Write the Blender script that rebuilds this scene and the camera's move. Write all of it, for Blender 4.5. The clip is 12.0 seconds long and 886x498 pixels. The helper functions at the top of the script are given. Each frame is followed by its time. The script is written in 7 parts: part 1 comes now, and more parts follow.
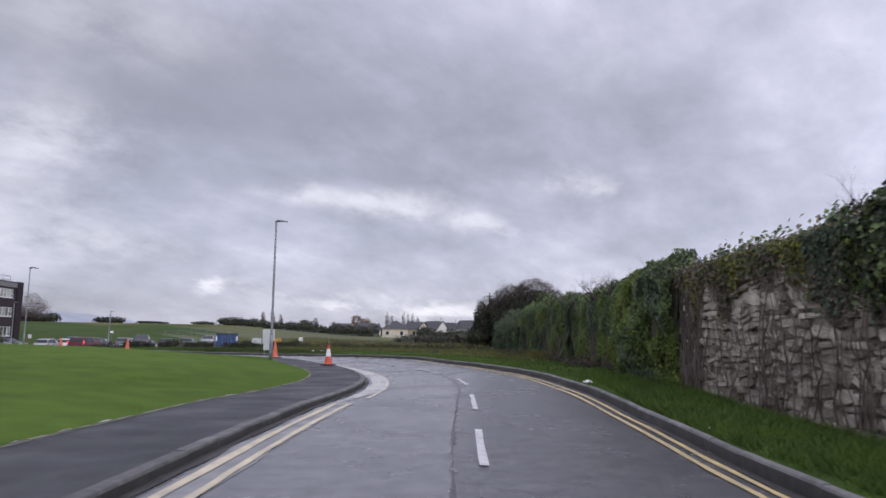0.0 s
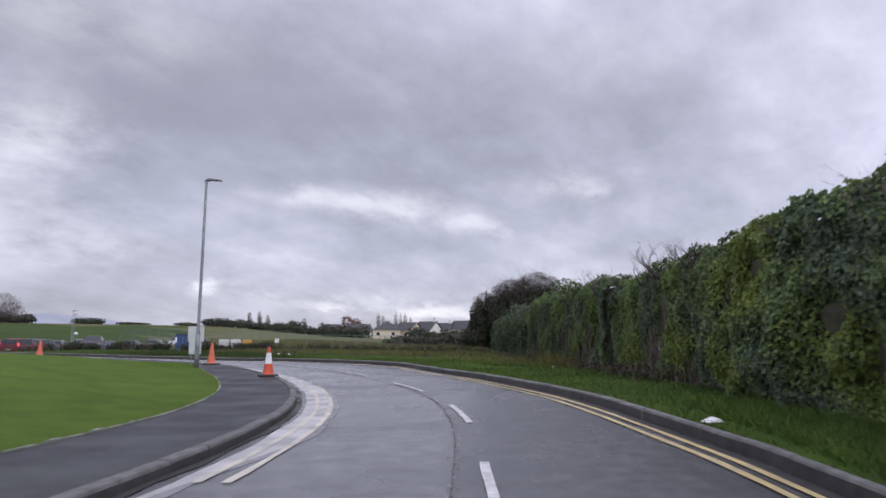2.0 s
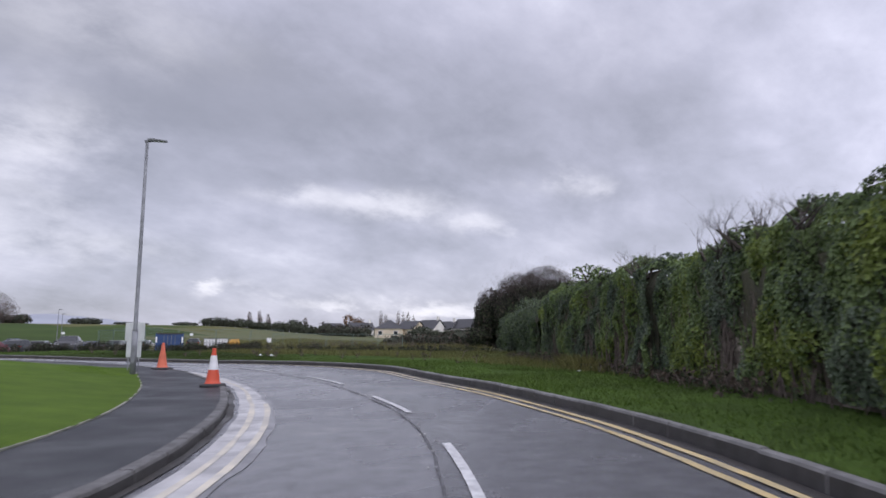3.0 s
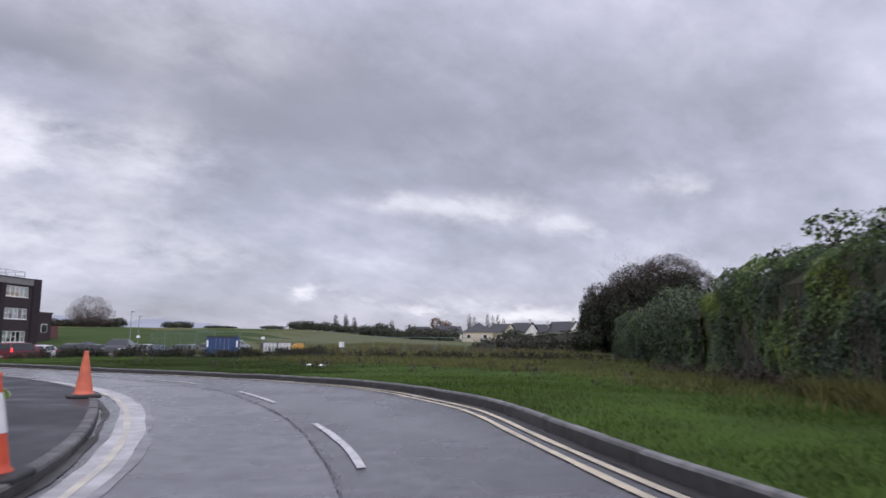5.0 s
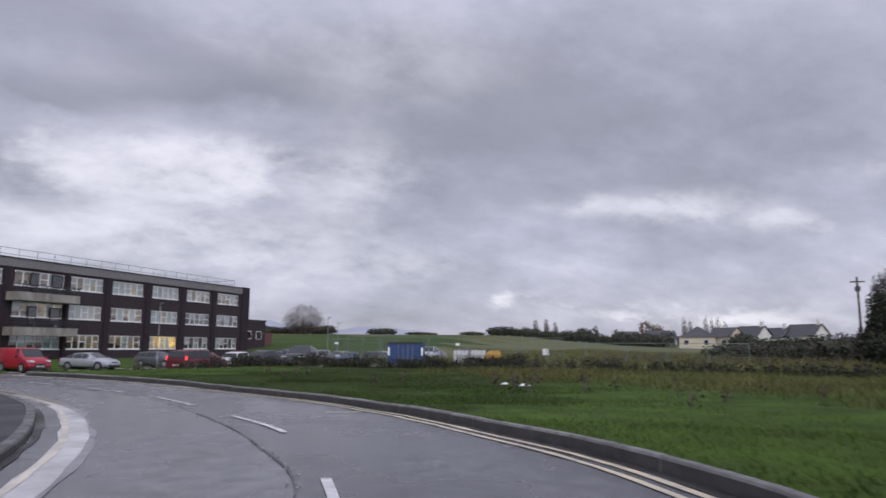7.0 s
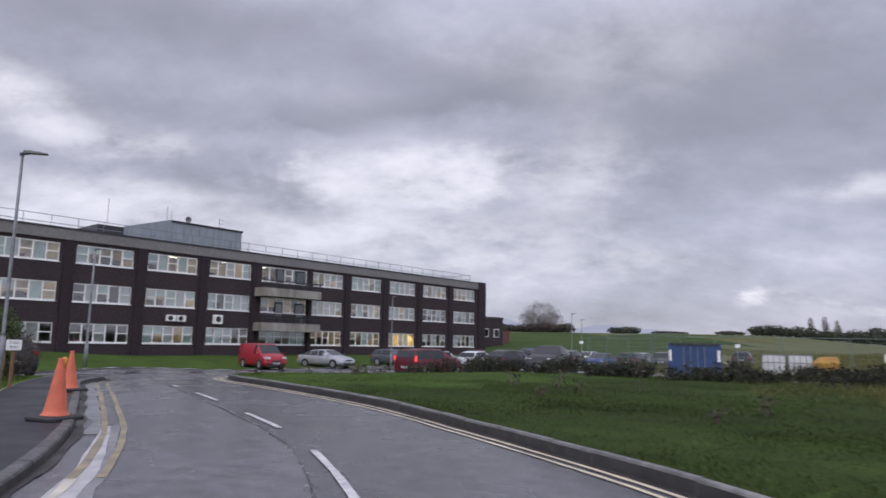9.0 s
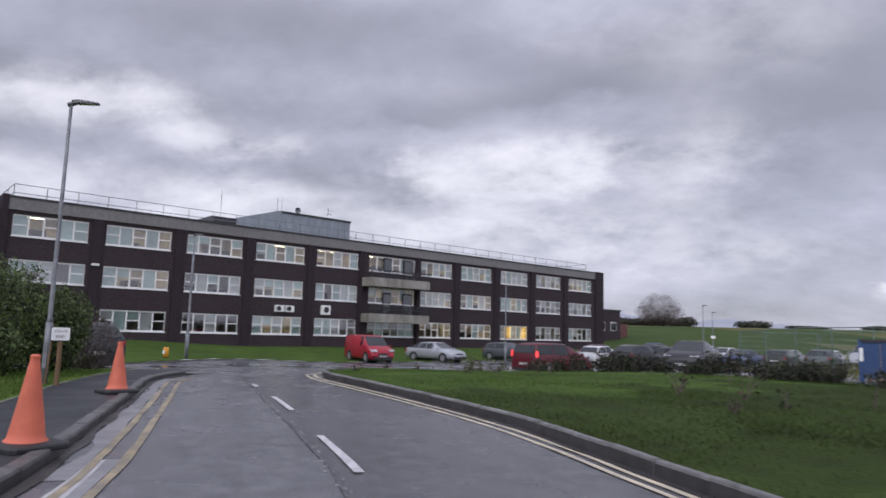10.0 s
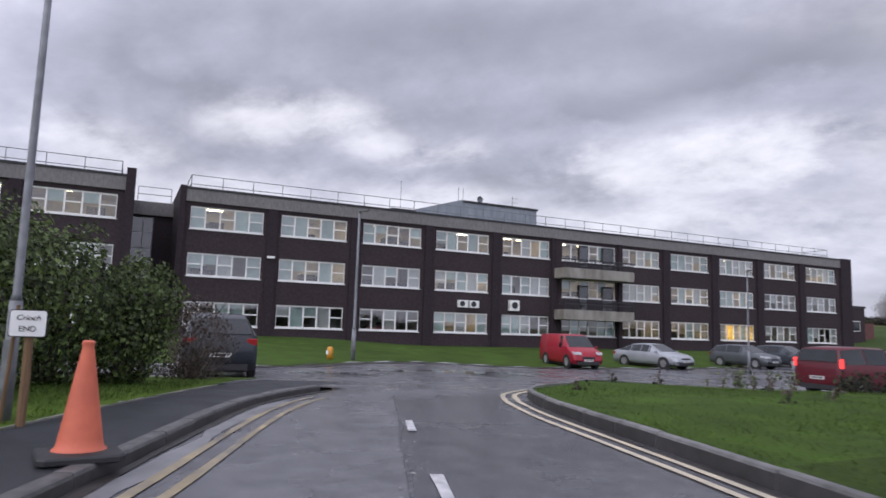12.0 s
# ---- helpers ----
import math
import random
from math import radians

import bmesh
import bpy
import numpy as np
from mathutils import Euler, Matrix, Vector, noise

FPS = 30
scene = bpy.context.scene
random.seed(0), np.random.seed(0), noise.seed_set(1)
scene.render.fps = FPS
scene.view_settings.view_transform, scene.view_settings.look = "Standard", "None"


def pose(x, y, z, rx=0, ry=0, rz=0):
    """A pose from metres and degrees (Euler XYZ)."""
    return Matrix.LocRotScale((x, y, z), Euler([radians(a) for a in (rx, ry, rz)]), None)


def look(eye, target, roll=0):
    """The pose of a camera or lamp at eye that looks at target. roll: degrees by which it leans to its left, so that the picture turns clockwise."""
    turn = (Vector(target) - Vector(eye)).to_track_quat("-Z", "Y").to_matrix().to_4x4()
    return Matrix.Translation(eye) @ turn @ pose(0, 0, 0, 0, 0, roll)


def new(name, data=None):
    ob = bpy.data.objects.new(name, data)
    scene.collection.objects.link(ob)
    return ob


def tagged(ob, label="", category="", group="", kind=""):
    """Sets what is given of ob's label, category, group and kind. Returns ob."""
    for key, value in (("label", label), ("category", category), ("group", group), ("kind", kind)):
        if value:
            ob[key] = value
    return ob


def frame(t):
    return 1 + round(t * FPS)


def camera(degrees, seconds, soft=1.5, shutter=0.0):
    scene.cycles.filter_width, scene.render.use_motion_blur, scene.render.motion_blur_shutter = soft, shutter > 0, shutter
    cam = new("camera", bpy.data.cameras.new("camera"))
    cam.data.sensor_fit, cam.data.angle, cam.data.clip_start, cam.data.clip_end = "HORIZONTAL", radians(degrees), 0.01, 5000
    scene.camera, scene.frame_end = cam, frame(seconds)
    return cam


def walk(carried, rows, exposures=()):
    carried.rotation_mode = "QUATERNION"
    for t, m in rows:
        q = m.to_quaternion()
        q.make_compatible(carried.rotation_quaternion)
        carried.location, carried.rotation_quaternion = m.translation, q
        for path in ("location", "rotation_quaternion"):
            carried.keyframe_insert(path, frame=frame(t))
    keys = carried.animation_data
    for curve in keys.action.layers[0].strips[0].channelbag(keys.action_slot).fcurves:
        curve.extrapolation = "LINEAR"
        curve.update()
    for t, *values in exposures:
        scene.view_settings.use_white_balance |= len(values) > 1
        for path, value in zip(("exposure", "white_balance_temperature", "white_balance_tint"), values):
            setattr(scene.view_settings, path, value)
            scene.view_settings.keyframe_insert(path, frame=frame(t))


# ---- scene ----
cam = camera(67.05, 12.0, soft=1.6, shutter=0.35)
PATH = [
    (0.0, pose(0.000, -0.000, 1.321, 97.54, -0.56, -0.00)),
    (0.5, pose(0.020, 2.046, 1.302, 97.58, -0.55, 0.25)),
    (1.0, pose(0.049, 4.192, 1.283, 97.61, -0.46, 0.09)),
    (1.5, pose(0.118, 6.481, 1.264, 97.66, -0.49, -0.18)),
    (2.0, pose(0.196, 8.898, 1.244, 97.66, -0.42, -0.49)),
    (2.5, pose(0.325, 11.408, 1.224, 97.62, -0.28, -0.48)),
    (3.0, pose(0.395, 13.942, 1.211, 97.58, -0.20, -0.12)),
    (3.6, pose(0.325, 17.244, 1.208, 97.52, -0.22, 1.06)),
    (4.4, pose(-0.073, 21.771, 1.218, 97.69, -0.24, 4.01)),
    (5.0, pose(-0.525, 25.080, 1.228, 97.88, -0.28, 7.42)),
    (5.5, pose(-1.022, 27.724, 1.233, 97.99, -0.31, 10.77)),
    (6.0, pose(-1.727, 30.299, 1.238, 98.12, -0.34, 14.86)),
    (6.5, pose(-2.594, 32.860, 1.251, 98.19, -0.31, 19.50)),
    (7.0, pose(-3.704, 35.075, 1.273, 98.32, -0.25, 24.27)),
    (7.6, pose(-5.296, 37.532, 1.303, 98.41, -0.39, 30.03)),
    (8.4, pose(-8.031, 40.588, 1.343, 98.42, -0.72, 37.94)),
    (9.0, pose(-10.072, 42.526, 1.361, 97.98, -1.04, 44.00)),
    (9.5, pose(-11.824, 43.923, 1.364, 97.58, -1.32, 48.64)),
    (10.0, pose(-13.566, 45.121, 1.345, 97.17, -1.57, 53.21)),
    (10.5, pose(-15.383, 46.176, 1.311, 96.89, -1.73, 57.59)),
    (11.0, pose(-17.264, 47.084, 1.278, 96.73, -1.75, 61.76)),
    (11.5, pose(-19.141, 47.842, 1.247, 96.67, -1.79, 65.54)),
    (12.0, pose(-21.049, 48.494, 1.213, 96.69, -1.83, 68.79)),
]
walk(cam, PATH, exposures=((0.0, 0.07), (3.0, 0.11), (5.5, 0.02), (7.0, -0.07), (9.0, -0.03), (10.5, 0.03), (12.0, 0.10)))

# ---------------------------------------------------------------- world and light
SUN_EL, SUN_AZ = 42.0, 150.0      # degrees; overcast, the light mostly from above


def N_(tree, kind, **props):
    n = tree.nodes.new(kind)
    for k, v in props.items():
        if k == "op":
            n.operation = v
        elif k == "blend":
            n.blend_type = v
    return n


def build_world():
    w = bpy.data.worlds.new("world")
    scene.world = w
    w.use_nodes = True
    t = w.node_tree
    t.nodes.clear()
    L = t.links.new
    out = t.nodes.new("ShaderNodeOutputWorld")
    bg = t.nodes.new("ShaderNodeBackground")
    sky = t.nodes.new("ShaderNodeTexSky")
    sky.sky_type = "NISHITA"
    sky.sun_disc = False
    sky.sun_elevation, sky.sun_rotation = radians(SUN_EL), radians(SUN_AZ)
    co = t.nodes.new("ShaderNodeTexCoord")
    sep = t.nodes.new("ShaderNodeSeparateXYZ")
    L(co.outputs["Generated"], sep.inputs[0])

    def M(op, a, b=None, c=None, clamp=False):
        n = t.nodes.new("ShaderNodeMath")
        n.operation = op
        n.use_clamp = clamp
        for i, v in enumerate((a, b, c)):
            if v is None:
                continue
            if isinstance(v, (int, float)):
                n.inputs[i].default_value = v
            else:
                L(v, n.inputs[i])
        return n.outputs[0]

    x, y, z = sep.outputs
    zz = M("ADD", M("MAXIMUM", z, 0.0), 0.42)
    comb = t.nodes.new("ShaderNodeCombineXYZ")
    # the cloud sheet, with its rolls turned across the view
    ca, sa = math.cos(radians(46)), math.sin(radians(46))
    px, py = M("DIVIDE", x, zz), M("DIVIDE", y, zz)
    L(M("ADD", M("MULTIPLY", px, ca * 0.95), M("MULTIPLY", py, sa * 0.95)), comb.inputs[0])
    L(M("SUBTRACT", M("MULTIPLY", py, ca * 1.15), M("MULTIPLY", px, sa * 1.15)), comb.inputs[1])

    def noise_of(scale, detail, rough, dist, shift):
        n = t.nodes.new("ShaderNodeTexNoise")
        n.inputs["Scale"].default_value = scale
        n.inputs["Detail"].default_value = detail
        n.inputs["Roughness"].default_value = rough
        n.inputs["Distortion"].default_value = dist
        mp = t.nodes.new("ShaderNodeMapping")
        mp.inputs["Location"].default_value = shift
        L(comb.outputs[0], mp.inputs[0])
        L(mp.outputs[0], n.inputs["Vector"])
        return n.outputs["Fac"]

    big = noise_of(1.25, 4, 0.45, 0.0, CLOUD_SHIFT)
    fine = noise_of(4.8, 8, 0.60, 0.12, (7.1, 2.3, 0))
    mixed = M("ADD", M("MULTIPLY", big, 0.60), M("MULTIPLY", fine, 0.40))
    ramp = t.nodes.new("ShaderNodeValToRGB")
    els = ramp.color_ramp.elements
    els[0].position, els[0].color = 0.34, (0.285, 0.290, 0.360, 1)
    els[1].position, els[1].color = 0.66, (0.70, 0.70, 0.83, 1)
    for p, c in ((0.42, (0.375, 0.380, 0.470, 1)), (0.50, (0.455, 0.458, 0.570, 1)), (0.58, (0.555, 0.555, 0.680, 1))):
        e = els.new(p)
        e.color = c
    L(mixed, ramp.inputs[0])
    # thin bright breaks of clearer sky low over the hills: azimuth (to the left of +y), elevation, half widths in degrees, strength
    total = None
    az = M("MULTIPLY", M("ARCTAN2", M("MULTIPLY", x, -1.0), y), 57.29578)
    el = M("MULTIPLY", M("ARCSINE", z), 57.29578)
    wob = M("MULTIPLY", M("SUBTRACT", noise_of(3.6, 7, 0.62, 0.0, (3.0, 9.0, 0)), 0.5), 17.0)
    for a0, e0, wa, we, k in BREAKS:
        da = M("DIVIDE", M("SUBTRACT", M("ADD", az, wob), a0), wa)
        de = M("DIVIDE", M("SUBTRACT", M("ADD", el, M("MULTIPLY", wob, 0.30)), e0), we)
        g = M("MULTIPLY", M("EXPONENT", M("MULTIPLY", M("ADD", M("MULTIPLY", da, da), M("MULTIPLY", de, de)), -1.0)), k)
        total = g if total is None else M("ADD", total, g)
    # the breaks are broken up by the finer cloud
    total = M("MULTIPLY", total, M("MULTIPLY_ADD", M("SUBTRACT", fine, 0.38), 3.0, 0.22, clamp=True))
    total = M("DIVIDE", total, M("ADD", total, 0.55))
    heavy = None
    for a0, e0, wa, we, k in ROLLS:
        da = M("DIVIDE", M("SUBTRACT", M("ADD", az, M("MULTIPLY", wob, 1.6)), a0), wa)
        de = M("DIVIDE", M("SUBTRACT", M("SUBTRACT", el, M("MULTIPLY", wob, 0.45)), e0), we)
        g = M("MULTIPLY", M("EXPONENT", M("MULTIPLY", M("ADD", M("MULTIPLY", da, da), M("MULTIPLY", de, de)), -1.0)), k)
        heavy = g if heavy is None else M("ADD", heavy, g)
    dk = t.nodes.new("ShaderNodeMix")
    dk.data_type = "RGBA"
    dk.clamp_factor = True
    L(heavy, dk.inputs[0])
    L(ramp.outputs[0], dk.inputs[6])
    dk.inputs[7].default_value = (0.29, 0.295, 0.36, 1)
    mixc = t.nodes.new("ShaderNodeMix")
    mixc.data_type = "RGBA"
    mixc.clamp_factor = True
    L(total, mixc.inputs[0])
    L(dk.outputs[2], mixc.inputs[6])
    mixc.inputs[7].default_value = (1.06, 1.04, 1.13, 1)
    # an overcast sky is brightest overhead
    up = M("ADD", 1.0, M("ADD", M("MULTIPLY", M("MAXIMUM", M("SUBTRACT", z, 0.42), 0.0), 2.0), M("MULTIPLY", M("MAXIMUM", M("SUBTRACT", M("MULTIPLY", y, -1.0), 0.1), 0.0), 1.3)))
    # and brighter towards the veiled sun
    up = M("ADD", up, M("MULTIPLY", M("MAXIMUM", M("SUBTRACT", x, 0.25), 0.0), 1.2))
    sc = t.nodes.new("ShaderNodeVectorMath")
    sc.operation = "SCALE"
    L(mixc.outputs[2], sc.inputs[0])
    L(up, sc.inputs["Scale"])
    sk = t.nodes.new("ShaderNodeVectorMath")
    sk.operation = "SCALE"
    sk.inputs["Scale"].default_value = 0.01
    L(sky.outputs[0], sk.inputs[0])
    add = t.nodes.new("ShaderNodeVectorMath")
    L(sc.outputs[0], add.inputs[0])
    L(sk.outputs[0], add.inputs[1])
    L(add.outputs[0], bg.inputs[0])
    bg.inputs[1].default_value = 1.0
    L(bg.outputs[0], out.inputs[0])


CLOUD_SHIFT = (0.0, 0.0, 0.0)
BREAKS = (
    (18.6, 4.0, 2.2, 0.45, 1.0), (10.0, 3.1, 3.2, 0.4, 0.65), (0.2, 2.1, 4.5, 0.6, 1.0), (12.0, 11.9, 3.0, 0.7, 0.40), (5.0, 11.3, 5.0, 0.8, 0.60), (-2.5, 9.9, 3.0, 0.7, 0.50), (-11.4, 13.0, 2.0, 0.8, 0.45),
    (32.0, 14.2, 4.0, 3.2, 0.55), (30.0, 6.9, 7.0, 1.2, 0.30), (48.2, 13.2, 5.0, 2.0, 1.0), (43.5, 14.6, 4.0, 1.6, 0.90), (40.3, 15.5, 3.0, 1.2, 0.65), (55.8, 14.7, 2.6, 1.2, 0.65), (77.6, 17.3, 3.0, 1.4, 0.65),
    (73.6, 14.8, 2.6, 1.2, 0.70), (68.0, 15.1, 3.0, 0.9, 0.65), (71.0, 10.6, 7.0, 1.5, 0.75), (85.5, 16.3, 4.5, 1.5, 0.85), (80.4, 17.1, 3.0, 1.5, 0.65), (97.6, 13.2, 4.0, 1.4, 0.65), (54.4, 12.6, 3.0, 1.3, 0.75),
    (58.0, 8.0, 16.0, 2.2, 0.38), (44.0, 9.1, 10.0, 1.6, 0.42), (90.0, 9.5, 12.0, 2.0, 0.45), (30.0, 24.0, 8.0, 3.0, 0.25),
)
# heavier rolls of cloud, told in the same way
ROLLS = (
    (21.0, 21.2, 9.0, 1.8, 0.34), (8.4, 18.3, 8.0, 1.8, 0.45), (-7.0, 15.0, 5.0, 1.5, 0.50), (14.0, 15.4, 6.0, 1.0, 0.30), (38.0, 21.4, 8.0, 2.4, 0.60), (24.0, 17.5, 9.0, 2.0, 0.55), (4.3, 13.8, 5.0, 1.1, 0.45),
    (28.7, 24.5, 10.0, 2.4, 0.45), (18.0, 20.5, 8.0, 2.4, 0.35), (20.0, 12.8, 8.0, 1.6, 0.40), (34.0, 10.9, 4.5, 1.3, 0.40), (69.5, 18.0, 5.0, 1.4, 0.55), (60.3, 12.4, 4.0, 1.1, 0.55), (51.0, 19.4, 8.0, 1.7, 0.60),
    (91.0, 17.9, 4.0, 1.2, 0.60), (54.4, 18.0, 4.0, 1.1, 0.50), (68.8, 24.5, 16.0, 3.0, 0.65), (97.0, 18.8, 4.0, 1.4, 0.45), (63.5, 12.7, 3.0, 0.9, 0.50), (92.0, 12.4, 4.0, 1.1, 0.50), (42.0, 19.6, 5.0, 1.6, 0.40), (29.0, 20.0, 11.0, 4.5, 0.35), (47.0, 23.0, 9.0, 3.0, 0.35), (-14.0, 20.0, 14.0, 3.0, 0.25),
)
build_world()

sun_data = bpy.data.lights.new("sun", "SUN")
sun_data.energy, sun_data.angle, sun_data.color = 0.8, radians(60), (1.0, 0.97, 0.93)
sun = new("sun", sun_data)
_e, _a = radians(SUN_EL), radians(SUN_AZ)
sun.matrix_world = look((60 * math.sin(_a) * math.cos(_e), 60 * math.cos(_a) * math.cos(_e), 60 * math.sin(_e)), (0, 0, 0))


# ---------------------------------------------------------------- materials
def mat(name, c1, c2=None, scale=6.0, rough=0.7, rough2=None, metal=0.0, bump=0.0, bscale=40.0, big=0.0, bigscale=0.4,
        random_=0.0, island=0.0, spec=0.5, stretch=(1, 1, 1), emit=None, coat=0.0, rscale=None, leaf=0.0):
    m = bpy.data.materials.new(name)
    m.use_nodes = True
    t = m.node_tree
    L = t.links.new
    b = t.nodes["Principled BSDF"]
    co = t.nodes.new("ShaderNodeTexCoord")
    mp = t.nodes.new("ShaderNodeMapping")
    mp.inputs["Scale"].default_value = stretch
    L(co.outputs["Object"], mp.inputs[0])
    vec = mp.outputs[0]
    c2 = c2 or tuple(v * 0.75 for v in c1)
    n = t.nodes.new("ShaderNodeTexNoise")
    n.inputs["Scale"].default_value, n.inputs["Detail"].default_value = scale, 6
    L(vec, n.inputs["Vector"])
    st = t.nodes.new("ShaderNodeMapRange")
    st.inputs[1].default_value, st.inputs[2].default_value = 0.32, 0.68
    L(n.outputs["Fac"], st.inputs[0])
    mx = t.nodes.new("ShaderNodeMix")
    mx.data_type = "RGBA"
    mx.inputs[6].default_value, mx.inputs[7].default_value = (*c1, 1), (*c2, 1)
    L(st.outputs[0], mx.inputs[0])
    col = mx.outputs[2]

    def scaled(col, source, lo, hi):
        r = t.nodes.new("ShaderNodeMapRange")
        r.inputs[3].default_value, r.inputs[4].default_value = lo, hi
        L(source, r.inputs[0])
        s = t.nodes.new("ShaderNodeVectorMath")
        s.operation = "SCALE"
        L(col, s.inputs[0])
        L(r.outputs[0], s.inputs["Scale"])
        return s.outputs[0]

    if big:
        n2 = t.nodes.new("ShaderNodeTexNoise")
        n2.inputs["Scale"].default_value, n2.inputs["Detail"].default_value = bigscale, 4
        L(vec, n2.inputs["Vector"])
        col = scaled(col, n2.outputs["Fac"], 1 - big * 2, 1 + big * 2)
    if random_:
        oi = t.nodes.new("ShaderNodeObjectInfo")
        col = scaled(col, oi.outputs["Random"], 1 - random_, 1 + random_)
    if island:
        ge = t.nodes.new("ShaderNodeNewGeometry")
        col = scaled(col, ge.outputs["Random Per Island"], 1 - island, 1 + island)
    L(col, b.inputs["Base Color"])
    if rough2 is not None:
        rr = t.nodes.new("ShaderNodeMapRange")
        rr.inputs[1].default_value, rr.inputs[2].default_value = 0.35, 0.65
        rr.inputs[3].default_value, rr.inputs[4].default_value = rough, rough2
        n3 = t.nodes.new("ShaderNodeTexNoise")
        n3.inputs["Scale"].default_value, n3.inputs["Detail"].default_value = rscale or bigscale * 1.7, 8
        L(vec, n3.inputs["Vector"])
        L(n3.outputs["Fac"], rr.inputs[0])
        L(rr.outputs[0], b.inputs["Roughness"])
    else:
        b.inputs["Roughness"].default_value = rough
    b.inputs["Metallic"].default_value = metal
    b.inputs["Specular IOR Level"].default_value = spec
    b.inputs["Coat Weight"].default_value = coat
    b.inputs["Coat Roughness"].default_value = 0.08
    if bump:
        nb = t.nodes.new("ShaderNodeTexNoise")
        nb.inputs["Scale"].default_value, nb.inputs["Detail"].default_value = bscale, 5
        L(vec, nb.inputs["Vector"])
        bp = t.nodes.new("ShaderNodeBump")
        bp.inputs["Strength"].default_value, bp.inputs["Distance"].default_value = 1.0, bump
        L(nb.outputs["Fac"], bp.inputs["Height"])
        L(bp.outputs[0], b.inputs["Normal"])
    if leaf:
        # thin leaves let part of the light through
        tl = t.nodes.new("ShaderNodeBsdfTranslucent")
        ms = t.nodes.new("ShaderNodeMixShader")
        ms.inputs[0].default_value = leaf
        L(col, tl.inputs[0])
        L(b.outputs[0], ms.inputs[1])
        L(tl.outputs[0], ms.inputs[2])
        L(ms.outputs[0], t.nodes["Material Output"].inputs[0])
    if emit:
        b.inputs["Emission Color"].default_value = (*emit[0], 1)
        b.inputs["Emission Strength"].default_value = emit[1]
    return m


def glass_mat(name, tint, clear, rough=0.03, base=0.07):
    """Thin window glass: clear share of light goes straight through, the rest mirrors by Fresnel."""
    m = bpy.data.materials.new(name)
    m.use_nodes = True
    t = m.node_tree
    t.nodes.clear()
    L = t.links.new
    out = t.nodes.new("ShaderNodeOutputMaterial")
    tr = t.nodes.new("ShaderNodeBsdfTransparent")
    tr.inputs[0].default_value = (*[v * clear for v in tint], 1)
    gl = t.nodes.new("ShaderNodeBsdfGlossy")
    gl.inputs["Roughness"].default_value = rough
    fr = t.nodes.new("ShaderNodeFresnel")
    fr.inputs[0].default_value = 1.6
    mx = t.nodes.new("ShaderNodeMixShader")
    ad = t.nodes.new("ShaderNodeMath")
    ad.operation = "MULTIPLY_ADD"
    ad.inputs[1].default_value, ad.inputs[2].default_value = 1.2, base
    ad.use_clamp = True
    L(fr.outputs[0], ad.inputs[0])
    L(ad.outputs[0], mx.inputs[0])
    L(tr.outputs[0], mx.inputs[1])
    L(gl.outputs[0], mx.inputs[2])
    L(mx.outputs[0], out.inputs[0])
    return m


GRASS = mat("grass_ground", (0.086, 0.136, 0.023), (0.060, 0.100, 0.018), scale=1.3, rough=0.95, spec=0.08, bump=0.03, bscale=14, big=0.22, bigscale=0.11)
LAWN = mat("lawn_blades", (0.108, 0.180, 0.022), (0.082, 0.145, 0.018), scale=0.5, rough=0.8, spec=0.1, island=0.15, big=0.14, bigscale=0.2)
ROUGH_GRASS = mat("rough_grass_blades", (0.080, 0.132, 0.026), (0.058, 0.086, 0.024), scale=0.9, rough=0.8, spec=0.1, island=0.28, big=0.36, bigscale=0.28)
DEEP_GRASS = mat("deep_green_grass_blades", (0.044, 0.070, 0.015), (0.030, 0.042, 0.014), scale=0.9, rough=0.8, spec=0.1, island=0.28, big=0.36, bigscale=0.3)
OLIVE_GRASS = mat("olive_long_grass", (0.120, 0.125, 0.048), (0.080, 0.088, 0.034), scale=0.5, rough=0.85, spec=0.08, island=0.3, big=0.2, bigscale=0.2)
DRY_GRASS = mat("dry_grass_blades", (0.150, 0.140, 0.052), (0.095, 0.098, 0.036), scale=0.8, rough=0.8, spec=0.1, island=0.25)
DEEP_GROUND = mat("deep_green_ground", (0.042, 0.064, 0.015), (0.028, 0.042, 0.013), scale=1.1, rough=0.95, spec=0.08, bump=0.05, bscale=9, big=0.3, bigscale=0.22)
ROUGH_GROUND = mat("rough_verge_ground", (0.060, 0.104, 0.019), (0.040, 0.066, 0.017), scale=1.1, rough=0.95, spec=0.08, bump=0.05, bscale=9, big=0.25, bigscale=0.22)
FIELD_GROUND = mat("rough_field_ground", (0.095, 0.092, 0.030), (0.065, 0.085, 0.022), scale=0.25, rough=0.9, bump=0.04, bscale=6, big=0.2, bigscale=0.05)
FAR_FIELD = mat("far_pasture", (0.060, 0.090, 0.029), (0.044, 0.068, 0.024), scale=0.12, rough=0.95, spec=0.05, big=0.2, bigscale=0.03)
CREST = mat("dry_field_crest", (0.125, 0.120, 0.052), (0.090, 0.096, 0.040), scale=0.1, rough=0.95, spec=0.05, big=0.2, bigscale=0.03)
ROAD_OLD = mat("worn_wet_asphalt", (0.156, 0.156, 0.169), (0.096, 0.096, 0.106), scale=3.2, rough=0.16, rough2=0.34, bump=0.004, bscale=90, big=0.13, bigscale=0.22, spec=0.5, rscale=0.5)
ROAD_NEW = mat("smooth_wet_asphalt", (0.102, 0.102, 0.112), (0.062, 0.062, 0.070), scale=3.4, rough=0.16, rough2=0.32, bump=0.004, bscale=100, big=0.12, bigscale=0.22, spec=0.5, rscale=0.5)
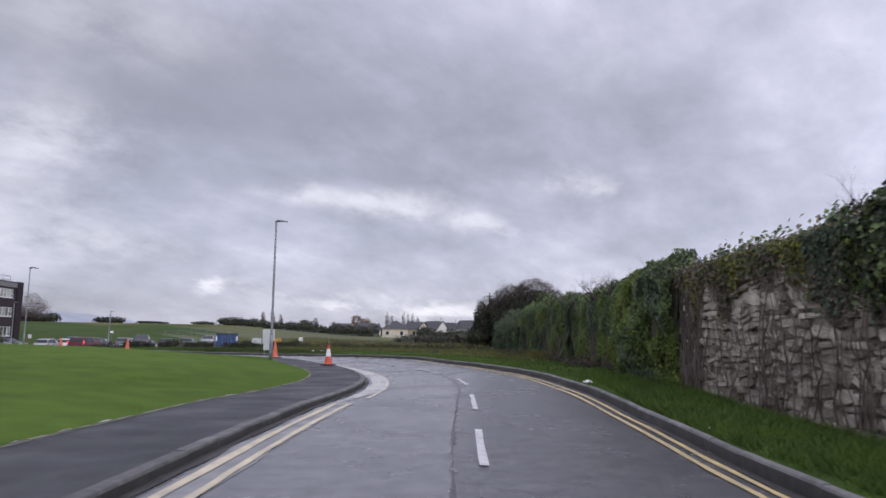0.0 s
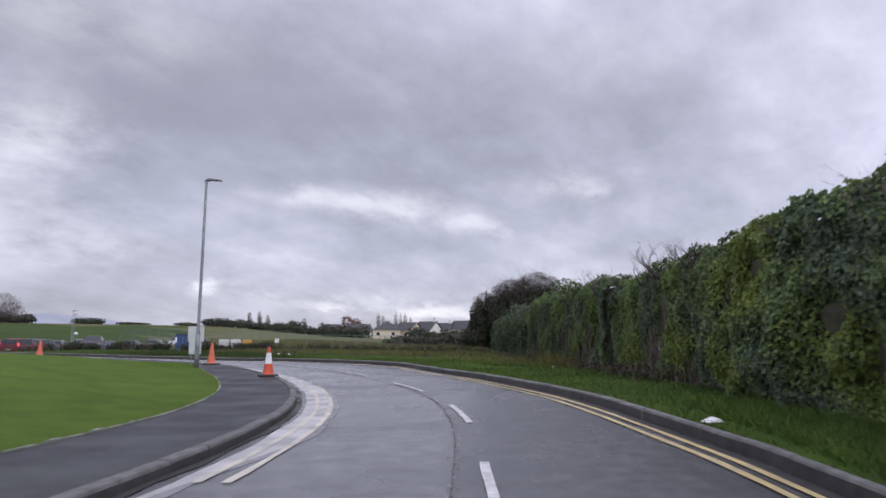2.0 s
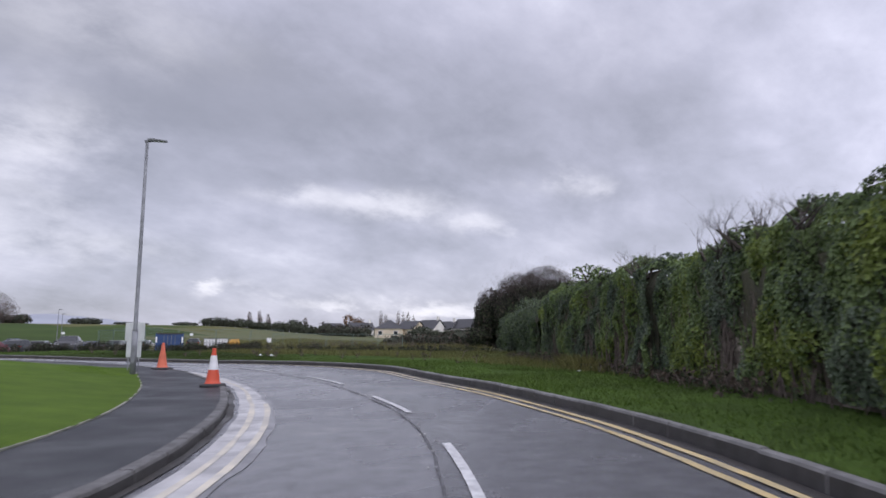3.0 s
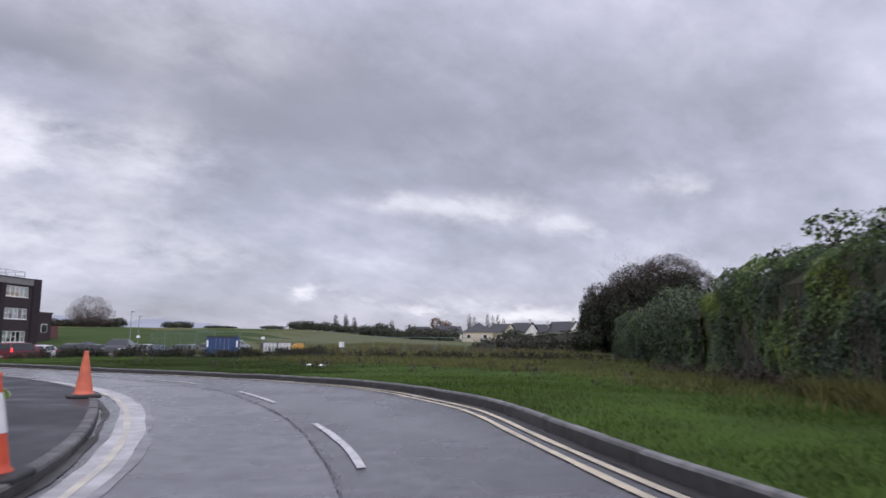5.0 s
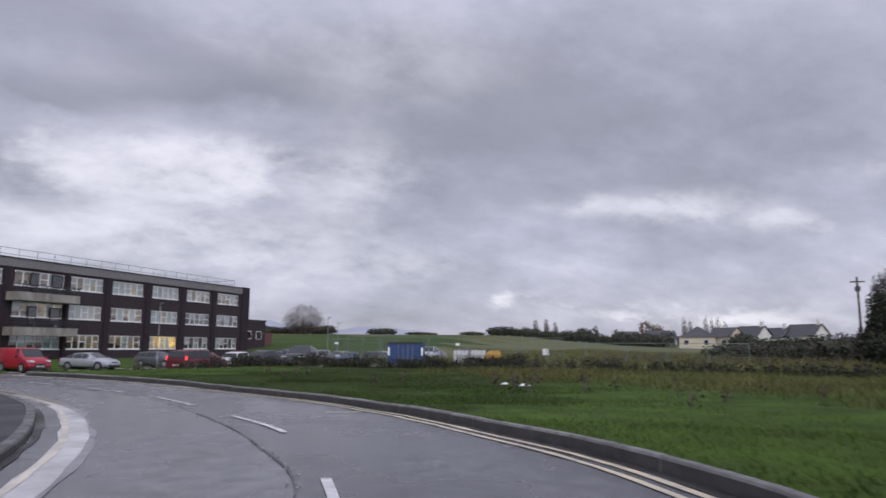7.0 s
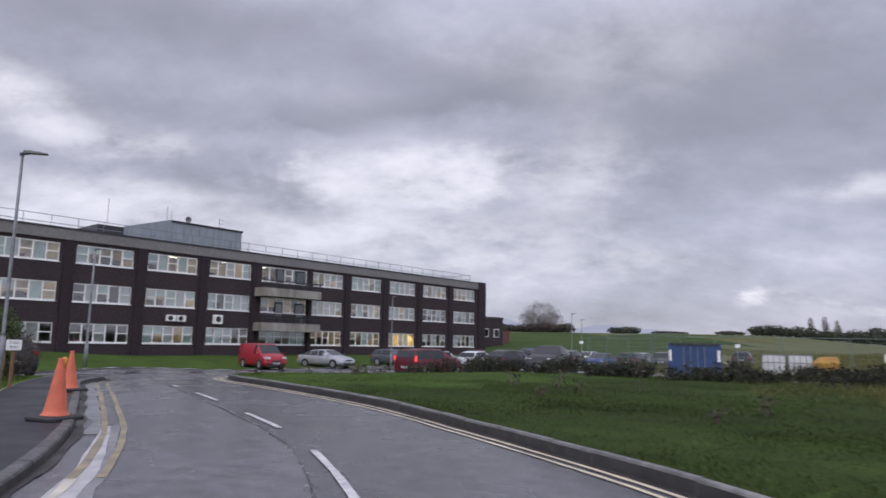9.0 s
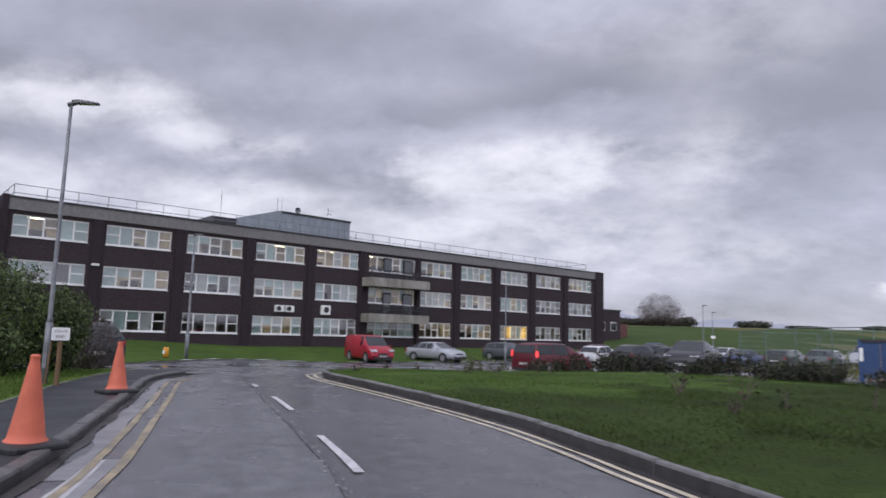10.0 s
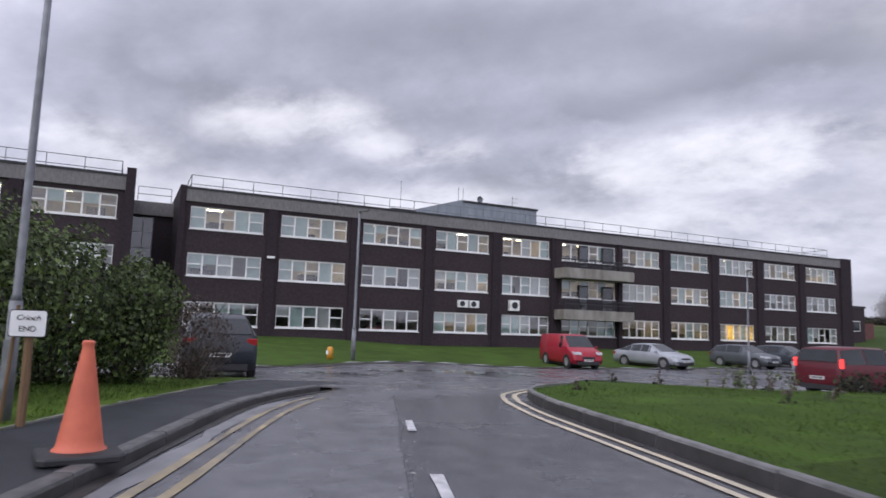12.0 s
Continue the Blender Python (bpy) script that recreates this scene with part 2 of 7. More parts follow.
PATH_MAT = mat("footpath_asphalt", (0.034, 0.037, 0.042), (0.024, 0.026, 0.030), scale=3.0, rough=0.40, rough2=0.6, spec=0.24, bump=0.004, bscale=120, big=0.1, bigscale=0.5)
KERB = mat("kerb_concrete", (0.126, 0.123, 0.122), (0.072, 0.070, 0.069), scale=9, rough=0.45, rough2=0.75, bump=0.006, bscale=60, random_=0.16, big=0.14, bigscale=1.4)
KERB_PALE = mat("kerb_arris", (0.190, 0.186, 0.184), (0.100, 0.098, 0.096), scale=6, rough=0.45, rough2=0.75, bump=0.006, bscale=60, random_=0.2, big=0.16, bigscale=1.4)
KERB_FACE = mat("dark_kerb_face", (0.055, 0.052, 0.052), (0.030, 0.028, 0.027), scale=5.0, rough=0.4, rough2=0.7, bump=0.005, bscale=70)
# pale from worn paint and from wet reflection put into the colour
GUTTER = mat("gutter_concrete_sheen", (0.53, 0.52, 0.52), (0.30, 0.295, 0.30), scale=1.4, rough=0.3, rough2=0.55, bump=0.004, bscale=60, big=0.14, bigscale=2.5)
BEND_LINE = mat("scuffed_pale_paint", (0.60, 0.55, 0.45), (0.40, 0.38, 0.35), scale=2, rough=0.5, big=0.15, bigscale=1.5)
OLD_YELLOW = mat("scuffed_brown_yellow_paint", (0.36, 0.29, 0.17), (0.16, 0.145, 0.12), scale=2.5, rough=0.5, big=0.25, bigscale=1.1)
WHITE_LINE = mat("white_road_paint", (0.66, 0.66, 0.66), (0.36, 0.36, 0.37), scale=7, rough=0.5, bump=0.003, bscale=80)
YELLOW_LINE = mat("yellow_road_paint", (0.58, 0.44, 0.20), (0.40, 0.33, 0.19), scale=4, rough=0.5, bump=0.003, bscale=80, big=0.2, bigscale=0.7)
PALE_LINE = mat("worn_pale_yellow_paint", (0.62, 0.53, 0.37), (0.40, 0.36, 0.28), scale=3, rough=0.5, big=0.22, bigscale=0.9)
SILT = mat("wet_leaf_litter", (0.036, 0.031, 0.027), (0.018, 0.017, 0.016), scale=6, rough=0.35, rough2=0.7, bump=0.01, bscale=30)
SEAM = mat("open_seam", (0.030, 0.030, 0.033), (0.13, 0.13, 0.14), scale=9, rough=0.6, bump=0.01, bscale=40)
BRICK = mat("dark_brown_brick", (0.060, 0.045, 0.050), (0.040, 0.030, 0.034), scale=5, rough=0.85, spec=0.2, bump=0.01, bscale=22, big=0.1, bigscale=0.5)
PIER = mat("pier_brick", (0.044, 0.033, 0.039), (0.030, 0.023, 0.027), scale=6, rough=0.85, spec=0.2, bump=0.01, bscale=22, big=0.1, bigscale=0.6)
FASCIA = mat("exposed_aggregate_fascia", (0.22, 0.21, 0.205), (0.165, 0.155, 0.155), scale=8, rough=0.85, bump=0.01, bscale=30, big=0.12, bigscale=0.35, stretch=(1, 1, 0.4))
BALCONY = mat("weathered_balcony_concrete", (0.36, 0.34, 0.30), (0.17, 0.155, 0.135), scale=1.6, rough=0.85, bump=0.008, bscale=20, big=0.2, bigscale=0.8, stretch=(1, 1, 0.35))
DARKTRIM = mat("dark_coping", (0.03, 0.03, 0.035), (0.02, 0.02, 0.022), scale=4, rough=0.5)
WHITE_FRAME = mat("white_window_frame", (0.87, 0.87, 0.85), (0.80, 0.80, 0.78), scale=3, rough=0.45)
METAL = mat("galvanised_steel", (0.24, 0.25, 0.265), (0.165, 0.17, 0.185), scale=7, rough=0.55, metal=0.3, big=0.12, bigscale=2)
DARK_METAL = mat("dark_steel", (0.05, 0.05, 0.055), (0.035, 0.035, 0.04), scale=5, rough=0.5, metal=0.3)


# ---------------------------------------------------------------- mesh helpers
class Build:
    """Collects faces for one mesh."""

    def __init__(self):
        self.v, self.f, self.m = [], [], []

    def face(self, pts, mi=0):
        n = len(self.v)
        self.v += [tuple(p) for p in pts]
        self.f.append(tuple(range(n, n + len(pts))))
        self.m.append(mi)

    def box(self, x0, x1, y0, y1, z0, z1, mi=0):
        n = len(self.v)
        self.v += [(x, y, z) for z in (z0, z1) for y in (y0, y1) for x in (x0, x1)]
        for q in ((0, 2, 3, 1), (4, 5, 7, 6), (0, 1, 5, 4), (2, 6, 7, 3), (0, 4, 6, 2), (1, 3, 7, 5)):
            self.f.append(tuple(n + i for i in q))
            self.m.append(mi)

    def rings(self, rings, close=True, caps=True, mi=0):
        """Skins a list of equal rings of points."""
        n, k = len(self.v), len(rings[0])
        for r in rings:
            self.v += [tuple(p) for p in r]
        for i in range(len(rings) - 1):
            for j in range(k if close else k - 1):
                a, b = n + i * k + j, n + i * k + (j + 1) % k
                self.f.append((a, b, b + k, a + k))
                self.m.append(mi)
        if caps:
            self.f.append(tuple(n + j for j in reversed(range(k))))
            self.f.append(tuple(n + (len(rings) - 1) * k + j for j in range(k)))
            self.m += [mi, mi]

    def tube(self, pts, radii, sides=8, mi=0, caps=True):
        pts = [Vector(p) for p in pts]
        rings = []
        for i, p in enumerate(pts):
            d = (pts[min(i + 1, len(pts) - 1)] - pts[max(i - 1, 0)]).normalized()
            ref = Vector((0, 0, 1)) if abs(d.z) < 0.95 else Vector((1, 0, 0))
            a = d.cross(ref).normalized()
            b = d.cross(a)
            r = radii[i] if isinstance(radii, (list, tuple)) else radii
            rings.append([p + (a * math.cos(6.28318 * j / sides) + b * math.sin(6.28318 * j / sides)) * r for j in range(sides)])
        self.rings(rings, caps=caps, mi=mi)

    def mesh(self, name, mats, smooth=False):
        me = bpy.data.meshes.new(name)
        me.from_pydata(self.v, [], self.f)
        for m in (mats if isinstance(mats, (list, tuple)) else [mats]):
            me.materials.append(m)
        if any(self.m):
            me.polygons.foreach_set("material_index", self.m)
        if smooth:
            me.polygons.foreach_set("use_smooth", [True] * len(me.polygons))
        me.update()
        return me


def part(name, bm, material, parent, label="", smooth=False, at=None):
    ob = new(name, bm if isinstance(bm, bpy.types.Mesh) else bm.mesh(name, material, smooth))
    ob.parent = parent
    if at is not None:
        ob.matrix_basis = at
    return tagged(ob, label)


def thing(name, label, category, at=None, group="", kind=""):
    e = new(name)
    e.empty_display_size = 0.2
    if at is not None:
        e.matrix_basis = at
    return tagged(e, label, category, group, kind)


def single(name, bm, material, label, category, kind="", group="", smooth=False, at=None):
    ob = new(name, bm if isinstance(bm, bpy.types.Mesh) else bm.mesh(name, material, smooth))
    if at is not None:
        ob.matrix_basis = at
    return tagged(ob, label, category, group, kind)


def bevel_mesh(me, width, segments=1):
    bm = bmesh.new()
    bm.from_mesh(me)
    bmesh.ops.remove_doubles(bm, verts=bm.verts, dist=1e-5)
    bmesh.ops.bevel(bm, geom=bm.edges[:], offset=width, segments=segments, affect="EDGES", clamp_overlap=True)
    bm.to_mesh(me)
    bm.free()
    return me


def spline(pts, step=0.5):
    """A smooth line through plan points, sampled every step metres."""
    P = np.array(pts, float)
    P = np.vstack([2 * P[0] - P[1], P, 2 * P[-1] - P[-2]])
    dense = []
    for i in range(1, len(P) - 2):
        p0, p1, p2, p3 = P[i - 1:i + 3]
        for u in np.linspace(0, 1, 24, endpoint=False):
            dense.append(0.5 * (2 * p1 + (p2 - p0) * u + (2 * p0 - 5 * p1 + 4 * p2 - p3) * u * u + (3 * p1 - p0 - 3 * p2 + p3) * u ** 3))
    dense.append(P[-2])
    D = np.array(dense)
    s = np.concatenate([[0], np.cumsum(np.linalg.norm(np.diff(D, axis=0), axis=1))])
    q = np.linspace(0, s[-1], max(2, int(round(s[-1] / step)) + 1))
    return np.stack([np.interp(q, s, D[:, 0]), np.interp(q, s, D[:, 1])], 1)


def smoothed(line, n=6):
    L = line.copy()
    for _ in range(n):
        L[1:-1] = (L[:-2] + 2 * L[1:-1] + L[2:]) / 4
    return L


def offset(line, d):
    """The line moved d metres to its left."""
    t = np.gradient(line, axis=0)
    t /= np.linalg.norm(t, axis=1)[:, None]
    return line + np.stack([-t[:, 1], t[:, 0]], 1) * d


def sstep(x):
    x = np.clip(x, 0, 1)
    return x * x * (3 - 2 * x)


def along(line, x, y):
    """Nearest point of a line for each place: its number and the distance to its left (negative: to its right)."""
    p = np.stack([x.ravel(), y.ravel()], 1)
    best, idx = np.full(len(p), 1e18), np.zeros(len(p), int)
    if len(p) < 80:
        idx = np.argmin(((p[:, None, :] - line[None]) ** 2).sum(-1), axis=1)
    else:
        for i, a in enumerate(line):
            q = (p[:, 0] - a[0]) ** 2 + (p[:, 1] - a[1]) ** 2
            less = q < best
            best[less], idx[less] = q[less], i
    t = line[np.minimum(idx + 1, len(line) - 1)] - line[np.maximum(idx - 1, 0)]
    t /= np.linalg.norm(t, axis=1)[:, None]
    off = p - line[idx]
    return idx.reshape(x.shape), (off[:, 1] * t[:, 0] - off[:, 0] * t[:, 1]).reshape(x.shape), np.hypot(off[:, 0], off[:, 1]).reshape(x.shape)


# fall of the road across its width along the centre line: (y or x of the place, right side, left side)
CROSS = (((0.42, -14), -0.03, 0.0), ((0.45, 8), -0.042, 0.0), ((0.6, 12.5), -0.03, 0.0), ((0.68, 16), 0.008, 0.015), ((0.6, 20), 0.036, 0.026), ((-0.98, 28), 0.040, 0.026), ((-3.84, 35.2), 0.034, 0.022), ((-5.5, 38), 0.020, 0.014),
         ((-8.6, 42), 0.0, 0.0), ((-12.6, 45), -0.030, 0.0), ((-19.1, 48.4), -0.036, 0.0), ((-24, 49.9), -0.010, 0.0), ((-28.3, 51), 0.0, 0.0), ((-33, 52.4), 0.0, 0.0))


def banking(x, y):
    """Height that the banked bend adds to the road and its verges."""
    i, d, r = along(CL, x, y)
    right, left = np.interp(i, CROSS_AT, CROSS_RIGHT), np.interp(i, CROSS_AT, CROSS_LEFT)
    w = sstep((0.9 - d) / 1.8)
    z = np.clip(-d, -3.4, 3.4) * (left * (1 - w) + right * w)
    return z * (1 - sstep((r - 5.0) / 5.0))


def mound(x, y):
    """The lawn swells up behind the footpath and falls again towards the driveway."""
    i, d, r = along(FI, x, y)
    d = np.where(x < -34.3, 0.0, np.maximum(d, 0.0))
    z = 0.80 * (1 - np.exp(-(d / 6.5) ** 1.3)) * sstep((x + 38) / 11.0) * (1 - sstep((-x - 8 - 30) / 6.0))
    return z + 0.16 * np.exp(-((x + 9.6) ** 2 + (y - 34.6) ** 2) / 4.0)


def base_z(x, y):
    """Height of the made ground: banked round the bend, falling a little towards the car park, then the rising fields."""
    x, y = np.asarray(x, float), np.asarray(y, float)
    z = -0.32 * sstep((-28 - x) / 18.0) - 0.45 * sstep((y - 55) / 12.0) * sstep((-28 - x) / 12.0) + 0.42 * sstep((-x - 56) / 10.0)
    az = np.degrees(np.arctan2(-x, y + 1e-6))
    az = np.where(y < 0, 40, az)
    R = 1.6 + 3.9 * sstep((az - 3) / 17.0)
    d = np.hypot(x + 14, y - 42)
    # the office stands on level ground
    near_office = sstep((-x - 52) / 14.0) * (1 - sstep((y - 122) / 40.0))
    z = z + R * sstep((d - 72) / 150.0) * (1 - near_office)
    return z + banking(x, y) + mound(x, y)


# ---------------------------------------------------------------- lines of the plan
LK = smoothed(spline([(-2.62, -14), (-2.62, -4), (-2.63, 6.4), (-2.56, 10.5), (-2.36, 14.5), (-2.22, 17.2), (-2.3, 20.2), (-2.62, 22.7), (-3.2, 25.4), (-4.05, 28.2), (-5.0, 30.9), (-6.15, 33.2),
                      (-7.9, 36.0), (-9.6, 38.3), (-11.3, 40.1), (-12.8, 41.4), (-15.4, 43.3), (-17.2, 44.4), (-18.6, 45.05), (-20.3, 45.8), (-22, 46.4), (-25, 47.4),
                      (-28.2, 48.45), (-30.3, 49.1), (-32.2, 49.85), (-33.4, 50.55), (-34.4, 51.35)], 0.46))
RK = smoothed(spline([(3.38, -14), (3.38, -4), (3.38, 3), (3.4, 7), (3.56, 11), (3.56, 15), (3.3, 18.5), (2.92, 22.4), (2.3, 25.4), (1.55, 28.3), (0.55, 31.2), (-0.3, 33.9), (-1.1, 36.4), (-2.0, 38.2), (-3.4, 40.7),
                      (-5.1, 43.0), (-6.9, 44.6), (-8.4, 46.0), (-10.5, 47.7), (-13, 49.3), (-16.3, 50.7), (-18.6, 51.6), (-21.1, 52.4), (-23.6, 52.8), (-26, 53.2), (-28.3, 53.5),
                      (-30.2, 53.85), (-31.6, 54.3)], 0.46))
NOSE = spline([(-31.6, 54.3), (-32.8, 54.85), (-33.7, 55.7), (-34.6, 56.8), (-36.6, 58.4), (-38.4, 60.0), (-39.3, 61.9), (-39.0, 63.9), (-37.6, 65.2)], 0.46)
FI = smoothed(spline([(-4.75, -14), (-4.75, -4), (-4.72, 7), (-4.6, 10), (-4.5, 12.5), (-4.25, 15.5), (-4.1, 18.5), (-4.2, 21.2), (-4.75, 24.4), (-5.75, 27.6), (-7.0, 30.8), (-8.7, 34.2), (-10.0, 36.4), (-11.7, 38.5),
                      (-14.0, 40.5), (-16.8, 42.2), (-20, 43.7), (-23, 44.9), (-26.2, 46.1), (-28.5, 46.9), (-31.5, 48.05), (-34.3, 49.2)], 0.46))
CL = smoothed(spline([(0.40, -14), (0.42, 3), (0.44, 7.2), (0.53, 10), (0.61, 12.8), (0.68, 15.8), (0.71, 18.9), (0.43, 22.05), (-0.10, 25.0), (-0.98, 28.0), (-1.98, 31.1), (-2.74, 33.07), (-3.84, 35.17), (-5.5, 38.0), (-7.7, 41.0),
                      (-10.1, 43.5), (-12.6, 45.05), (-14.9, 46.42), (-17.0, 47.52), (-19.1, 48.40), (-21.6, 49.16), (-24, 49.9), (-26.2, 50.5), (-28.3, 51.0), (-29.4, 51.3), (-33, 52.4)], 0.46), 4)
CRACK = smoothed(spline([(0.05, -14), (0.06, 3), (0.09, 6), (0.17, 10), (0.34, 15), (0.43, 17.2), (0.40, 20.2), (0.08, 23.2), (-0.60, 26.2), (-1.85, 30.0), (-3.09, 33.0), (-4.14, 35.1), (-4.85, 36.38), (-6.88, 39.4), (-8.0, 40.9), (-8.95, 41.7), (-10.6, 43.1), (-12.9, 44.75),
                         (-15.1, 46.13), (-17.05, 47.28), (-18.8, 48.02), (-21.0, 48.75), (-23.6, 49.5), (-26.06, 50.2), (-30.5, 51.5), (-33, 52.2)], 0.46), 4)
CROSS_AT = [int(np.argmin(np.hypot(*(CL - np.array(c[0])).T))) for c in CROSS]
CROSS_RIGHT, CROSS_LEFT = [c[1] for c in CROSS], [c[2] for c in CROSS]
DRIVE_L = [(-34.4, 51.35), (-35.0, 51.5), (-35.6, 51.1), (-36.0, 50.2), (-37.4, 46), (-41, 38)]
FAR_SIDE = [(-49, 36), (-46.4, 45), (-45.0, 50.4), (-45.4, 52.2), (-47.2, 54.4), (-50, 58), (-52.4, 62), (-53.2, 68), (-53.4, 74), (-54.6, 80), (-59, 92), (-64, 106), (-64, 118), (-42, 128), (-26, 112), (-17, 98),
            (-13.5, 84), (-15.5, 76.5), (-22, 70.8), (-28, 69.6), (-32.4, 67.2), (-35, 65.7), (-37.6, 65.2)]
ASPHALT = np.vstack([LK, np.array(DRIVE_L[1:]), spline(FAR_SIDE, 1.2), NOSE[::-1][1:], RK[::-1][1:]])
LKB, RKB, NOSEB = offset(LK, 0.16), offset(RK, -0.11), offset(NOSE, -0.11)
FOOTPATH = np.vstack([LKB, np.array([(-34.9, 51.75), (-35.8, 51.3), (-36.1, 50.2), (-35.2, 49.6)]), FI[::-1]])


def inside(px, py, poly):
    c = np.zeros(len(px), bool)
    x1, y1 = poly[:, 0], poly[:, 1]
    x2, y2 = np.roll(x1, -1), np.roll(y1, -1)
    for a, b, e, g in zip(x1, y1, x2, y2):
        if b == g:
            continue
        hit = ((b > py) != (g > py)) & (px < (e - a) * (py - b) / (g - b) + a)
        c ^= hit
    return c


def dist_to(line, px, py):
    d = np.full(len(px), 1e9)
    for a in line[::2]:
        d = np.minimum(d, np.hypot(px - a[0], py - a[1]))
    return d


from mathutils.geometry import delaunay_2d_cdt


def tri_sheet(points, loops):
    """Triangulates plan points with the given closed loops and open lines kept as edges."""
    v = [Vector(p) for p in points]
    e = []
    for loop, closed in loops:
        n = len(v)
        v += [Vector((float(p[0]), float(p[1]))) for p in loop]
        e += [(n + i, n + i + 1) for i in range(len(loop) - 1)]
        if closed:
            e.append((n + len(loop) - 1, n))
    r = delaunay_2d_cdt(v, e, [], 0, 1e-4)
    V = np.array([(p[0], p[1]) for p in r[0]])
    F = np.array(r[2])
    return V, F


def sheet_object(name, V, Z, F, material, label, category, keep, midx=None, mats=None):
    used = np.unique(F[keep])
    re = -np.ones(len(V), int)
    re[used] = np.arange(len(used))
    me = bpy.data.meshes.new(name)
    F2 = re[F[keep]]
    # all faces up
    a, b, c = V[F[keep][:, 0]], V[F[keep][:, 1]], V[F[keep][:, 2]]
    neg = ((b - a)[:, 0] * (c - a)[:, 1] - (b - a)[:, 1] * (c - a)[:, 0]) < 0
    F2[neg] = F2[neg][:, ::-1]
    me.from_pydata([(V[i, 0], V[i, 1], Z[i]) for i in used], [], F2.tolist())
    for m in (mats or [material]):
        me.materials.append(m)
    if midx is not None:
        me.polygons.foreach_set("material_index", midx[keep].astype(np.int32))
    me.polygons.foreach_set("use_smooth", [True] * len(me.polygons))
    me.update()
    ob = new(name, me)
    return tagged(ob, label, category, kind="structure")


def grid(x0, x1, y0, y1, step):
    gx, gy = np.meshgrid(np.arange(x0, x1 + 1e-6, step), np.arange(y0, y1 + 1e-6, step))
    return np.stack([gx.ravel(), gy.ravel()], 1)


rng = np.random.default_rng(5)

# ground: one sheet, with the road and footpath let into it
far = grid(-3000, 3000, -2400, 3000, 150)
far = far[(np.abs(far[:, 0]) > 320) | (far[:, 1] > 520) | (far[:, 1] < -120)]
mid = grid(-320, 320, -120, 520, 14)
mid = mid[(mid[:, 0] < -80) | (mid[:, 0] > 25) | (mid[:, 1] < -18) | (mid[:, 1] > 132)]
close = grid(-80, 25, -18, 132, 1.7)
close = close + rng.uniform(-0.3, 0.3, close.shape)
CORRIDOR = np.vstack([FI, np.array([(-35.2, 49.6), (-36.1, 50.2)]), np.array(DRIVE_L[3:]), spline(FAR_SIDE, 1.2)[:-1], NOSEB[::-1], RKB[::-1]])
Vg, Fg = tri_sheet(np.vstack([far, mid, close]), [(CORRIDOR, True)])
cg = Vg[Fg].mean(1)
out_ = ~inside(cg[:, 0], cg[:, 1], CORRIDOR)
Zg = base_z(Vg[:, 0], Vg[:, 1])
edge = np.minimum(dist_to(np.vstack([RKB, NOSEB]), Vg[:, 0], Vg[:, 1]), dist_to(FI, Vg[:, 0], Vg[:, 1]))
lump = np.array([noise.noise(Vector((p[0] * 0.35, p[1] * 0.35, 0))) + 0.5 * noise.noise(Vector((p[0] * 0.9, p[1] * 0.9, 3))) for p in Vg])
far_edge = dist_to(spline(FAR_SIDE, 1.2), Vg[:, 0], Vg[:, 1])
Zg = Zg + (0.02 + 0.09 * sstep(far_edge / 3.0)) + np.where((edge > 0.4) & (far_edge > 3.0), 0.045 * lump + 0.02, 0)
azg = np.degrees(np.arctan2(-cg[:, 0], cg[:, 1]))
dry_part = (cg[:, 1] > 70) & (azg < 21) & (cg[:, 0] > -60)
rough_part = inside(cg[:, 0], cg[:, 1], np.vstack([RKB, NOSEB, np.array([(-34, 68.5), (-14, 70.5), (40, 70.5), (40, -14)])])) | ((cg[:, 0] < -44) & (cg[:, 1] < 124) & (cg[:, 0] > -90))
far_d = np.hypot(cg[:, 0] + 14, cg[:, 1] - 42) + 8 * np.sin(cg[:, 0] * 0.11) + 5 * np.sin(cg[:, 1] * 0.23)
ground = sheet_object("ground", Vg, Zg, Fg, GRASS, "wet green grass land reaching to the hills", "ground", out_, midx=np.where(dry_part, 1, np.where(rough_part, np.where((cg[:, 0] + 2.5 * np.sin(cg[:, 1] * 1.7) < -10) & (cg[:, 0] + 2.0 * np.sin(cg[:, 1] * 1.3) > -24), 3, 2), np.where(far_d > np.where(cg[:, 0] > -75, 150, 190), 5, np.where((far_d > 76) & (cg[:, 1] > 60), 4, 0)))), mats=[GRASS, FIELD_GROUND, ROUGH_GROUND, DEEP_GROUND, FAR_FIELD, CREST])


def ground_z(x, y):
    return float(base_z(x, y)) + 0.11


# road: the older surface left of the long seam, the smoother one right of it
inner = np.vstack([grid(-62, 4, 56, 130, 1.5), grid(-62, 4, -14, 55.4, 0.7)])
inner = inner[inside(inner[:, 0], inner[:, 1], ASPHALT)]
Vr, Fr = tri_sheet(inner, [(ASPHALT, True), (CRACK[2:-2], False)])
cr = Vr[Fr].mean(1)
in_ = inside(cr[:, 0], cr[:, 1], ASPHALT)
old_side = inside(cr[:, 0], cr[:, 1], np.vstack([CRACK, np.array([(-60.0, 58.0), (-90.0, 58.0), (-90.0, -14.0)])])) | (cr[:, 0] < -33)
road = sheet_object("road", Vr, base_z(Vr[:, 0], Vr[:, 1]), Fr, ROAD_OLD, "wet grey asphalt road bending into a car park", "road", in_, midx=(~old_side).astype(int), mats=[ROAD_OLD, ROAD_NEW])

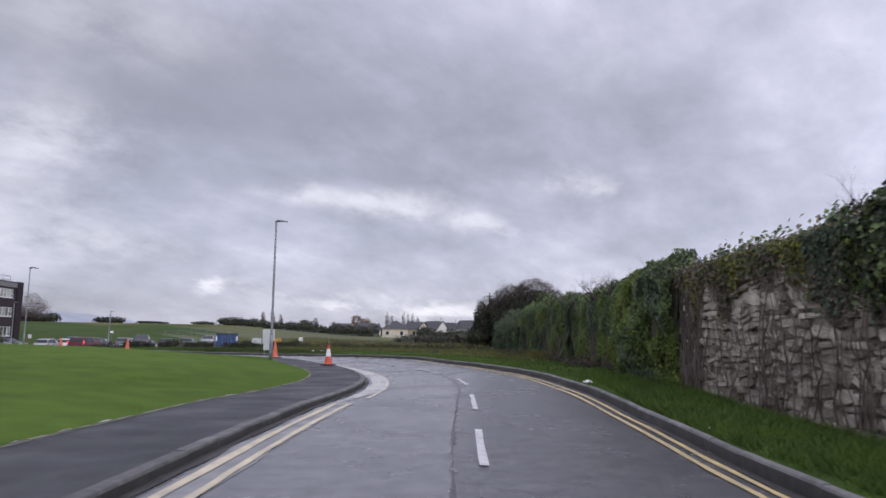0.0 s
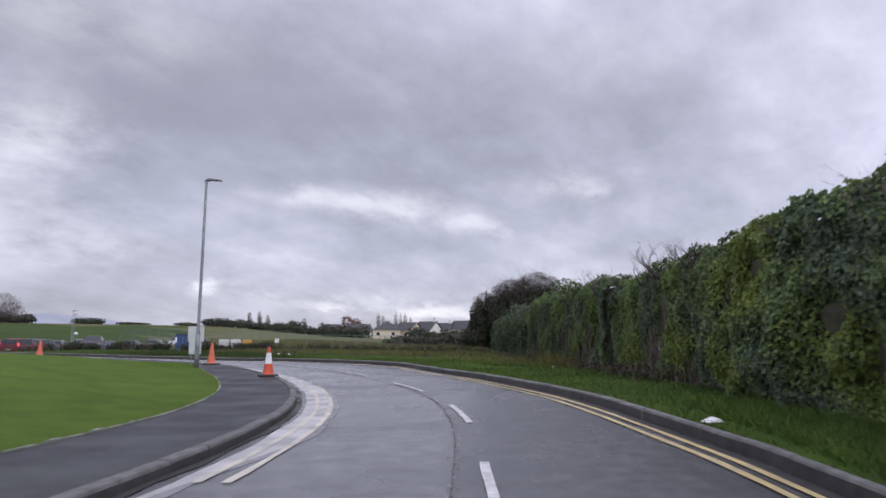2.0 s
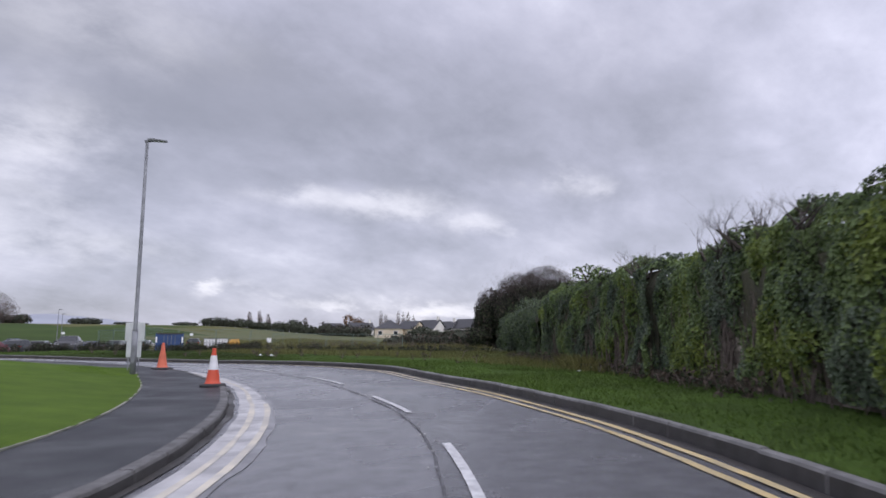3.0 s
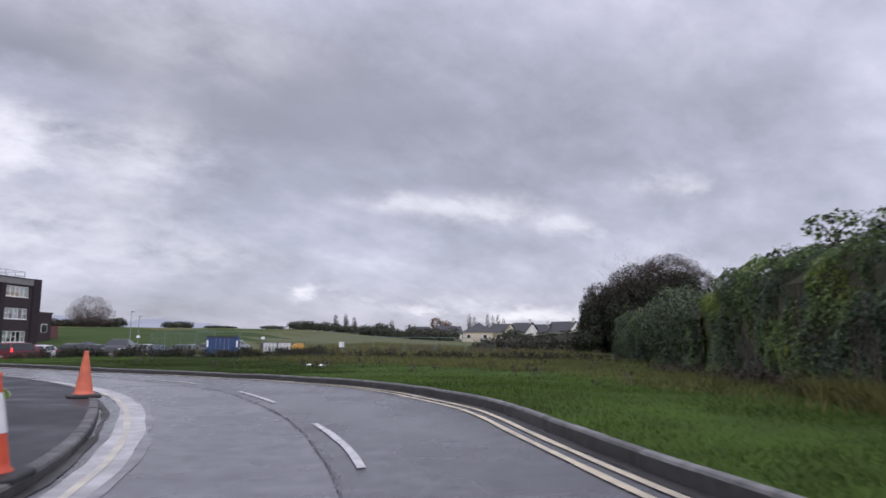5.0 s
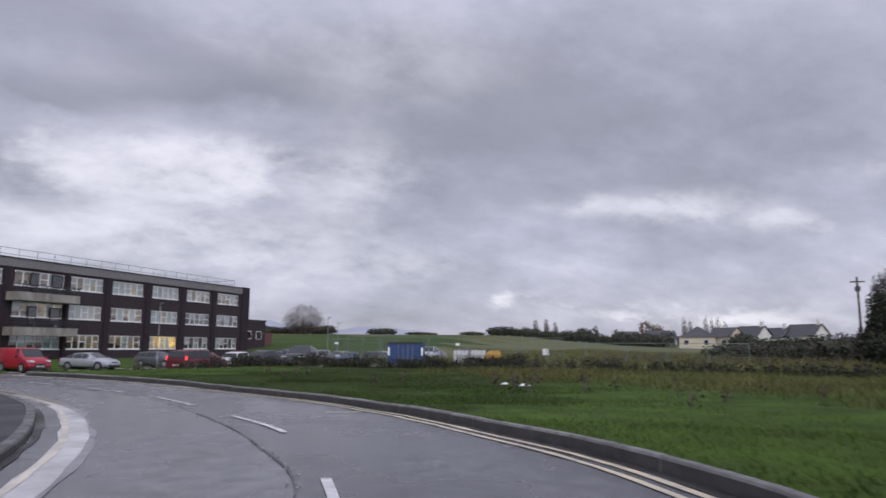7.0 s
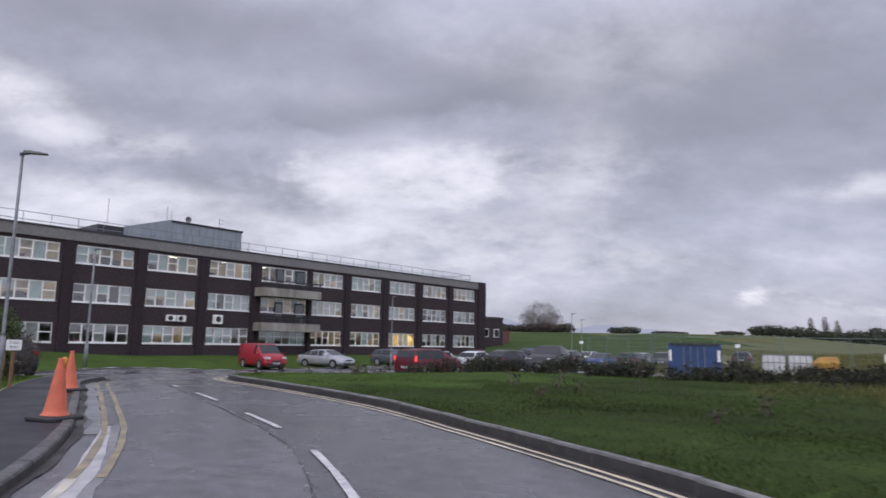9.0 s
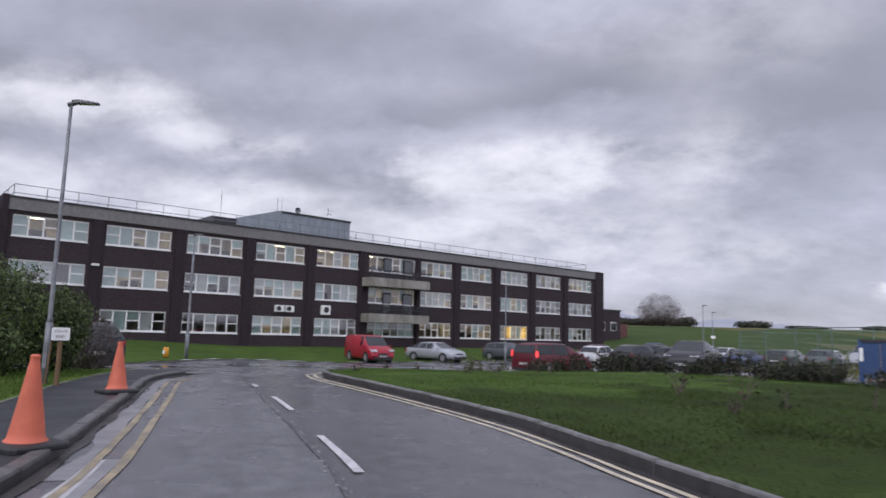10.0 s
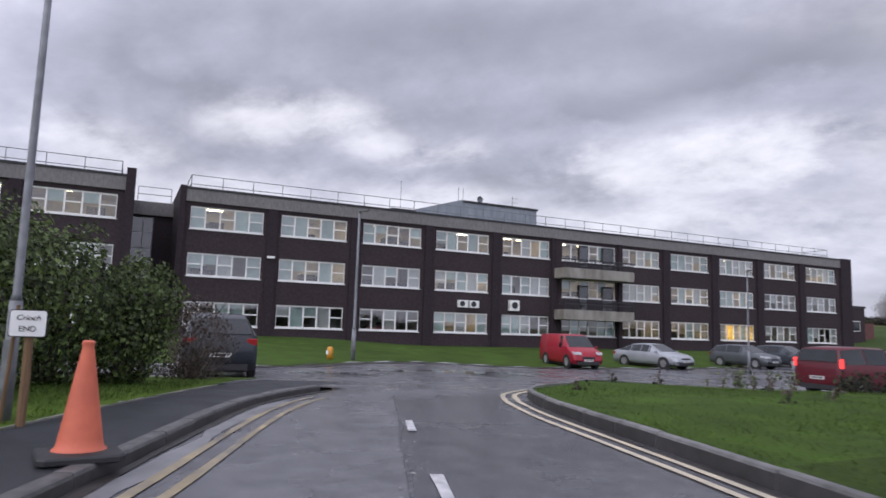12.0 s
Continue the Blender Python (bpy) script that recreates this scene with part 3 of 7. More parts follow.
fp_in = grid(-40, 0, -14, 55, 0.9)
fp_in = fp_in[inside(fp_in[:, 0], fp_in[:, 1], FOOTPATH)]
Vf, Ff = tri_sheet(fp_in, [(FOOTPATH, True)])
cf = Vf[Ff].mean(1)
pavement = sheet_object("pavement", Vf, base_z(Vf[:, 0], Vf[:, 1]) + 0.105, Ff, PATH_MAT, "dark asphalt footpath along the lawn", "pavement", inside(cf[:, 0], cf[:, 1], FOOTPATH))


Vb, Fb = tri_sheet(grid(-60, 0, 0, 120, 6.0)[inside(*grid(-60, 0, 0, 120, 6.0).T, CORRIDOR)], [(CORRIDOR, True)])
cb = Vb[Fb].mean(1)
sheet_object("road_bed", Vb, base_z(Vb[:, 0], Vb[:, 1]) - 0.22, Fb, SILT, "dark packed earth under the road", "ground", inside(cb[:, 0], cb[:, 1], CORRIDOR))


def ribbon(line, d0, d1, z, material, name, label, category, jitter=0.0, seed=1):
    """A thin strip that follows a line of the plan between two offsets."""
    r = np.random.default_rng(seed)
    j0 = np.convolve(r.normal(0, jitter, len(line)), np.ones(2) / 2, "same")
    j1 = np.convolve(r.normal(0, jitter, len(line)), np.ones(2) / 2, "same")
    t = np.gradient(line, axis=0)
    t /= np.linalg.norm(t, axis=1)[:, None]
    nrm = np.stack([-t[:, 1], t[:, 0]], 1)
    a = line + nrm * (np.broadcast_to(d0, len(line)) + j0)[:, None]
    b = line + nrm * (np.broadcast_to(d1, len(line)) + j1)[:, None]
    B = Build()
    for i in range(len(line)):
        za, zb = base_z(*a[i]) + z, base_z(*b[i]) + z
        B.v += [(a[i, 0], a[i, 1], float(za)), (b[i, 0], b[i, 1], float(zb))]
        if i:
            n = 2 * i
            B.f.append((n - 2, n - 1, n + 1, n) if np.mean(d1) < np.mean(d0) else (n - 1, n - 2, n, n + 1))
            B.m.append(0)
    return single(name, B, material, label, category, kind="structure")


def stretch_of(line, y0=None, y1=None, x1=None):
    """The piece of a line between two places, told by nearest points."""
    i = int(np.argmin(np.hypot(*(line - np.array(y0)).T)))
    j = int(np.argmin(np.hypot(*(line - np.array(y1)).T)))
    return line[i:j + 1]


# pale worn gutter round the inside of the bend, narrow before and after; its pale colour also holds the wet reflection
gl = stretch_of(LK, (-2.25, 14.2), (-21.0, 46.1))
sg = np.linspace(0, 1, len(gl))
gw = 0.28 + 0.44 * sstep((sg - 0.0) / 0.10) * (1 - 0.18 * sstep((sg - 0.25) / 0.15) + 0.18 * sstep((sg - 0.45) / 0.15)) * (1 - 0.5 * sstep((sg - 0.78) / 0.22))
gi = 0.20 + 0.14 * sstep((sg - 0.45) / 0.15)
GUTTER_RIM = mat("gutter_worn_rim", (0.235, 0.233, 0.242), (0.165, 0.165, 0.175), scale=3.0, rough=0.3, rough2=0.5, big=0.2, bigscale=1.2)
ribbon(gl, -gw + 0.05, -gw - 0.10, 0.005, GUTTER_RIM, "gutter_rim", "worn pale rim of the gutter fading into the asphalt", "gutter", 0.035, 13)
ribbon(stretch_of(LK, (-20.5, 45.9), (-32.0, 49.8)), -0.13, -0.36, 0.006, GUTTER_RIM, "gutter_rim", "scuffed pale strip between kerb and lines", "gutter", 0.05, 14)
ribbon(gl, -gi, -gw, 0.007, GUTTER, "gutter", "pale worn concrete gutter with its wet sheen painted in, beside the kerb", "gutter", 0.02, 3)
ribbon(stretch_of(LK, (-2.62, -14), (-2.4, 14.0)), -0.15, -0.66, 0.005, mat("worn_gutter", (0.25, 0.245, 0.25), (0.15, 0.15, 0.155), scale=2.2, rough=0.3, rough2=0.5, big=0.2, bigscale=0.8),
       "gutter_strip", "worn grey road edge beside the kerb", "gutter", 0.05, 4)
ribbon(RK, 0.02, 0.16, 0.005, SILT, "gutter_silt", "dark wet leaf litter in the gutter", "gutter", 0.04, 5)
ribbon(LK, -0.0, -0.11, 0.012, SILT, "gutter_silt", "dark wet leaf litter in the gutter", "gutter", 0.03, 6)
# double yellow lines
for d in (0.24, 0.46):
    ribbon(stretch_of(RK, (3.38, -14), (1.2, 29.4)), d - 0.045, d + 0.045, 0.012, YELLOW_LINE, "road_line", "yellow no-parking line along the road edge", "road marking", 0.006, int(d * 100))
    ribbon(stretch_of(RK, (1.2, 29.4), (-31.6, 54.3)), d - 0.045, d + 0.045, 0.012, PALE_LINE, "road_line", "pale worn yellow line along the road edge", "road marking", 0.007, int(d * 130))
ribbon(NOSE[:14], 0.24 - 0.045, 0.24 + 0.045, 0.012, PALE_LINE, "road_line", "pale yellow line round the kerb end", "road marking", 0.006, 8)
ribbon(NOSE[:14], 0.46 - 0.045, 0.46 + 0.045, 0.012, PALE_LINE, "road_line", "pale yellow line round the kerb end", "road marking", 0.006, 9)
ribbon(stretch_of(LK, (-2.62, -14), (-2.4, 13.8)), -0.53, -0.62, 0.012, PALE_LINE, "road_line", "pale yellow no-parking line along the road edge", "road marking", 0.010, 20)
ribbon(stretch_of(LK, (-2.62, -14), (-2.4, 13.8)), -0.25, -0.36, 0.012, PALE_LINE, "road_line", "pale worn yellow line beside the kerb", "road marking", 0.016, 34)
for d in (0.42, 0.68):
    ribbon(stretch_of(LK, (-17.5, 44.5), (-33, 50.4)), -d + 0.06, -d - 0.03, 0.011, OLD_YELLOW, "road_line", "scuffed brown-yellow line beside the kerb", "road marking", 0.008, int(d * 90))
    ribbon(stretch_of(LK, (-2.25, 15.0), (-17.5, 44.5) if d < 0.5 else (-3.6, 26.8)), -d + 0.045, -d - 0.045, 0.011, BEND_LINE, "road_line", "worn pale yellow line on the gutter", "road marking", 0.008, int(d * 70))
# the open seam between the two surfaces
ribbon(CRACK, 0.013, -0.013, 0.010, SEAM, "road_seam", "broken seam between two road surfaces", "road seam", 0.016, 11)
B = Build()
crng = random.Random(19)
for _ in range(2600):
    p = CRACK[crng.randrange(30, len(CRACK) - 12)] + np.array([crng.uniform(-0.25, 0.25), crng.uniform(-0.25, 0.25)])
    d_ = abs(float(along(CRACK, np.array([p[0]]), np.array([p[1]]))[1][0]))
    if d_ > abs(crng.gauss(0, 0.05)):
        continue
    q, a = crng.uniform(0.006, 0.020), crng.uniform(0, 3.1)
    zc_ = float(base_z(*p)) + 0.012
    B.rings([[(p[0] + q * f * math.cos(a + k * 1.5708) * (1.6 if k % 2 else 0.8), p[1] + q * f * math.sin(a + k * 1.5708) * (1.6 if k % 2 else 0.8), zc_ + h) for k in range(4)] for f, h in ((1.0, -0.006), (0.7, 0.004))])
single("seam_chips", B, mat("pale_stone_chips", (0.30, 0.30, 0.30), (0.17, 0.17, 0.18), scale=9, rough=0.5, island=0.4), "loose pale chips along the broken road seam", "stone chips", kind="stuff")
ribbon(spline(FAR_SIDE[2:12], 1.0), 0.22, -0.75, 0.014, SILT, "gutter_silt", "dark wet mud along the far road edge", "gutter", 0.10, 12)
# centre dashes
for p, q in (((0.35, -9.6), (0.37, -6.6)), ((0.38, -3.9), (0.41, -0.9)), ((0.42, 1.5), (0.43, 4.3)), ((0.44, 7.16), (0.53, 10.0)), ((0.61, 12.75), (0.65, 15.85)), ((0.70, 19.15), (0.45, 22.1)), ((-0.12, 25.05), (-1.02, 28.0)),
             ((-2.2, 31.6), (-3.75, 34.85)), ((-5.5, 38.05), (-7.55, 40.7)), ((-10.0, 43.35), (-12.35, 45.1)), ((-14.7, 46.3), (-17.0, 47.52)), ((-19.1, 48.42), (-21.6, 49.16)),
             ((-24.0, 49.9), (-26.25, 50.5)), ((-28.4, 51.05), (-29.35, 51.3))):
    ribbon(stretch_of(CL, p, q), 0.049, -0.049, 0.012, WHITE_LINE, "road_dash", "white painted centre dash on wet asphalt", "road marking", 0.006, int(abs(p[1]) * 10))


# short pale mark across the outer lane
ribbon(spline([(-11.5, 46.65), (-11.05, 47.3)], 0.3), 0.05, -0.05, 0.012, PALE_LINE, "road_line", "short worn pale line across the lane", "road marking", 0.008, 77)
# rain lying on the far side of the junction
PUDDLE = mat("rain_water", (0.03, 0.03, 0.032), (0.025, 0.025, 0.027), scale=2, rough=0.03)
for pu, (px_, py_, pa, pb, ang) in enumerate(((-43.2, 57.4, 2.1, 0.55, 70), (-42.9, 55.2, 0.9, 0.3, 65), (-40.7, 53.6, 0.9, 0.22, 60), (-41.7, 52.4, 0.7, 0.35, 70), (-44.4, 60.2, 1.0, 0.3, 70))):
    ring_ = []
    for k in range(28):
        a = k * 6.28319 / 28
        q = 1 + 0.35 * noise.noise(Vector((math.cos(a) * 1.3 + pu * 3, math.sin(a) * 1.3, 0.5)))
        ex, ey = pa * q * math.cos(a), pb * q * math.sin(a)
        wx_, wy_ = px_ + ex * math.cos(radians(ang)) - ey * math.sin(radians(ang)), py_ + ex * math.sin(radians(ang)) + ey * math.cos(radians(ang))
        ring_.append((wx_, wy_, float(base_z(px_, py_)) + 0.016))
    B = Build()
    B.face(ring_)
    single("puddle", B, PUDDLE, "shallow puddle of rain on the asphalt", "puddle", kind="structure")


# ---------------------------------------------------------------- office building
BRNG = random.Random(11)
ROOM = mat("office_room_paint", (0.68, 0.62, 0.52), (0.56, 0.50, 0.42), scale=2, rough=0.9)
BLIND = mat("pale_blind", (0.70, 0.82, 0.79), (0.62, 0.74, 0.71), scale=3, rough=0.8, random_=0.14)
BLIND_WHITE = mat("white_blind", (0.84, 0.83, 0.81), (0.76, 0.75, 0.73), scale=3, rough=0.8, random_=0.10)
LIT = mat("ceiling_light_panel", (0.9, 0.85, 0.7), rough=0.6, emit=((1.0, 0.80, 0.48), 13.0))
LIT_YELLOW = mat("yellow_ceiling_light", (0.9, 0.8, 0.4), rough=0.6, emit=((1.0, 0.62, 0.10), 110.0))
PANE = glass_mat("window_glass", (0.86, 0.92, 0.92), 0.84, base=0.10)
STAIR_GLASS = glass_mat("stair_glass", (0.45, 0.5, 0.55), 0.55)
PLANT = mat("plant_room_cladding", (0.27, 0.30, 0.33), (0.21, 0.235, 0.26), scale=2.5, rough=0.6, big=0.1, bigscale=0.5, stretch=(1, 1, 0.3))

S_ANGLE = 94.409
OFFICE_AT = pose(-64.613, -4.982, 0, 0, 0, S_ANGLE)
office = thing("office_building", "three-storey dark brown brick office block with white windows", "building", at=OFFICE_AT)
ROWS = ((0.82, 2.42), (4.12, 5.68), (7.30, 8.84))
BAYS = [(53.65, 58.5), (59.75, 64.6), (65.9, 70.65), (71.95, 76.7), (78.05, 82.65), None, (90.6, 95.0), (96.45, 101.2), (102.8, 107.45), (109.1, 113.75), (115.5, 120.25)]
BASE, TOPZ, DEPTH = -0.75, 9.12, 32.0


def wall_with_openings(bays, s0, s1, y0, th=0.28):
    B = Build()
    levels = [BASE] + [z for r in ROWS for z in r] + [TOPZ]
    for i in range(0, len(levels), 2):
        B.box(s0, s1, y0, y0 + th, levels[i], levels[i + 1])
    for z0, z1 in ROWS:
        cuts = [s0] + [v for b in bays for v in b] + [s1]
        for i in range(0, len(cuts), 2):
            if cuts[i + 1] - cuts[i] > 0.02:
                B.box(cuts[i], cuts[i + 1], y0, y0 + th, z0, z1)
    return B


OPEN_BAYS = [b for b in BAYS if b] + []
OPEN_BAYS.insert(5, (84.0, 89.8))
wall_openings = sorted(OPEN_BAYS)
part("wall", wall_with_openings(wall_openings, 53.3, 122.7, 0.0), BRICK, office, "dark brown brick wall")


def window(parent, s0, s1, z0, z1, y, lights=5, seed=0, white=0.25, teal=0.3, transoms=(0, 2, 4)):
    """A strip window: white frame with mullions and transoms, a pane for each light, some blinds behind."""
    r = random.Random(seed)
    fr = Build()
    t, d = 0.105, 0.10
    fr.box(s0, s1, y, y + d, z0, z0 + t)
    fr.box(s0, s1, y, y + d, z1 - t, z1)
    w = (s1 - s0) / lights
    for i in range(lights + 1):
        c = s0 + i * w
        a, b = max(s0, c - t / 2), min(s1, c + t / 2)
        fr.box(a if i else s0, b if i < lights else s1, y + 0.003, y + d - 0.003, z0 + t, z1 - t)
    for i in transoms:
        if i < lights:
            zt = z0 + (z1 - z0) * 0.52
            fr.box(s0 + i * w + t / 2, s0 + (i + 1) * w - t / 2, y + 0.006, y + d - 0.006, zt - t * 0.42, zt + t * 0.42)
    win = part("window", fr, WHITE_FRAME, parent, "white framed strip window")
    sill = Build()
    sill.box(s0 - 0.05, s1 + 0.05, y - 0.14, y + 0.02, z0 - 0.06, z0 - 0.003)
    part("sill", sill, WHITE_FRAME, win)
    for i in range(lights):
        g = Build()
        g.face([(s0 + i * w + 0.03, y + 0.05, z0 + 0.04), (s0 + (i + 1) * w - 0.03, y + 0.05, z0 + 0.04), (s0 + (i + 1) * w - 0.03, y + 0.05, z1 - 0.04), (s0 + i * w + 0.03, y + 0.05, z1 - 0.04)])
        p = part("pane", g, PANE, win)
        p.visible_shadow = False
        u = r.random()
        if u < white + teal:
            b = Build()
            drop = 0.0 if r.random() < 0.6 else (z1 - z0) * r.uniform(0.3, 0.6)
            b.box(s0 + i * w + 0.05, s0 + (i + 1) * w - 0.05, y + 0.16, y + 0.175, z0 + 0.05 + drop, z1 - 0.05)
            part("blind", b, BLIND_WHITE if u < white else BLIND, win)
    return win


def room(parent, s0, s1, z0, z1, y, lit=0, seed=0):
    """The office behind a window: floor, ceiling, back and side walls, and its ceiling lights where they are on."""
    r = random.Random(seed)
    B = Build()
    a, b, zf, zc, yb = s0 - 0.3, s1 + 0.3, z0 - 0.75, z1 + 0.25, y + 4.6
    ya = y + 0.32
    B.face([(a, ya, zf), (b, ya, zf), (b, yb, zf), (a, yb, zf)])
    B.face([(a, yb, zc), (b, yb, zc), (b, ya, zc), (a, ya, zc)])
    B.face([(a, yb, zf), (b, yb, zf), (b, yb, zc), (a, yb, zc)])
    B.face([(a, ya, zf), (a, yb, zf), (a, yb, zc), (a, ya, zc)])
    B.face([(b, yb, zf), (b, ya, zf), (b, ya, zc), (b, yb, zc)])
    # desks and cupboards inside
    for k in range(3):
        c = r.uniform(a + 0.8, b - 0.8)
        B.box(c - 0.5, c + 0.5, y + r.uniform(1.2, 2.5), y + 3.2, zf + 0.02, zf + r.uniform(0.8, 1.7), 1)
    part("room", B, [ROOM, DARK_ROOM], parent)
    if lit:
        for k in range(2):
            Lb = Build()
            c = s0 + (s1 - s0) * (0.28 + 0.44 * k) + r.uniform(-0.4, 0.4)
            yy = y + r.uniform(1.1, 2.4)
            Lb.box(c - 0.6, c + 0.6, yy, yy + 0.28, zc - 0.09, zc - 0.02)
            part("ceiling_light", Lb, LIT_YELLOW if lit == 2 else LIT, parent, "lit ceiling lamps")


DARK_ROOM = mat("office_furniture", (0.10, 0.09, 0.085), (0.06, 0.055, 0.05), scale=3, rough=0.7)
LIT_SET = {(0, 3): 1, (0, 5): 1, (0, 6): 1, (0, 7): 2, (1, 1): 1, (1, 3): 1, (1, 5): 1, (1, 6): 1, (1, 7): 1, (2, 0): 1, (2, 1): 1, (2, 2): 1, (2, 3): 1, (2, 4): 1, (2, 5): 1, (2, 6): 1, (2, 7): 1, (2, 8): 1, (2, 9): 1}
cols = [b for b in BAYS if b]
for ri, (z0, z1) in enumerate(ROWS):
    for ci, (a, b) in enumerate(cols):
        far_white = 0.75 if (ri == 2 and ci >= 5) else (0.35 if ci >= 5 else 0.14)
        window(office, a, b, z0, z1, 0.06, seed=ri * 40 + ci, white=far_white, teal=0.46 if ci < 5 else 0.15)
        room(office, a, b, z0, z1, 0.06, LIT_SET.get((ri, ci), 0), seed=ri * 40 + ci)
# glazing behind the balconies and the doors under them
for ri, (z0, z1) in enumerate(ROWS):
    window(office, 84.0, 89.8, z0, z1, 0.06, lights=6, seed=300 + ri, white=0.1, teal=0.3, transoms=(0, 1, 2, 3, 4, 5) if ri == 0 else (3,))
    room(office, 84.0, 89.8, z0, z1, 0.06, 1 if ri else 0, seed=300 + ri)
# piers between the bays
edges = [(58.5, 59.75), (64.6, 65.9), (70.65, 71.95), (76.7, 78.05), (95.0, 96.45), (101.2, 102.8), (107.45, 109.1), (113.75, 115.5)]
for a, b in edges:
    c = (a + b) / 2
    P = Build()
    P.box(c - 0.34, c + 0.34, -0.20, 0.0, BASE, TOPZ)
    part("pier", P, PIER, office)
P = Build()
P.box(121.0, 122.75, -0.24, 0.3, BASE, 10.16)
part("pier", P, PIER, office, "dark corner pier")
P = Build()
P.box(52.9, 53.3, -0.24, DEPTH, BASE, 10.16)
part("pier", P, PIER, office, "dark end wall")
P = Build()
P.box(122.4, 122.7, 0.3, DEPTH, BASE, 10.0)
P.box(53.3, 122.4, DEPTH - 0.3, DEPTH, BASE, 10.0)
part("wall", P, BRICK, office, "plain end and rear walls")
F_ = Build()
F_.box(53.3, 121.0, -0.16, 0.25, TOPZ, 9.96)
part("fascia", F_, FASCIA, office, "grey aggregate fascia band")
C_ = Build()
C_.box(53.3, 121.0, -0.22, 0.35, 9.963, 10.10)
part("coping", C_, DARKTRIM, office)
R_ = Build()
R_.box(53.3, 122.4, 0.25, DEPTH - 0.3, 9.6, 9.8)
part("roof", R_, mat("roof_felt", (0.11, 0.11, 0.115), (0.08, 0.08, 0.085), scale=1.5, rough=0.85), office, "flat dark roof")


def railing(parent, pts, z0, z1, step=2.05, rails=(0.5, 1.0), r=0.028, name="roof_rail"):
    for (a, b) in zip(pts[:-1], pts[1:]):
        a, b = Vector(a), Vector(b)
        n = max(1, int((b - a).length / step))
        for k in rails:
            B = Build()
            B.tube([(a.x, a.y, z0 + (z1 - z0) * k), (b.x, b.y, z0 + (z1 - z0) * k)], r, 5)
            part(name, B, METAL, parent)
        for i in range(n + 1):
            p = a.lerp(b, i / n)
            B = Build()
            B.tube([(p.x, p.y, z0), (p.x, p.y, z1)], r, 5)
            part("rail_post", B, METAL, parent)


railing(office, [(53.6, 6.0), (53.6, 0.5), (119.8, 0.5), (119.8, 6.0)], 9.8, 11.05)

# balconies
for z in (2.20, 5.70):
    b = Build()
    b.box(83.0, 90.4, -1.8, -0.003, z, z + 0.22)
    b.box(83.0, 90.4, -1.8, -1.62, z + 0.22, z + 0.84)
    b.box(83.0, 83.18, -1.62, -0.003, z + 0.22, z + 0.84)
    b.box(90.22, 90.4, -1.62, -0.003, z + 0.22, z + 0.84)
    bal = part("balcony", b, BALCONY, office, "stained concrete balcony")
    for s in np.linspace(83.08, 90.32, 8):
        p = Build()
        p.tube([(s, -1.71, z + 0.83), (s, -1.71, z + 1.62)], 0.04, 5)
        part("rail_post", p, DARK_METAL, bal)
    for k in (1.3, 1.6):
        p = Build()
        p.tube([(83.08, -1.0, z + k), (83.08, -1.71, z + k), (90.32, -1.71, z + k), (90.32, -1.0, z + k)], 0.045, 5)
        part("rail", p, DARK_METAL, bal)
    for s in np.arange(83.2, 90.3, 0.16):
        p = Build()
        p.box(s - 0.018, s + 0.018, -1.725, -1.695, z + 0.83, z + 1.58)
        part("baluster", p, DARK_METAL, bal)
    for s0, s1 in ((85.75, 86.75), (88.3, 89.5)):
        p = Build()
        p.box(s0, s1, -0.03, 0.055, z + 0.23, z + 3.05)
        dr = part("balcony_door", p, DARK_METAL, office, "dark glazed balcony door")
        p = Build()
        p.box(s0 + 0.1, s1 - 0.1, -0.042, -0.031, z + 0.5, z + 2.9)
        part("pane", p, STAIR_GLASS, dr)
P = Build()
P.box(90.0, 90.4, -0.30, 0.0, BASE, 9.12)
part("pier", P, PIER, office)
P = Build()
P.box(82.8, 83.2, -0.30, 0.0, BASE, 9.12)
part("pier", P, PIER, office)
# air conditioners, a floodlight and vents on the wall
for s in (74.35, 75.35):
    a = Build()
    a.box(s - 0.40, s + 0.40, -0.34, -0.003, 2.85, 3.42)
    ac = part("air_conditioner", a, WHITE_FRAME, office, "pale wall-mounted air conditioner")
    g = Build()
    g.tube([(s - 0.1, -0.37, 3.13), (s - 0.1, -0.34, 3.13)], 0.22, 14)
    part("fan_grille", g, DARK_METAL, ac)
a = Build()
a.box(79.1 - 0.45, 79.1 + 0.45, -0.34, -0.003, 2.75, 3.62)
ac = part("air_conditioner", a, WHITE_FRAME, office, "pale wall-mounted air conditioner")
g = Build()
g.tube([(79.1, -0.37, 3.2), (79.1, -0.34, 3.2)], 0.28, 14)
part("fan_grille", g, DARK_METAL, ac)
a = Build()
a.box(58.85, 59.35, -0.42, -0.20, 5.62, 5.78)
part("floodlight", a, WHITE_FRAME, office, "small white floodlight")

# plant room on the roof, its west part sloping down
py = 19.0
PENT = (75.5, 78.4, 83.7, 93.8, 15.62, 15.5, 14.05)
pr = Build()


x0, x1, x2, x3 = PENT[0], PENT[1], PENT[2], PENT[3]
zt, zr, zl, zb = PENT[4], PENT[5], PENT[6], 9.7
ring = [((x1), zb), ((x3), zb), ((x3), (zr)), ((x2), (zt)), ((x1), (zl))]
pr.rings([[(s, py, z) for s, z in ring], [(s, py + 9, z) for s, z in ring]])
plant = part("plant_room", pr, PLANT, office, "grey clad rooftop plant room")
pc = Build()
pc.box((x2) + 0.2, (x3) + 0.12, py - 0.12, py + 9.1, (zr) - 0.12, (zr) + 0.10)
part("roof_edge", pc, DARKTRIM, plant)
pc = Build()
pc.box((x0), (x1) + 1.0, py + 0.5, py + 6, zb, (zl) - 0.1)
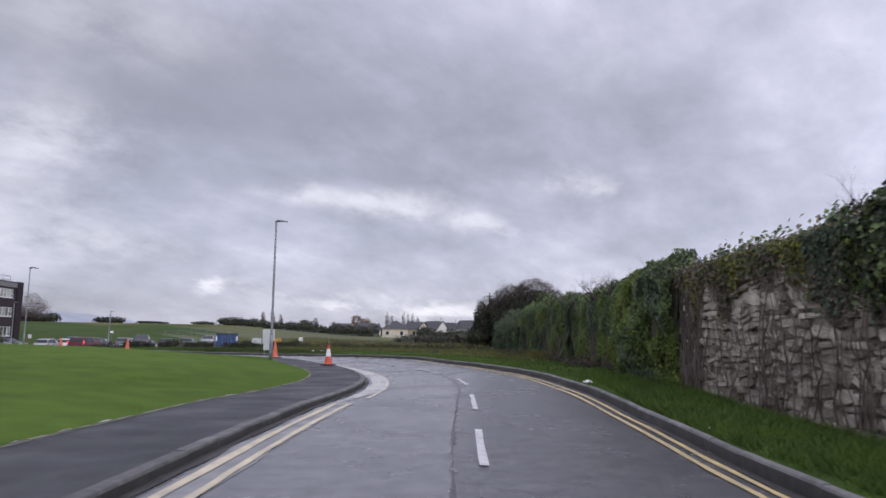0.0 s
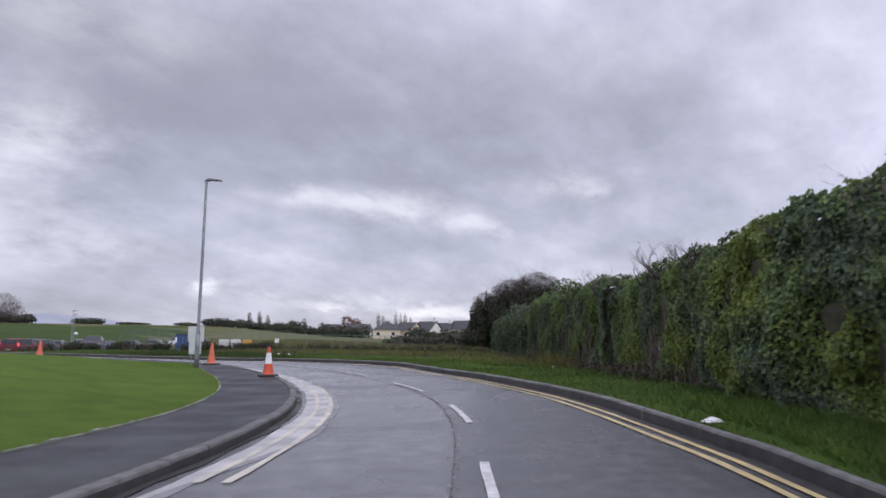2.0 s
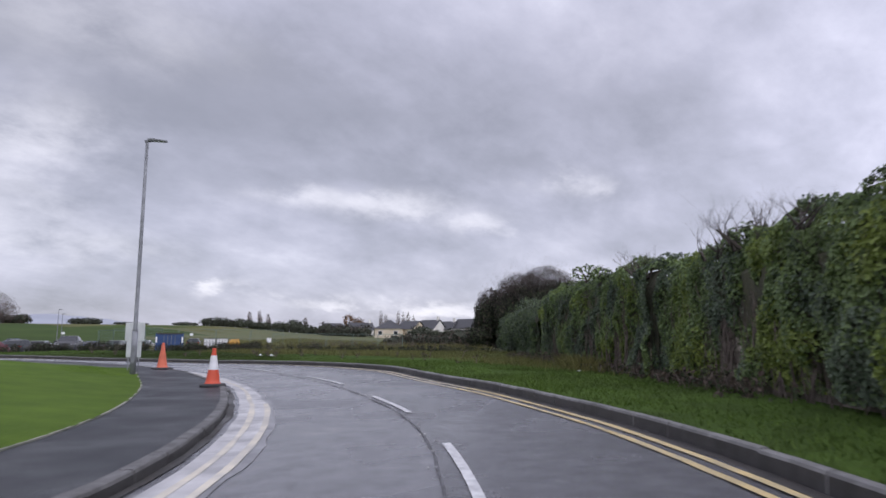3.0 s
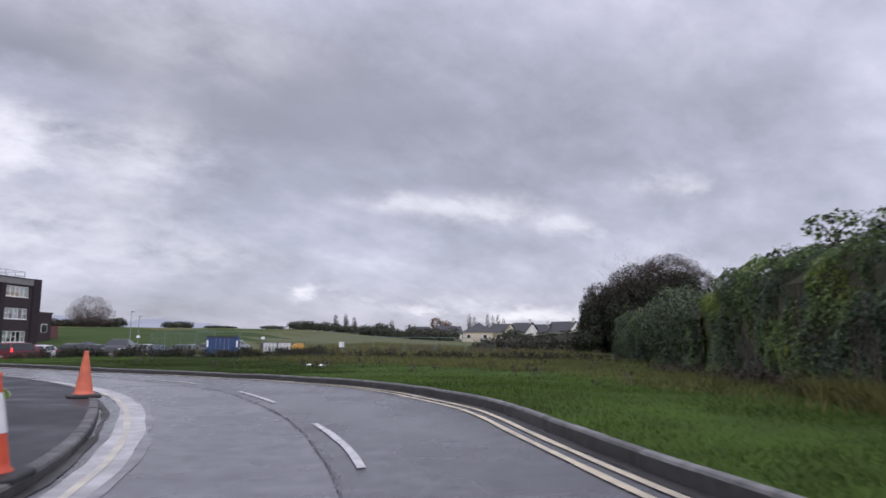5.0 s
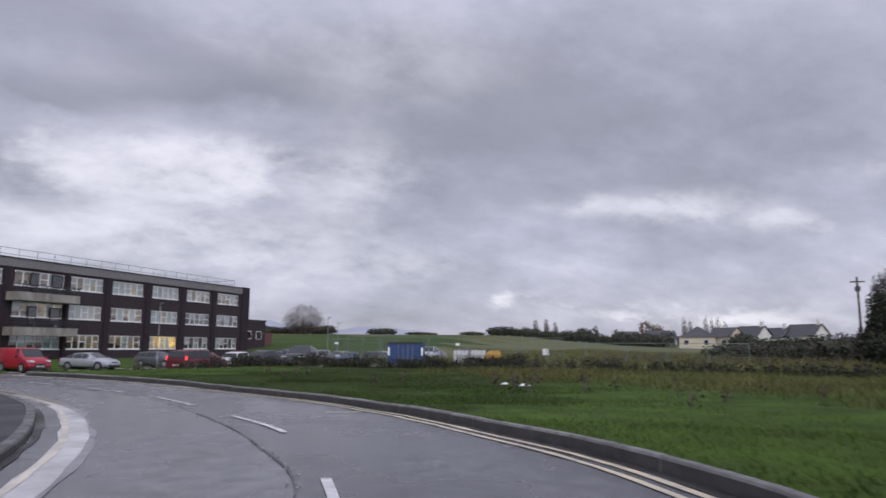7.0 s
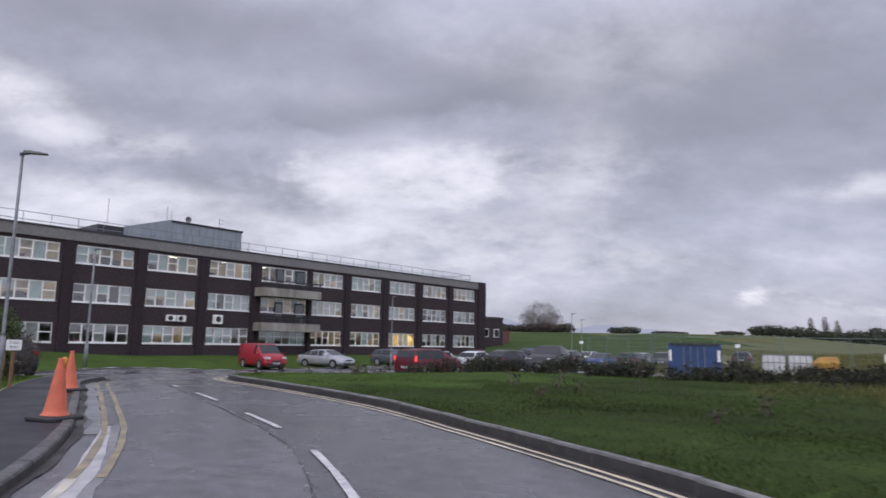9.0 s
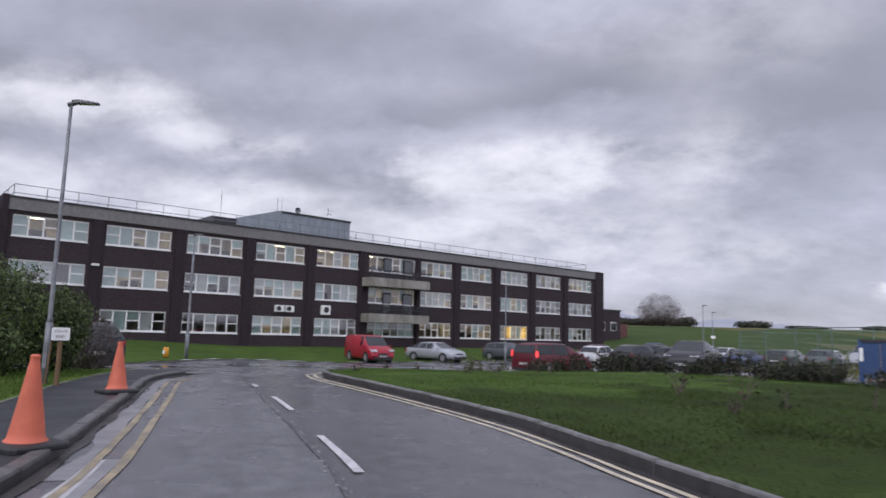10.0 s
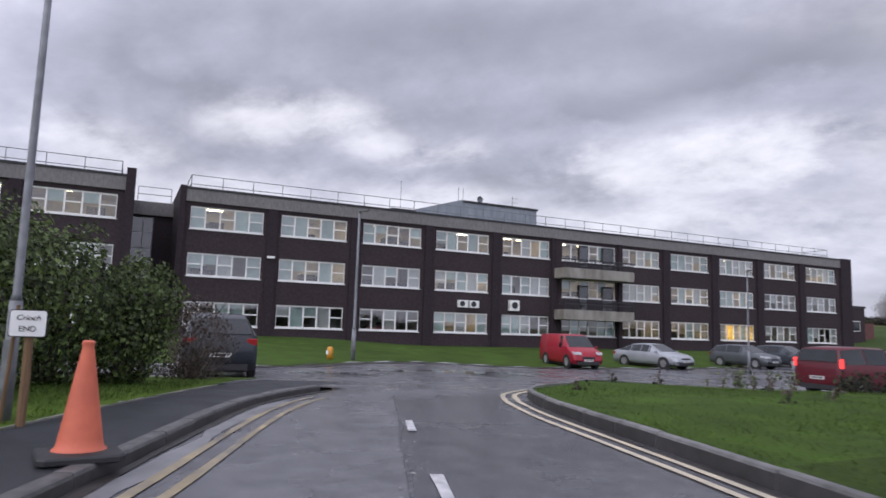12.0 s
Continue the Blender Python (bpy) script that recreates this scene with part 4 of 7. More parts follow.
part("roof_upstand", pc, DARKTRIM, office, "dark low roof upstand")
for s in np.linspace((x2) + 0.8, (x3) - 0.8, 9):
    q = Build()
    q.box(s - 0.03, s + 0.03, py - 0.04, py + 0.0, 9.75, (zr) - 0.15)
    part("cladding_rib", q, PLANT, plant)
for s, h, r_ in (((PENT[2] + 0.6), 2.1, 0.03), ((PENT[2] + 1.2), 1.9, 0.025), ((PENT[3] - 2.2), 1.8, 0.03), ((PENT[0] + 1.6), 1.9, 0.03)):
    q = Build()
    q.tube([(s, py + 2, 9.8), (s, py + 2, (zr) + h)], r_, 5)
    if r_ == 0.03 and h == 1.8:
        for k in (0.5, 1.0, 1.5):
            q.tube([(s - 0.1, py + 2, (zr) + k), (s + 0.7, py + 2, (zr) + k)], 0.02, 4)
    part("aerial_mast", q, METAL, office)
d = Build()
rings_ = []
for k in range(5):
    a = k / 4
    rings_.append([((PENT[2] + 3.2) + 0.42 * math.sin(a * 1.35) * math.cos(j * 0.5236), py + 1.6 - 0.25 * (1 - math.cos(a * 1.35)) + 0.1, (zr) + 0.75 + 0.42 * math.sin(a * 1.35) * math.sin(j * 0.5236)) for j in range(12)])
d.rings(rings_, caps=False)
d.tube([((PENT[2] + 3.2), py + 1.75, 9.8), ((PENT[2] + 3.2), py + 1.75, (zr) + 0.75)], 0.05, 6)
part("satellite_dish", d, METAL, office)

# the second wing and the glazed link between the two
WY = -1.6
wing = thing("office_wing", "second wing of the dark brown brick office", "building", at=OFFICE_AT)
wb = [(25.95, 30.75), (32.1, 36.9), (38.2, 43.05), (44.4, 49.2)]
part("wall", wall_with_openings(wb, 19.5, 50.0, WY), BRICK, wing, "dark brown brick wall")
for ri, (z0, z1) in enumerate(ROWS):
    for ci, (a, b) in enumerate(wb):
        window(wing, a, b, z0, z1, WY + 0.06, seed=500 + ri * 40 + ci, white=0.1, teal=0.2)
        room(wing, a, b, z0, z1, WY + 0.06, 1 if ri == 2 else 0, seed=500 + ri * 9 + ci)
for c in (31.4, 37.55, 43.75):
    P = Build()
    P.box(c - 0.34, c + 0.34, WY - 0.2, WY, BASE, TOPZ)
    part("pier", P, PIER, wing)
P = Build()
P.box(49.6, 50.15, WY - 0.3, 10, BASE, 10.55)
part("pier", P, PIER, wing, "dark end wall")
P = Build()
P.box(19.5, 49.6, WY - 0.16, WY + 0.25, TOPZ, 10.0)
part("fascia", P, FASCIA, wing, "grey aggregate fascia band")
P = Build()
P.box(19.5, 49.6, WY - 0.22, WY + 0.35, 10.003, 10.14)
part("coping", P, DARKTRIM, wing)
P = Build()
P.box(19.5, 49.6, WY + 0.25, WY + 12, 9.6, 9.8)
P.box(19.2, 19.5, WY, WY + 12, BASE, 9.8)
P.box(19.5, 49.6, WY + 12, WY + 12.3, BASE, 9.8)
part("roof", P, DARKTRIM, wing, "flat dark roof with plain walls")
railing(wing, [(20, WY + 0.5), (49.3, WY + 0.5), (49.3, WY + 3.5)], 9.8, 11.05)
P = Build()
P.box(50.15, 52.9, 6.0, 6.3, BASE, 0.6)
P.box(50.15, 52.9, 6.0, 6.3, 8.6, 9.7)
P.box(51.6, 52.9, 6.0, 6.3, 0.6, 8.6)
link = part("link_wall", P, PIER, wing, "recessed stair link")
P = Build()
for k in range(8):
    P.box(50.15, 51.6, 6.02, 6.1, 0.6 + k * 1.14, 0.66 + k * 1.14)
for s in (50.15, 50.85, 51.54):
    P.box(s, s + 0.06, 6.0, 6.1, 0.6, 8.6)
part("stair_frame", P, METAL, link)
P = Build()
P.face([(50.15, 6.06, 0.6), (51.6, 6.06, 0.6), (51.6, 6.06, 8.6), (50.15, 6.06, 8.6)])
part("stair_glass", P, STAIR_GLASS, link)
P = Build()
P.box(50.15, 52.9, 6.3, 12.0, BASE, 8.9)
part("stair_core", P, DARK_ROOM, link)
P = Build()
P.box(50.15, 52.9, 5.8, 6.3, 8.75, 9.75)
part("fascia", P, FASCIA, link)
railing(wing, [(50.4, 6.2), (52.7, 6.2)], 9.8, 10.9)


# ---------------------------------------------------------------- old stone wall with ivy
STONE = mat("grey_limestone", (0.52, 0.465, 0.395), (0.24, 0.205, 0.168), scale=3.2, rough=0.92, spec=0.15, bump=0.03, bscale=16, random_=0.42, big=0.12, bigscale=1.4)
STONE_REST = mat("grey_limestone_rubble", (0.52, 0.465, 0.395), (0.24, 0.205, 0.168), scale=3.2, rough=0.92, spec=0.15, bump=0.03, bscale=16, island=0.42, big=0.12, bigscale=1.4)
MORTAR = mat("old_lime_mortar", (0.22, 0.190, 0.160), (0.120, 0.102, 0.086), scale=4, rough=0.9, bump=0.03, bscale=18, big=0.2, bigscale=0.7)
IVY = mat("ivy_leaves", (0.180, 0.245, 0.092), (0.120, 0.170, 0.072), scale=0.8, rough=0.5, spec=0.3, island=0.45, leaf=0.25, big=0.25, bigscale=0.35)
IVY_LIGHT = mat("light_ivy_leaves", (0.215, 0.265, 0.060), (0.14, 0.19, 0.05), scale=0.9, rough=0.5, spec=0.3, island=0.4, leaf=0.3)
IVY_DARK = mat("dark_ivy_leaves", (0.122, 0.158, 0.098), (0.080, 0.108, 0.074), scale=0.8, rough=0.5, spec=0.3, island=0.45, leaf=0.2)
STEM = mat("brown_stems", (0.150, 0.120, 0.100), (0.088, 0.070, 0.058), scale=6, rough=0.85, bump=0.01, bscale=30, island=0.3)
TWIG = mat("bare_twigs", (0.075, 0.060, 0.052), (0.045, 0.037, 0.033), scale=4, rough=0.85, island=0.25)
WX = spline([(5.85, -14), (5.85, 5), (5.9, 15), (6.05, 22), (6.35, 30), (6.2, 42), (6.0, 50), (6.3, 62), (6.8, 80)], 0.5)


def wall_x(y):
    return float(np.interp(y, WX[:, 1], WX[:, 0]))


def wall_top(y):
    return float(np.interp(y, [-14, 8, 12, 15.5, 19, 28, 40, 48, 49.5, 60, 80], [2.9, 2.75, 2.8, 2.85, 2.95, 2.9, 3.0, 3.05, 2.9, 3.2, 3.6]))


wall = thing("stone_wall", "old grey rubble stone wall under ivy", "wall", kind="structure")
B = Build()
sect = []
for y in np.arange(-14, 80.1, 1.0):
    x = wall_x(y)
    sect.append([(x + 0.06, y, -0.2), (x + 0.62, y, -0.2), (x + 0.58, y, wall_top(y)), (x + 0.10, y, wall_top(y) - 0.05)])
B.rings(sect)
part("wall_core", B, MORTAR, wall, "mortar core of the wall")


def stone_mesh(i):
    """A rough block about one metre each way, to be scaled; its front is uneven."""
    r = random.Random(i)
    bm = bmesh.new()
    bmesh.ops.create_cube(bm, size=1.0)
    bmesh.ops.subdivide_edges(bm, edges=[e for e in bm.edges], cuts=1, use_grid_fill=True)
    for v in bm.verts:
        k = max(abs(v.co.x), abs(v.co.y), abs(v.co.z)) / (v.co.length + 1e-6)
        v.co *= 0.72 + 0.28 * k * 1.0 if v.co.length > 0.75 else 1.0
        v.co += Vector((r.uniform(-0.07, 0.07), r.uniform(-0.07, 0.07), r.uniform(-0.07, 0.07)))
    me = bpy.data.meshes.new("stone")
    bm.to_mesh(me)
    bm.free()
    me.materials.append(STONE)
    return me


STONES = [stone_mesh(i) for i in range(16)]
STONE_SHAPES = [([tuple(v.co) for v in me.vertices], [tuple(p.vertices) for p in me.polygons]) for me in STONES]
srng = random.Random(4)
z = 0.02
singles = 0
REST = Build()
while z < 2.74:
    h = srng.choice((0.085, 0.11, 0.13, 0.16, 0.20))
    y = 7.6 + srng.uniform(0, 0.3)
    while y < 16.7:
        w = srng.choice((srng.uniform(0.16, 0.28), srng.uniform(0.26, 0.46), srng.uniform(0.40, 0.68)))
        hh = h * srng.uniform(0.62, 1.22)
        wave = 0.05 * noise.noise(Vector((y * 0.5, z * 2, 3)))
        m = Matrix.LocRotScale((wall_x(y) + 0.10 + srng.uniform(-0.03, 0.04), y + w / 2, z + h / 2 + wave + srng.uniform(-0.03, 0.03)),
                               Euler((srng.uniform(-0.22, 0.22), srng.uniform(-0.10, 0.10), srng.uniform(-0.12, 0.12))), (0.22 * srng.uniform(0.75, 1.35), w * 1.0, hh * 0.96))
        k = srng.randrange(len(STONES))
        if z < 1.45 and 10.0 < y < 15.6 and singles < 300:
            part("stone", STONES[k], None, wall, at=m)
            singles += 1
        else:
            n0 = len(REST.v)
            REST.v += [tuple(m @ Vector(c)) for c in STONE_SHAPES[k][0]]
            REST.f += [tuple(n0 + i for i in f) for f in STONE_SHAPES[k][1]]
            REST.m += [0] * len(STONE_SHAPES[k][1])
        y += w
    z += h * 0.97
for g0, g1, gt in ((26.9, 28.3, 1.3), (32.3, 33.4, 1.1), (35.4, 36.3, 1.0)):
    z = 0.05
    while z < gt:
        h = srng.choice((0.12, 0.16, 0.21, 0.26))
        y = g0
        while y < g1:
            w = srng.uniform(0.16, 0.42)
            m = Matrix.LocRotScale((wall_x(y) + 0.08 + srng.uniform(-0.03, 0.03), y + w / 2, z + h / 2), Euler((srng.uniform(-0.15, 0.15), 0, srng.uniform(-0.1, 0.1))), (0.24, w, h * 0.96))
            k = srng.randrange(len(STONES))
            n0 = len(REST.v)
            REST.v += [tuple(m @ Vector(c)) for c in STONE_SHAPES[k][0]]
            REST.f += [tuple(n0 + i for i in f) for f in STONE_SHAPES[k][1]]
            REST.m += [0] * len(STONE_SHAPES[k][1])
            y += w
        z += h
part("stonework", REST, STONE_REST, wall, "more small rubble stones")


def leaf_mesh(name, centers, normals, sizes, seed, material, broad=0.46):
    """Many small folded leaves as one mesh: each a kite of two faces bent along its midrib."""
    r = np.random.default_rng(seed)
    n = len(centers)
    nr = normals + r.normal(0, 0.45, (n, 3))
    nr /= np.linalg.norm(nr, axis=1)[:, None]
    ref = r.normal(0, 1, (n, 3)) + np.array([0, 0, -0.8])
    u = np.cross(nr, ref)
    u /= np.linalg.norm(u, axis=1)[:, None]
    v = np.cross(u, nr)
    s = sizes[:, None]
    tip, root = centers + v * s * 0.62, centers - v * s * 0.45
    le, ri = centers + u * s * broad + nr * s * broad * 0.35, centers - u * s * broad + nr * s * broad * 0.35
    V = np.stack([root, le, tip, ri], 1).reshape(-1, 3)
    i = np.arange(n) * 4
    F = np.concatenate([np.stack([i, i + 2, i + 1], 1), np.stack([i, i + 3, i + 2], 1)])
    me = bpy.data.meshes.new(name)
    me.from_pydata(V.tolist(), [], F.tolist())
    me.materials.append(material)
    me.update()
    return me


def n3(x, y, z, s=1.0):
    return noise.noise(Vector((x * s, y * s, z * s)))


def ivy_stretch(y0, y1, density, size, seed, depth, top_extra, bottom, label, light=0.18, dark=0.3, bare=-9.0, gaps=()):
    """Ivy hung on the wall's face between two places: a bulging curtain of leaves in three tones."""
    r = np.random.default_rng(seed)
    n = int((y1 - y0) * 3.4 * density)
    ys = r.uniform(y0, y1, n)
    C, tone = [], []
    for y in ys:
        top = wall_top(y) + top_extra + 0.45 * n3(y * 0.6, seed, 0) + 0.30 * n3(y * 1.9, seed, 5)
        bot = bottom + 0.22 * n3(y * 1.3, seed, 9)
        q = r.random()
        z = bot + (top - bot) * q
        bulge = depth * (0.55 + 0.75 * n3(y * 0.55, z * 0.5, seed) + 0.45 * n3(y * 1.5, z * 1.4, seed + 3))
        bulge *= min(1.0, (top - z) / 0.5 + 0.35)
        x = wall_x(y) + 0.02 - max(0.02, bulge) + abs(r.normal(0, 0.05)) + 0.25 * max(0.0, 0.25 - (top - z)) * 2
        if r.random() < 0.16:
            x = wall_x(y) + r.uniform(0.0, 0.55)
            z = top + r.uniform(-0.15, 0.12)
        if n3(y * 0.9, z * 0.35, seed + 20) + 0.3 * n3(y * 3, z * 2, seed) < bare:
            x, z = wall_x(y) - 0.02, z + 40.0
        for g0, g1, gt, keep in gaps:
            # bare stretches where the stones or the dead stems show
            if g0 + 0.15 * n3(z * 2, seed, 1) < y < g1 + 0.15 * n3(z * 2, seed, 2) and z < gt and r.random() > keep:
                z += 40.0
        C.append((x, y, z))
        k = n3(y * 0.45, z * 0.6, seed + 8) + 0.4 * n3(y * 2, z * 2, 4) + 0.15 * r.normal()
        tone.append(2 if k > 0.42 - light else (1 if k < -0.30 + dark * 0.5 else 0))
    C, tone = np.array(C), np.array(tone)
    kept = C[:, 2] < 20
    C, tone, n = C[kept], tone[kept], int(kept.sum())
    nrm = np.tile(np.array([-1.0, 0, 0.25]), (n, 1))
    sz = size * r.uniform(0.65, 1.25, n)
    e = thing("ivy", label, "ivy", kind="stuff")
    for k, m in ((0, IVY), (1, IVY_DARK), (2, IVY_LIGHT)):
        sel = tone == k
        if sel.any():
            part("leaves", leaf_mesh("leaves", C[sel], nrm[sel], sz[sel], seed + k, m), None, e)
    # woody mat behind the leaves, its colour darkened for the shade in there
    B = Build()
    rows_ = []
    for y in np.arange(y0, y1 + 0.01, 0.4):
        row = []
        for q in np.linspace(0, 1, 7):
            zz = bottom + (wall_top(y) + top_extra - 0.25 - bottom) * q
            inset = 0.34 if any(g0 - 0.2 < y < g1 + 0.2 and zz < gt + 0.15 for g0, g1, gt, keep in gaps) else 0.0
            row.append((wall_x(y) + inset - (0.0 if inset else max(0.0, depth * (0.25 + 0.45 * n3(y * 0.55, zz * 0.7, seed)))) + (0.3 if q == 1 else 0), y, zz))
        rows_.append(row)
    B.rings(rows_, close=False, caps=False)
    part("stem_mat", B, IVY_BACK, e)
    return e


# shade behind the ivy leaves is painted into this colour
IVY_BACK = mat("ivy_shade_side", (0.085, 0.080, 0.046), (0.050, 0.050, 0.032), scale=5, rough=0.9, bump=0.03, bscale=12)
ivy_stretch(16.5, 21.5, 1650, 0.082, 21, 0.80, 0.42, 0.22, "thick bright green ivy over the stone wall", light=0.24, dark=0.14)
ivy_stretch(21.5, 32.0, 1150, 0.076, 22, 0.50, 0.20, 0.40, "green ivy with bare patches on the stone wall", light=0.14, dark=0.2, bare=-0.62,
            gaps=((27.1, 28.1, 1.0, 0.0), (27.3, 27.9, 2.75, 0.25), (23.2, 23.8, 1.4, 0.4)))
ivy_stretch(31.5, 49.2, 800, 0.080, 23, 0.70, 0.42, 0.30, "dark green ivy over the wall beside rough grass", light=0.0, dark=0.45, bare=-0.85,
            gaps=((32.5, 33.2, 0.95, 0.03), (35.6, 36.1, 0.8, 0.2)))
ivy_stretch(49.0, 51.4, 900, 0.080, 25, 0.35, -0.05, 0.2, "yellow-green ivy in a gap of the hedge", light=0.5, dark=0.0)
ivy_stretch(51.0, 80.0, 420, 0.10, 24, 0.9, -0.25, 0.2, "dark ivy and shrubs at the wall's far end", light=-0.4, dark=0.9)


def stems(y0, y1, n, seed, label, zmax=2.7, spread=0.25, out=0.0):
    r = random.Random(seed)
    B = Build()
    for _ in range(n):
        y = r.uniform(y0, y1)
        z = 0.1
        pts, rad = [], []
        ln = r.uniform(0.5, 1.0) * zmax
        r0 = r.uniform(0.006, 0.022)
        yy = y
        k = 0
        while z < ln:
            pts.append((wall_x(yy) - out - r.uniform(0.01, 0.12), yy, z))
            rad.append(r0 * (1 - 0.6 * z / ln))
            z += r.uniform(0.25, 0.45)
            yy += r.uniform(-spread, spread) * 0.5
            k += 1
        if k > 1:
            B.tube(pts, rad, 4, caps=False)
    return single("ivy_stems", B, STEM, label, "ivy", kind="stuff")


stems(15.35, 16.7, 120, 31, "dead brown ivy stems hanging on the stone wall", 3.0, 0.3)
stems(9.0, 12.4, 26, 32, "brown creeper stems on the stone wall", 2.7, 0.35)
stems(8.0, 15.4, 24, 33, "thin creeper stems on the stone wall", 2.7, 0.4)
stems(21.5, 33.0, 110, 34, "brown creeper stems on the stone wall", 2.8, 0.3, 0.14)
stems(27.25, 27.95, 34, 36, "thick dead brown creeper stems on the stone wall", 2.9, 0.2, 0.05)
stems(33.0, 46.0, 120, 35, "brown creeper stems on the stone wall", 2.8, 0.3, 0.3)


def hang(y0, y1, n, seed, label, size=0.09):
    """Overgrowth along the top of the wall, leaning over its face."""
    r = np.random.default_rng(seed)
    ys = r.uniform(y0, y1, n)
    C = []
    for y in ys:
        a = n3(y * 0.9, seed, 2)
        d = r.beta(1.3, 2.5)
        C.append((wall_x(y) + r.uniform(-0.20, 0.6), y, wall_top(y) + 0.16 + 0.28 * a + r.normal(0, 0.12) - 0.4 * d * (r.random() < 0.5)))
    C = np.array(C)
    e = thing("wall_top_growth", label, "ivy", kind="stuff")
    nr = np.tile(np.array([-0.6, 0, 0.8]), (n, 1))
    k = r.random(n)
    for lo, hi, m in ((0, 0.22, IVY), (0.22, 0.58, IVY_DARK), (0.58, 0.66, MOSS), (0.66, 1.01, DEAD)):
        s = (k >= lo) & (k < hi)
        part("leaves", leaf_mesh("leaves", C[s], nr[s], size * r.uniform(0.6, 1.3, s.sum()), seed + 1, m), None, e)
    return e


DEAD = mat("dead_creeper_leaves", (0.24, 0.195, 0.150), (0.14, 0.112, 0.088), scale=1.5, rough=0.85, spec=0.1, island=0.45, leaf=0.15)
MOSS = mat("mossy_yellow_leaves", (0.24, 0.235, 0.060), (0.16, 0.165, 0.050), scale=1.5, rough=0.8, spec=0.1, island=0.4, leaf=0.2)


def creeper(y0, y1, n, seed, label):
    """Half-dead creeper flat on the stones: thick along the top, thinning out in ragged streaks below."""
    r = np.random.default_rng(seed)
    C, tone = [], []
    while len(C) < n:
        y, z = r.uniform(y0, y1), 0.15 + 2.85 * r.beta(2.0, 1.1)
        fall = 0.9 * noise.noise(Vector((y * 1.1, z * 0.25, seed))) + 0.45 * noise.noise(Vector((y * 3.5, z * 1.1, seed + 2)))
        if fall + (z - 2.15) * 0.62 - 0.16 + 0.25 * max(0.0, 10.6 - y) < r.uniform(-0.25, 0.25):
            continue
        C.append((wall_x(y) - 0.03 - abs(r.normal(0, 0.05)) - 0.16 * max(0.0, z - 2.1), y, z))
        g = noise.noise(Vector((y * 0.8, z * 0.8, seed + 6))) + 0.3 * r.normal() + (z - 2.2) * 0.5
        tone.append(2 if g > 0.42 and y > 10.5 else (1 if g > 0.22 or (y < 10.2 and g > -0.3) else 0))
    C, tone = np.array(C), np.array(tone)
    e = thing("creeper", label, "ivy", kind="stuff")
    for k, m in ((0, DEAD), (1, IVY_DARK), (2, MOSS)):
        s = tone == k
        part("leaves", leaf_mesh("leaves", C[s], np.tile(np.array([-1.0, 0, 0.2]), (int(s.sum()), 1)), 0.062 * r.uniform(0.5, 1.4, int(s.sum())), seed + k, m), None, e)
    return e


creeper(7.5, 16.4, 9000, 44, "half-dead brown and green creeper over the rubble stones")
hang(7.0, 17.2, 5200, 41, "green and yellow creeper along the wall top")
hang(5.5, 9.8, 3400, 42, "dark shrub leaves over the wall top", 0.11)
hang(9.5, 13.0, 1500, 43, "ragged dark growth on the wall top", 0.10)


def twiggy(name, label, base, height, spread, n, seed, material=None, levels=3, lean=(0, 0), category="bush", r0=0.03, group=""):
    """A leafless shrub or tree: stems that fork and taper."""
    r = random.Random(seed)
    B = Build()

    def grow(p, d, ln, rad, lev):
        pts, rr = [p], [rad]
        q = Vector(p)
        for k in range(3):
            d = (d + Vector((r.uniform(-0.25, 0.25), r.uniform(-0.25, 0.25), r.uniform(-0.08, 0.2)))).normalized()
            q = q + d * ln / 3
            pts.append(tuple(q))
            rr.append(rad * (1 - 0.25 * (k + 1)))
        B.tube(pts, rr, 5 if lev == levels else 3, caps=False)
        if lev > 0:
            for _ in range(r.choice((2, 3, 3, 4))):
                i = r.choice((1, 2, 3, 3))
                nd = (d + Vector((r.uniform(-0.9, 0.9), r.uniform(-0.9, 0.9), r.uniform(-0.2, 0.6)))).normalized()
                grow(pts[i], nd, ln * r.uniform(0.5, 0.8), rr[i] * 0.74, lev - 1)

    for _ in range(n):
        a = r.uniform(0, 6.283)
        d = Vector((math.cos(a) * spread + lean[0], math.sin(a) * spread + lean[1], 1)).normalized()
        grow((base[0] + r.uniform(-0.3, 0.3) * spread, base[1] + r.uniform(-0.3, 0.3) * spread, base[2]), d, height * 0.45, r0, levels)
    return single(name, B, material or TWIG, label, category, group=group)


twiggy("bare_shrub", "bare dark twigs sticking up over the wall", (5.6, 16.9, 2.9), 0.75, 1.0, 4, 51, r0=0.02, lean=(-0.4, -0.3))
for tx, ty, th, tn, ts in ((6.15, 24.3, 0.9, 7, 52), (6.2, 26.6, 1.35, 11, 55), (6.3, 28.2, 1.1, 8, 53), (6.2, 33.0, 1.3, 10, 56), (6.2, 20.2, 0.7, 6, 57)):
    twiggy("bare_shrub", "bare twigs sticking up over the wall", (tx, ty, 2.9), th, 1.0, tn, ts, r0=0.034, lean=(-0.2, -0.2))
twiggy("bare_shrub", "bare twigs sticking up over the wall", (6.1, 9.3, 3.0), 0.9, 1.2, 6, 54, r0=0.02, lean=(-0.5, 0.6))


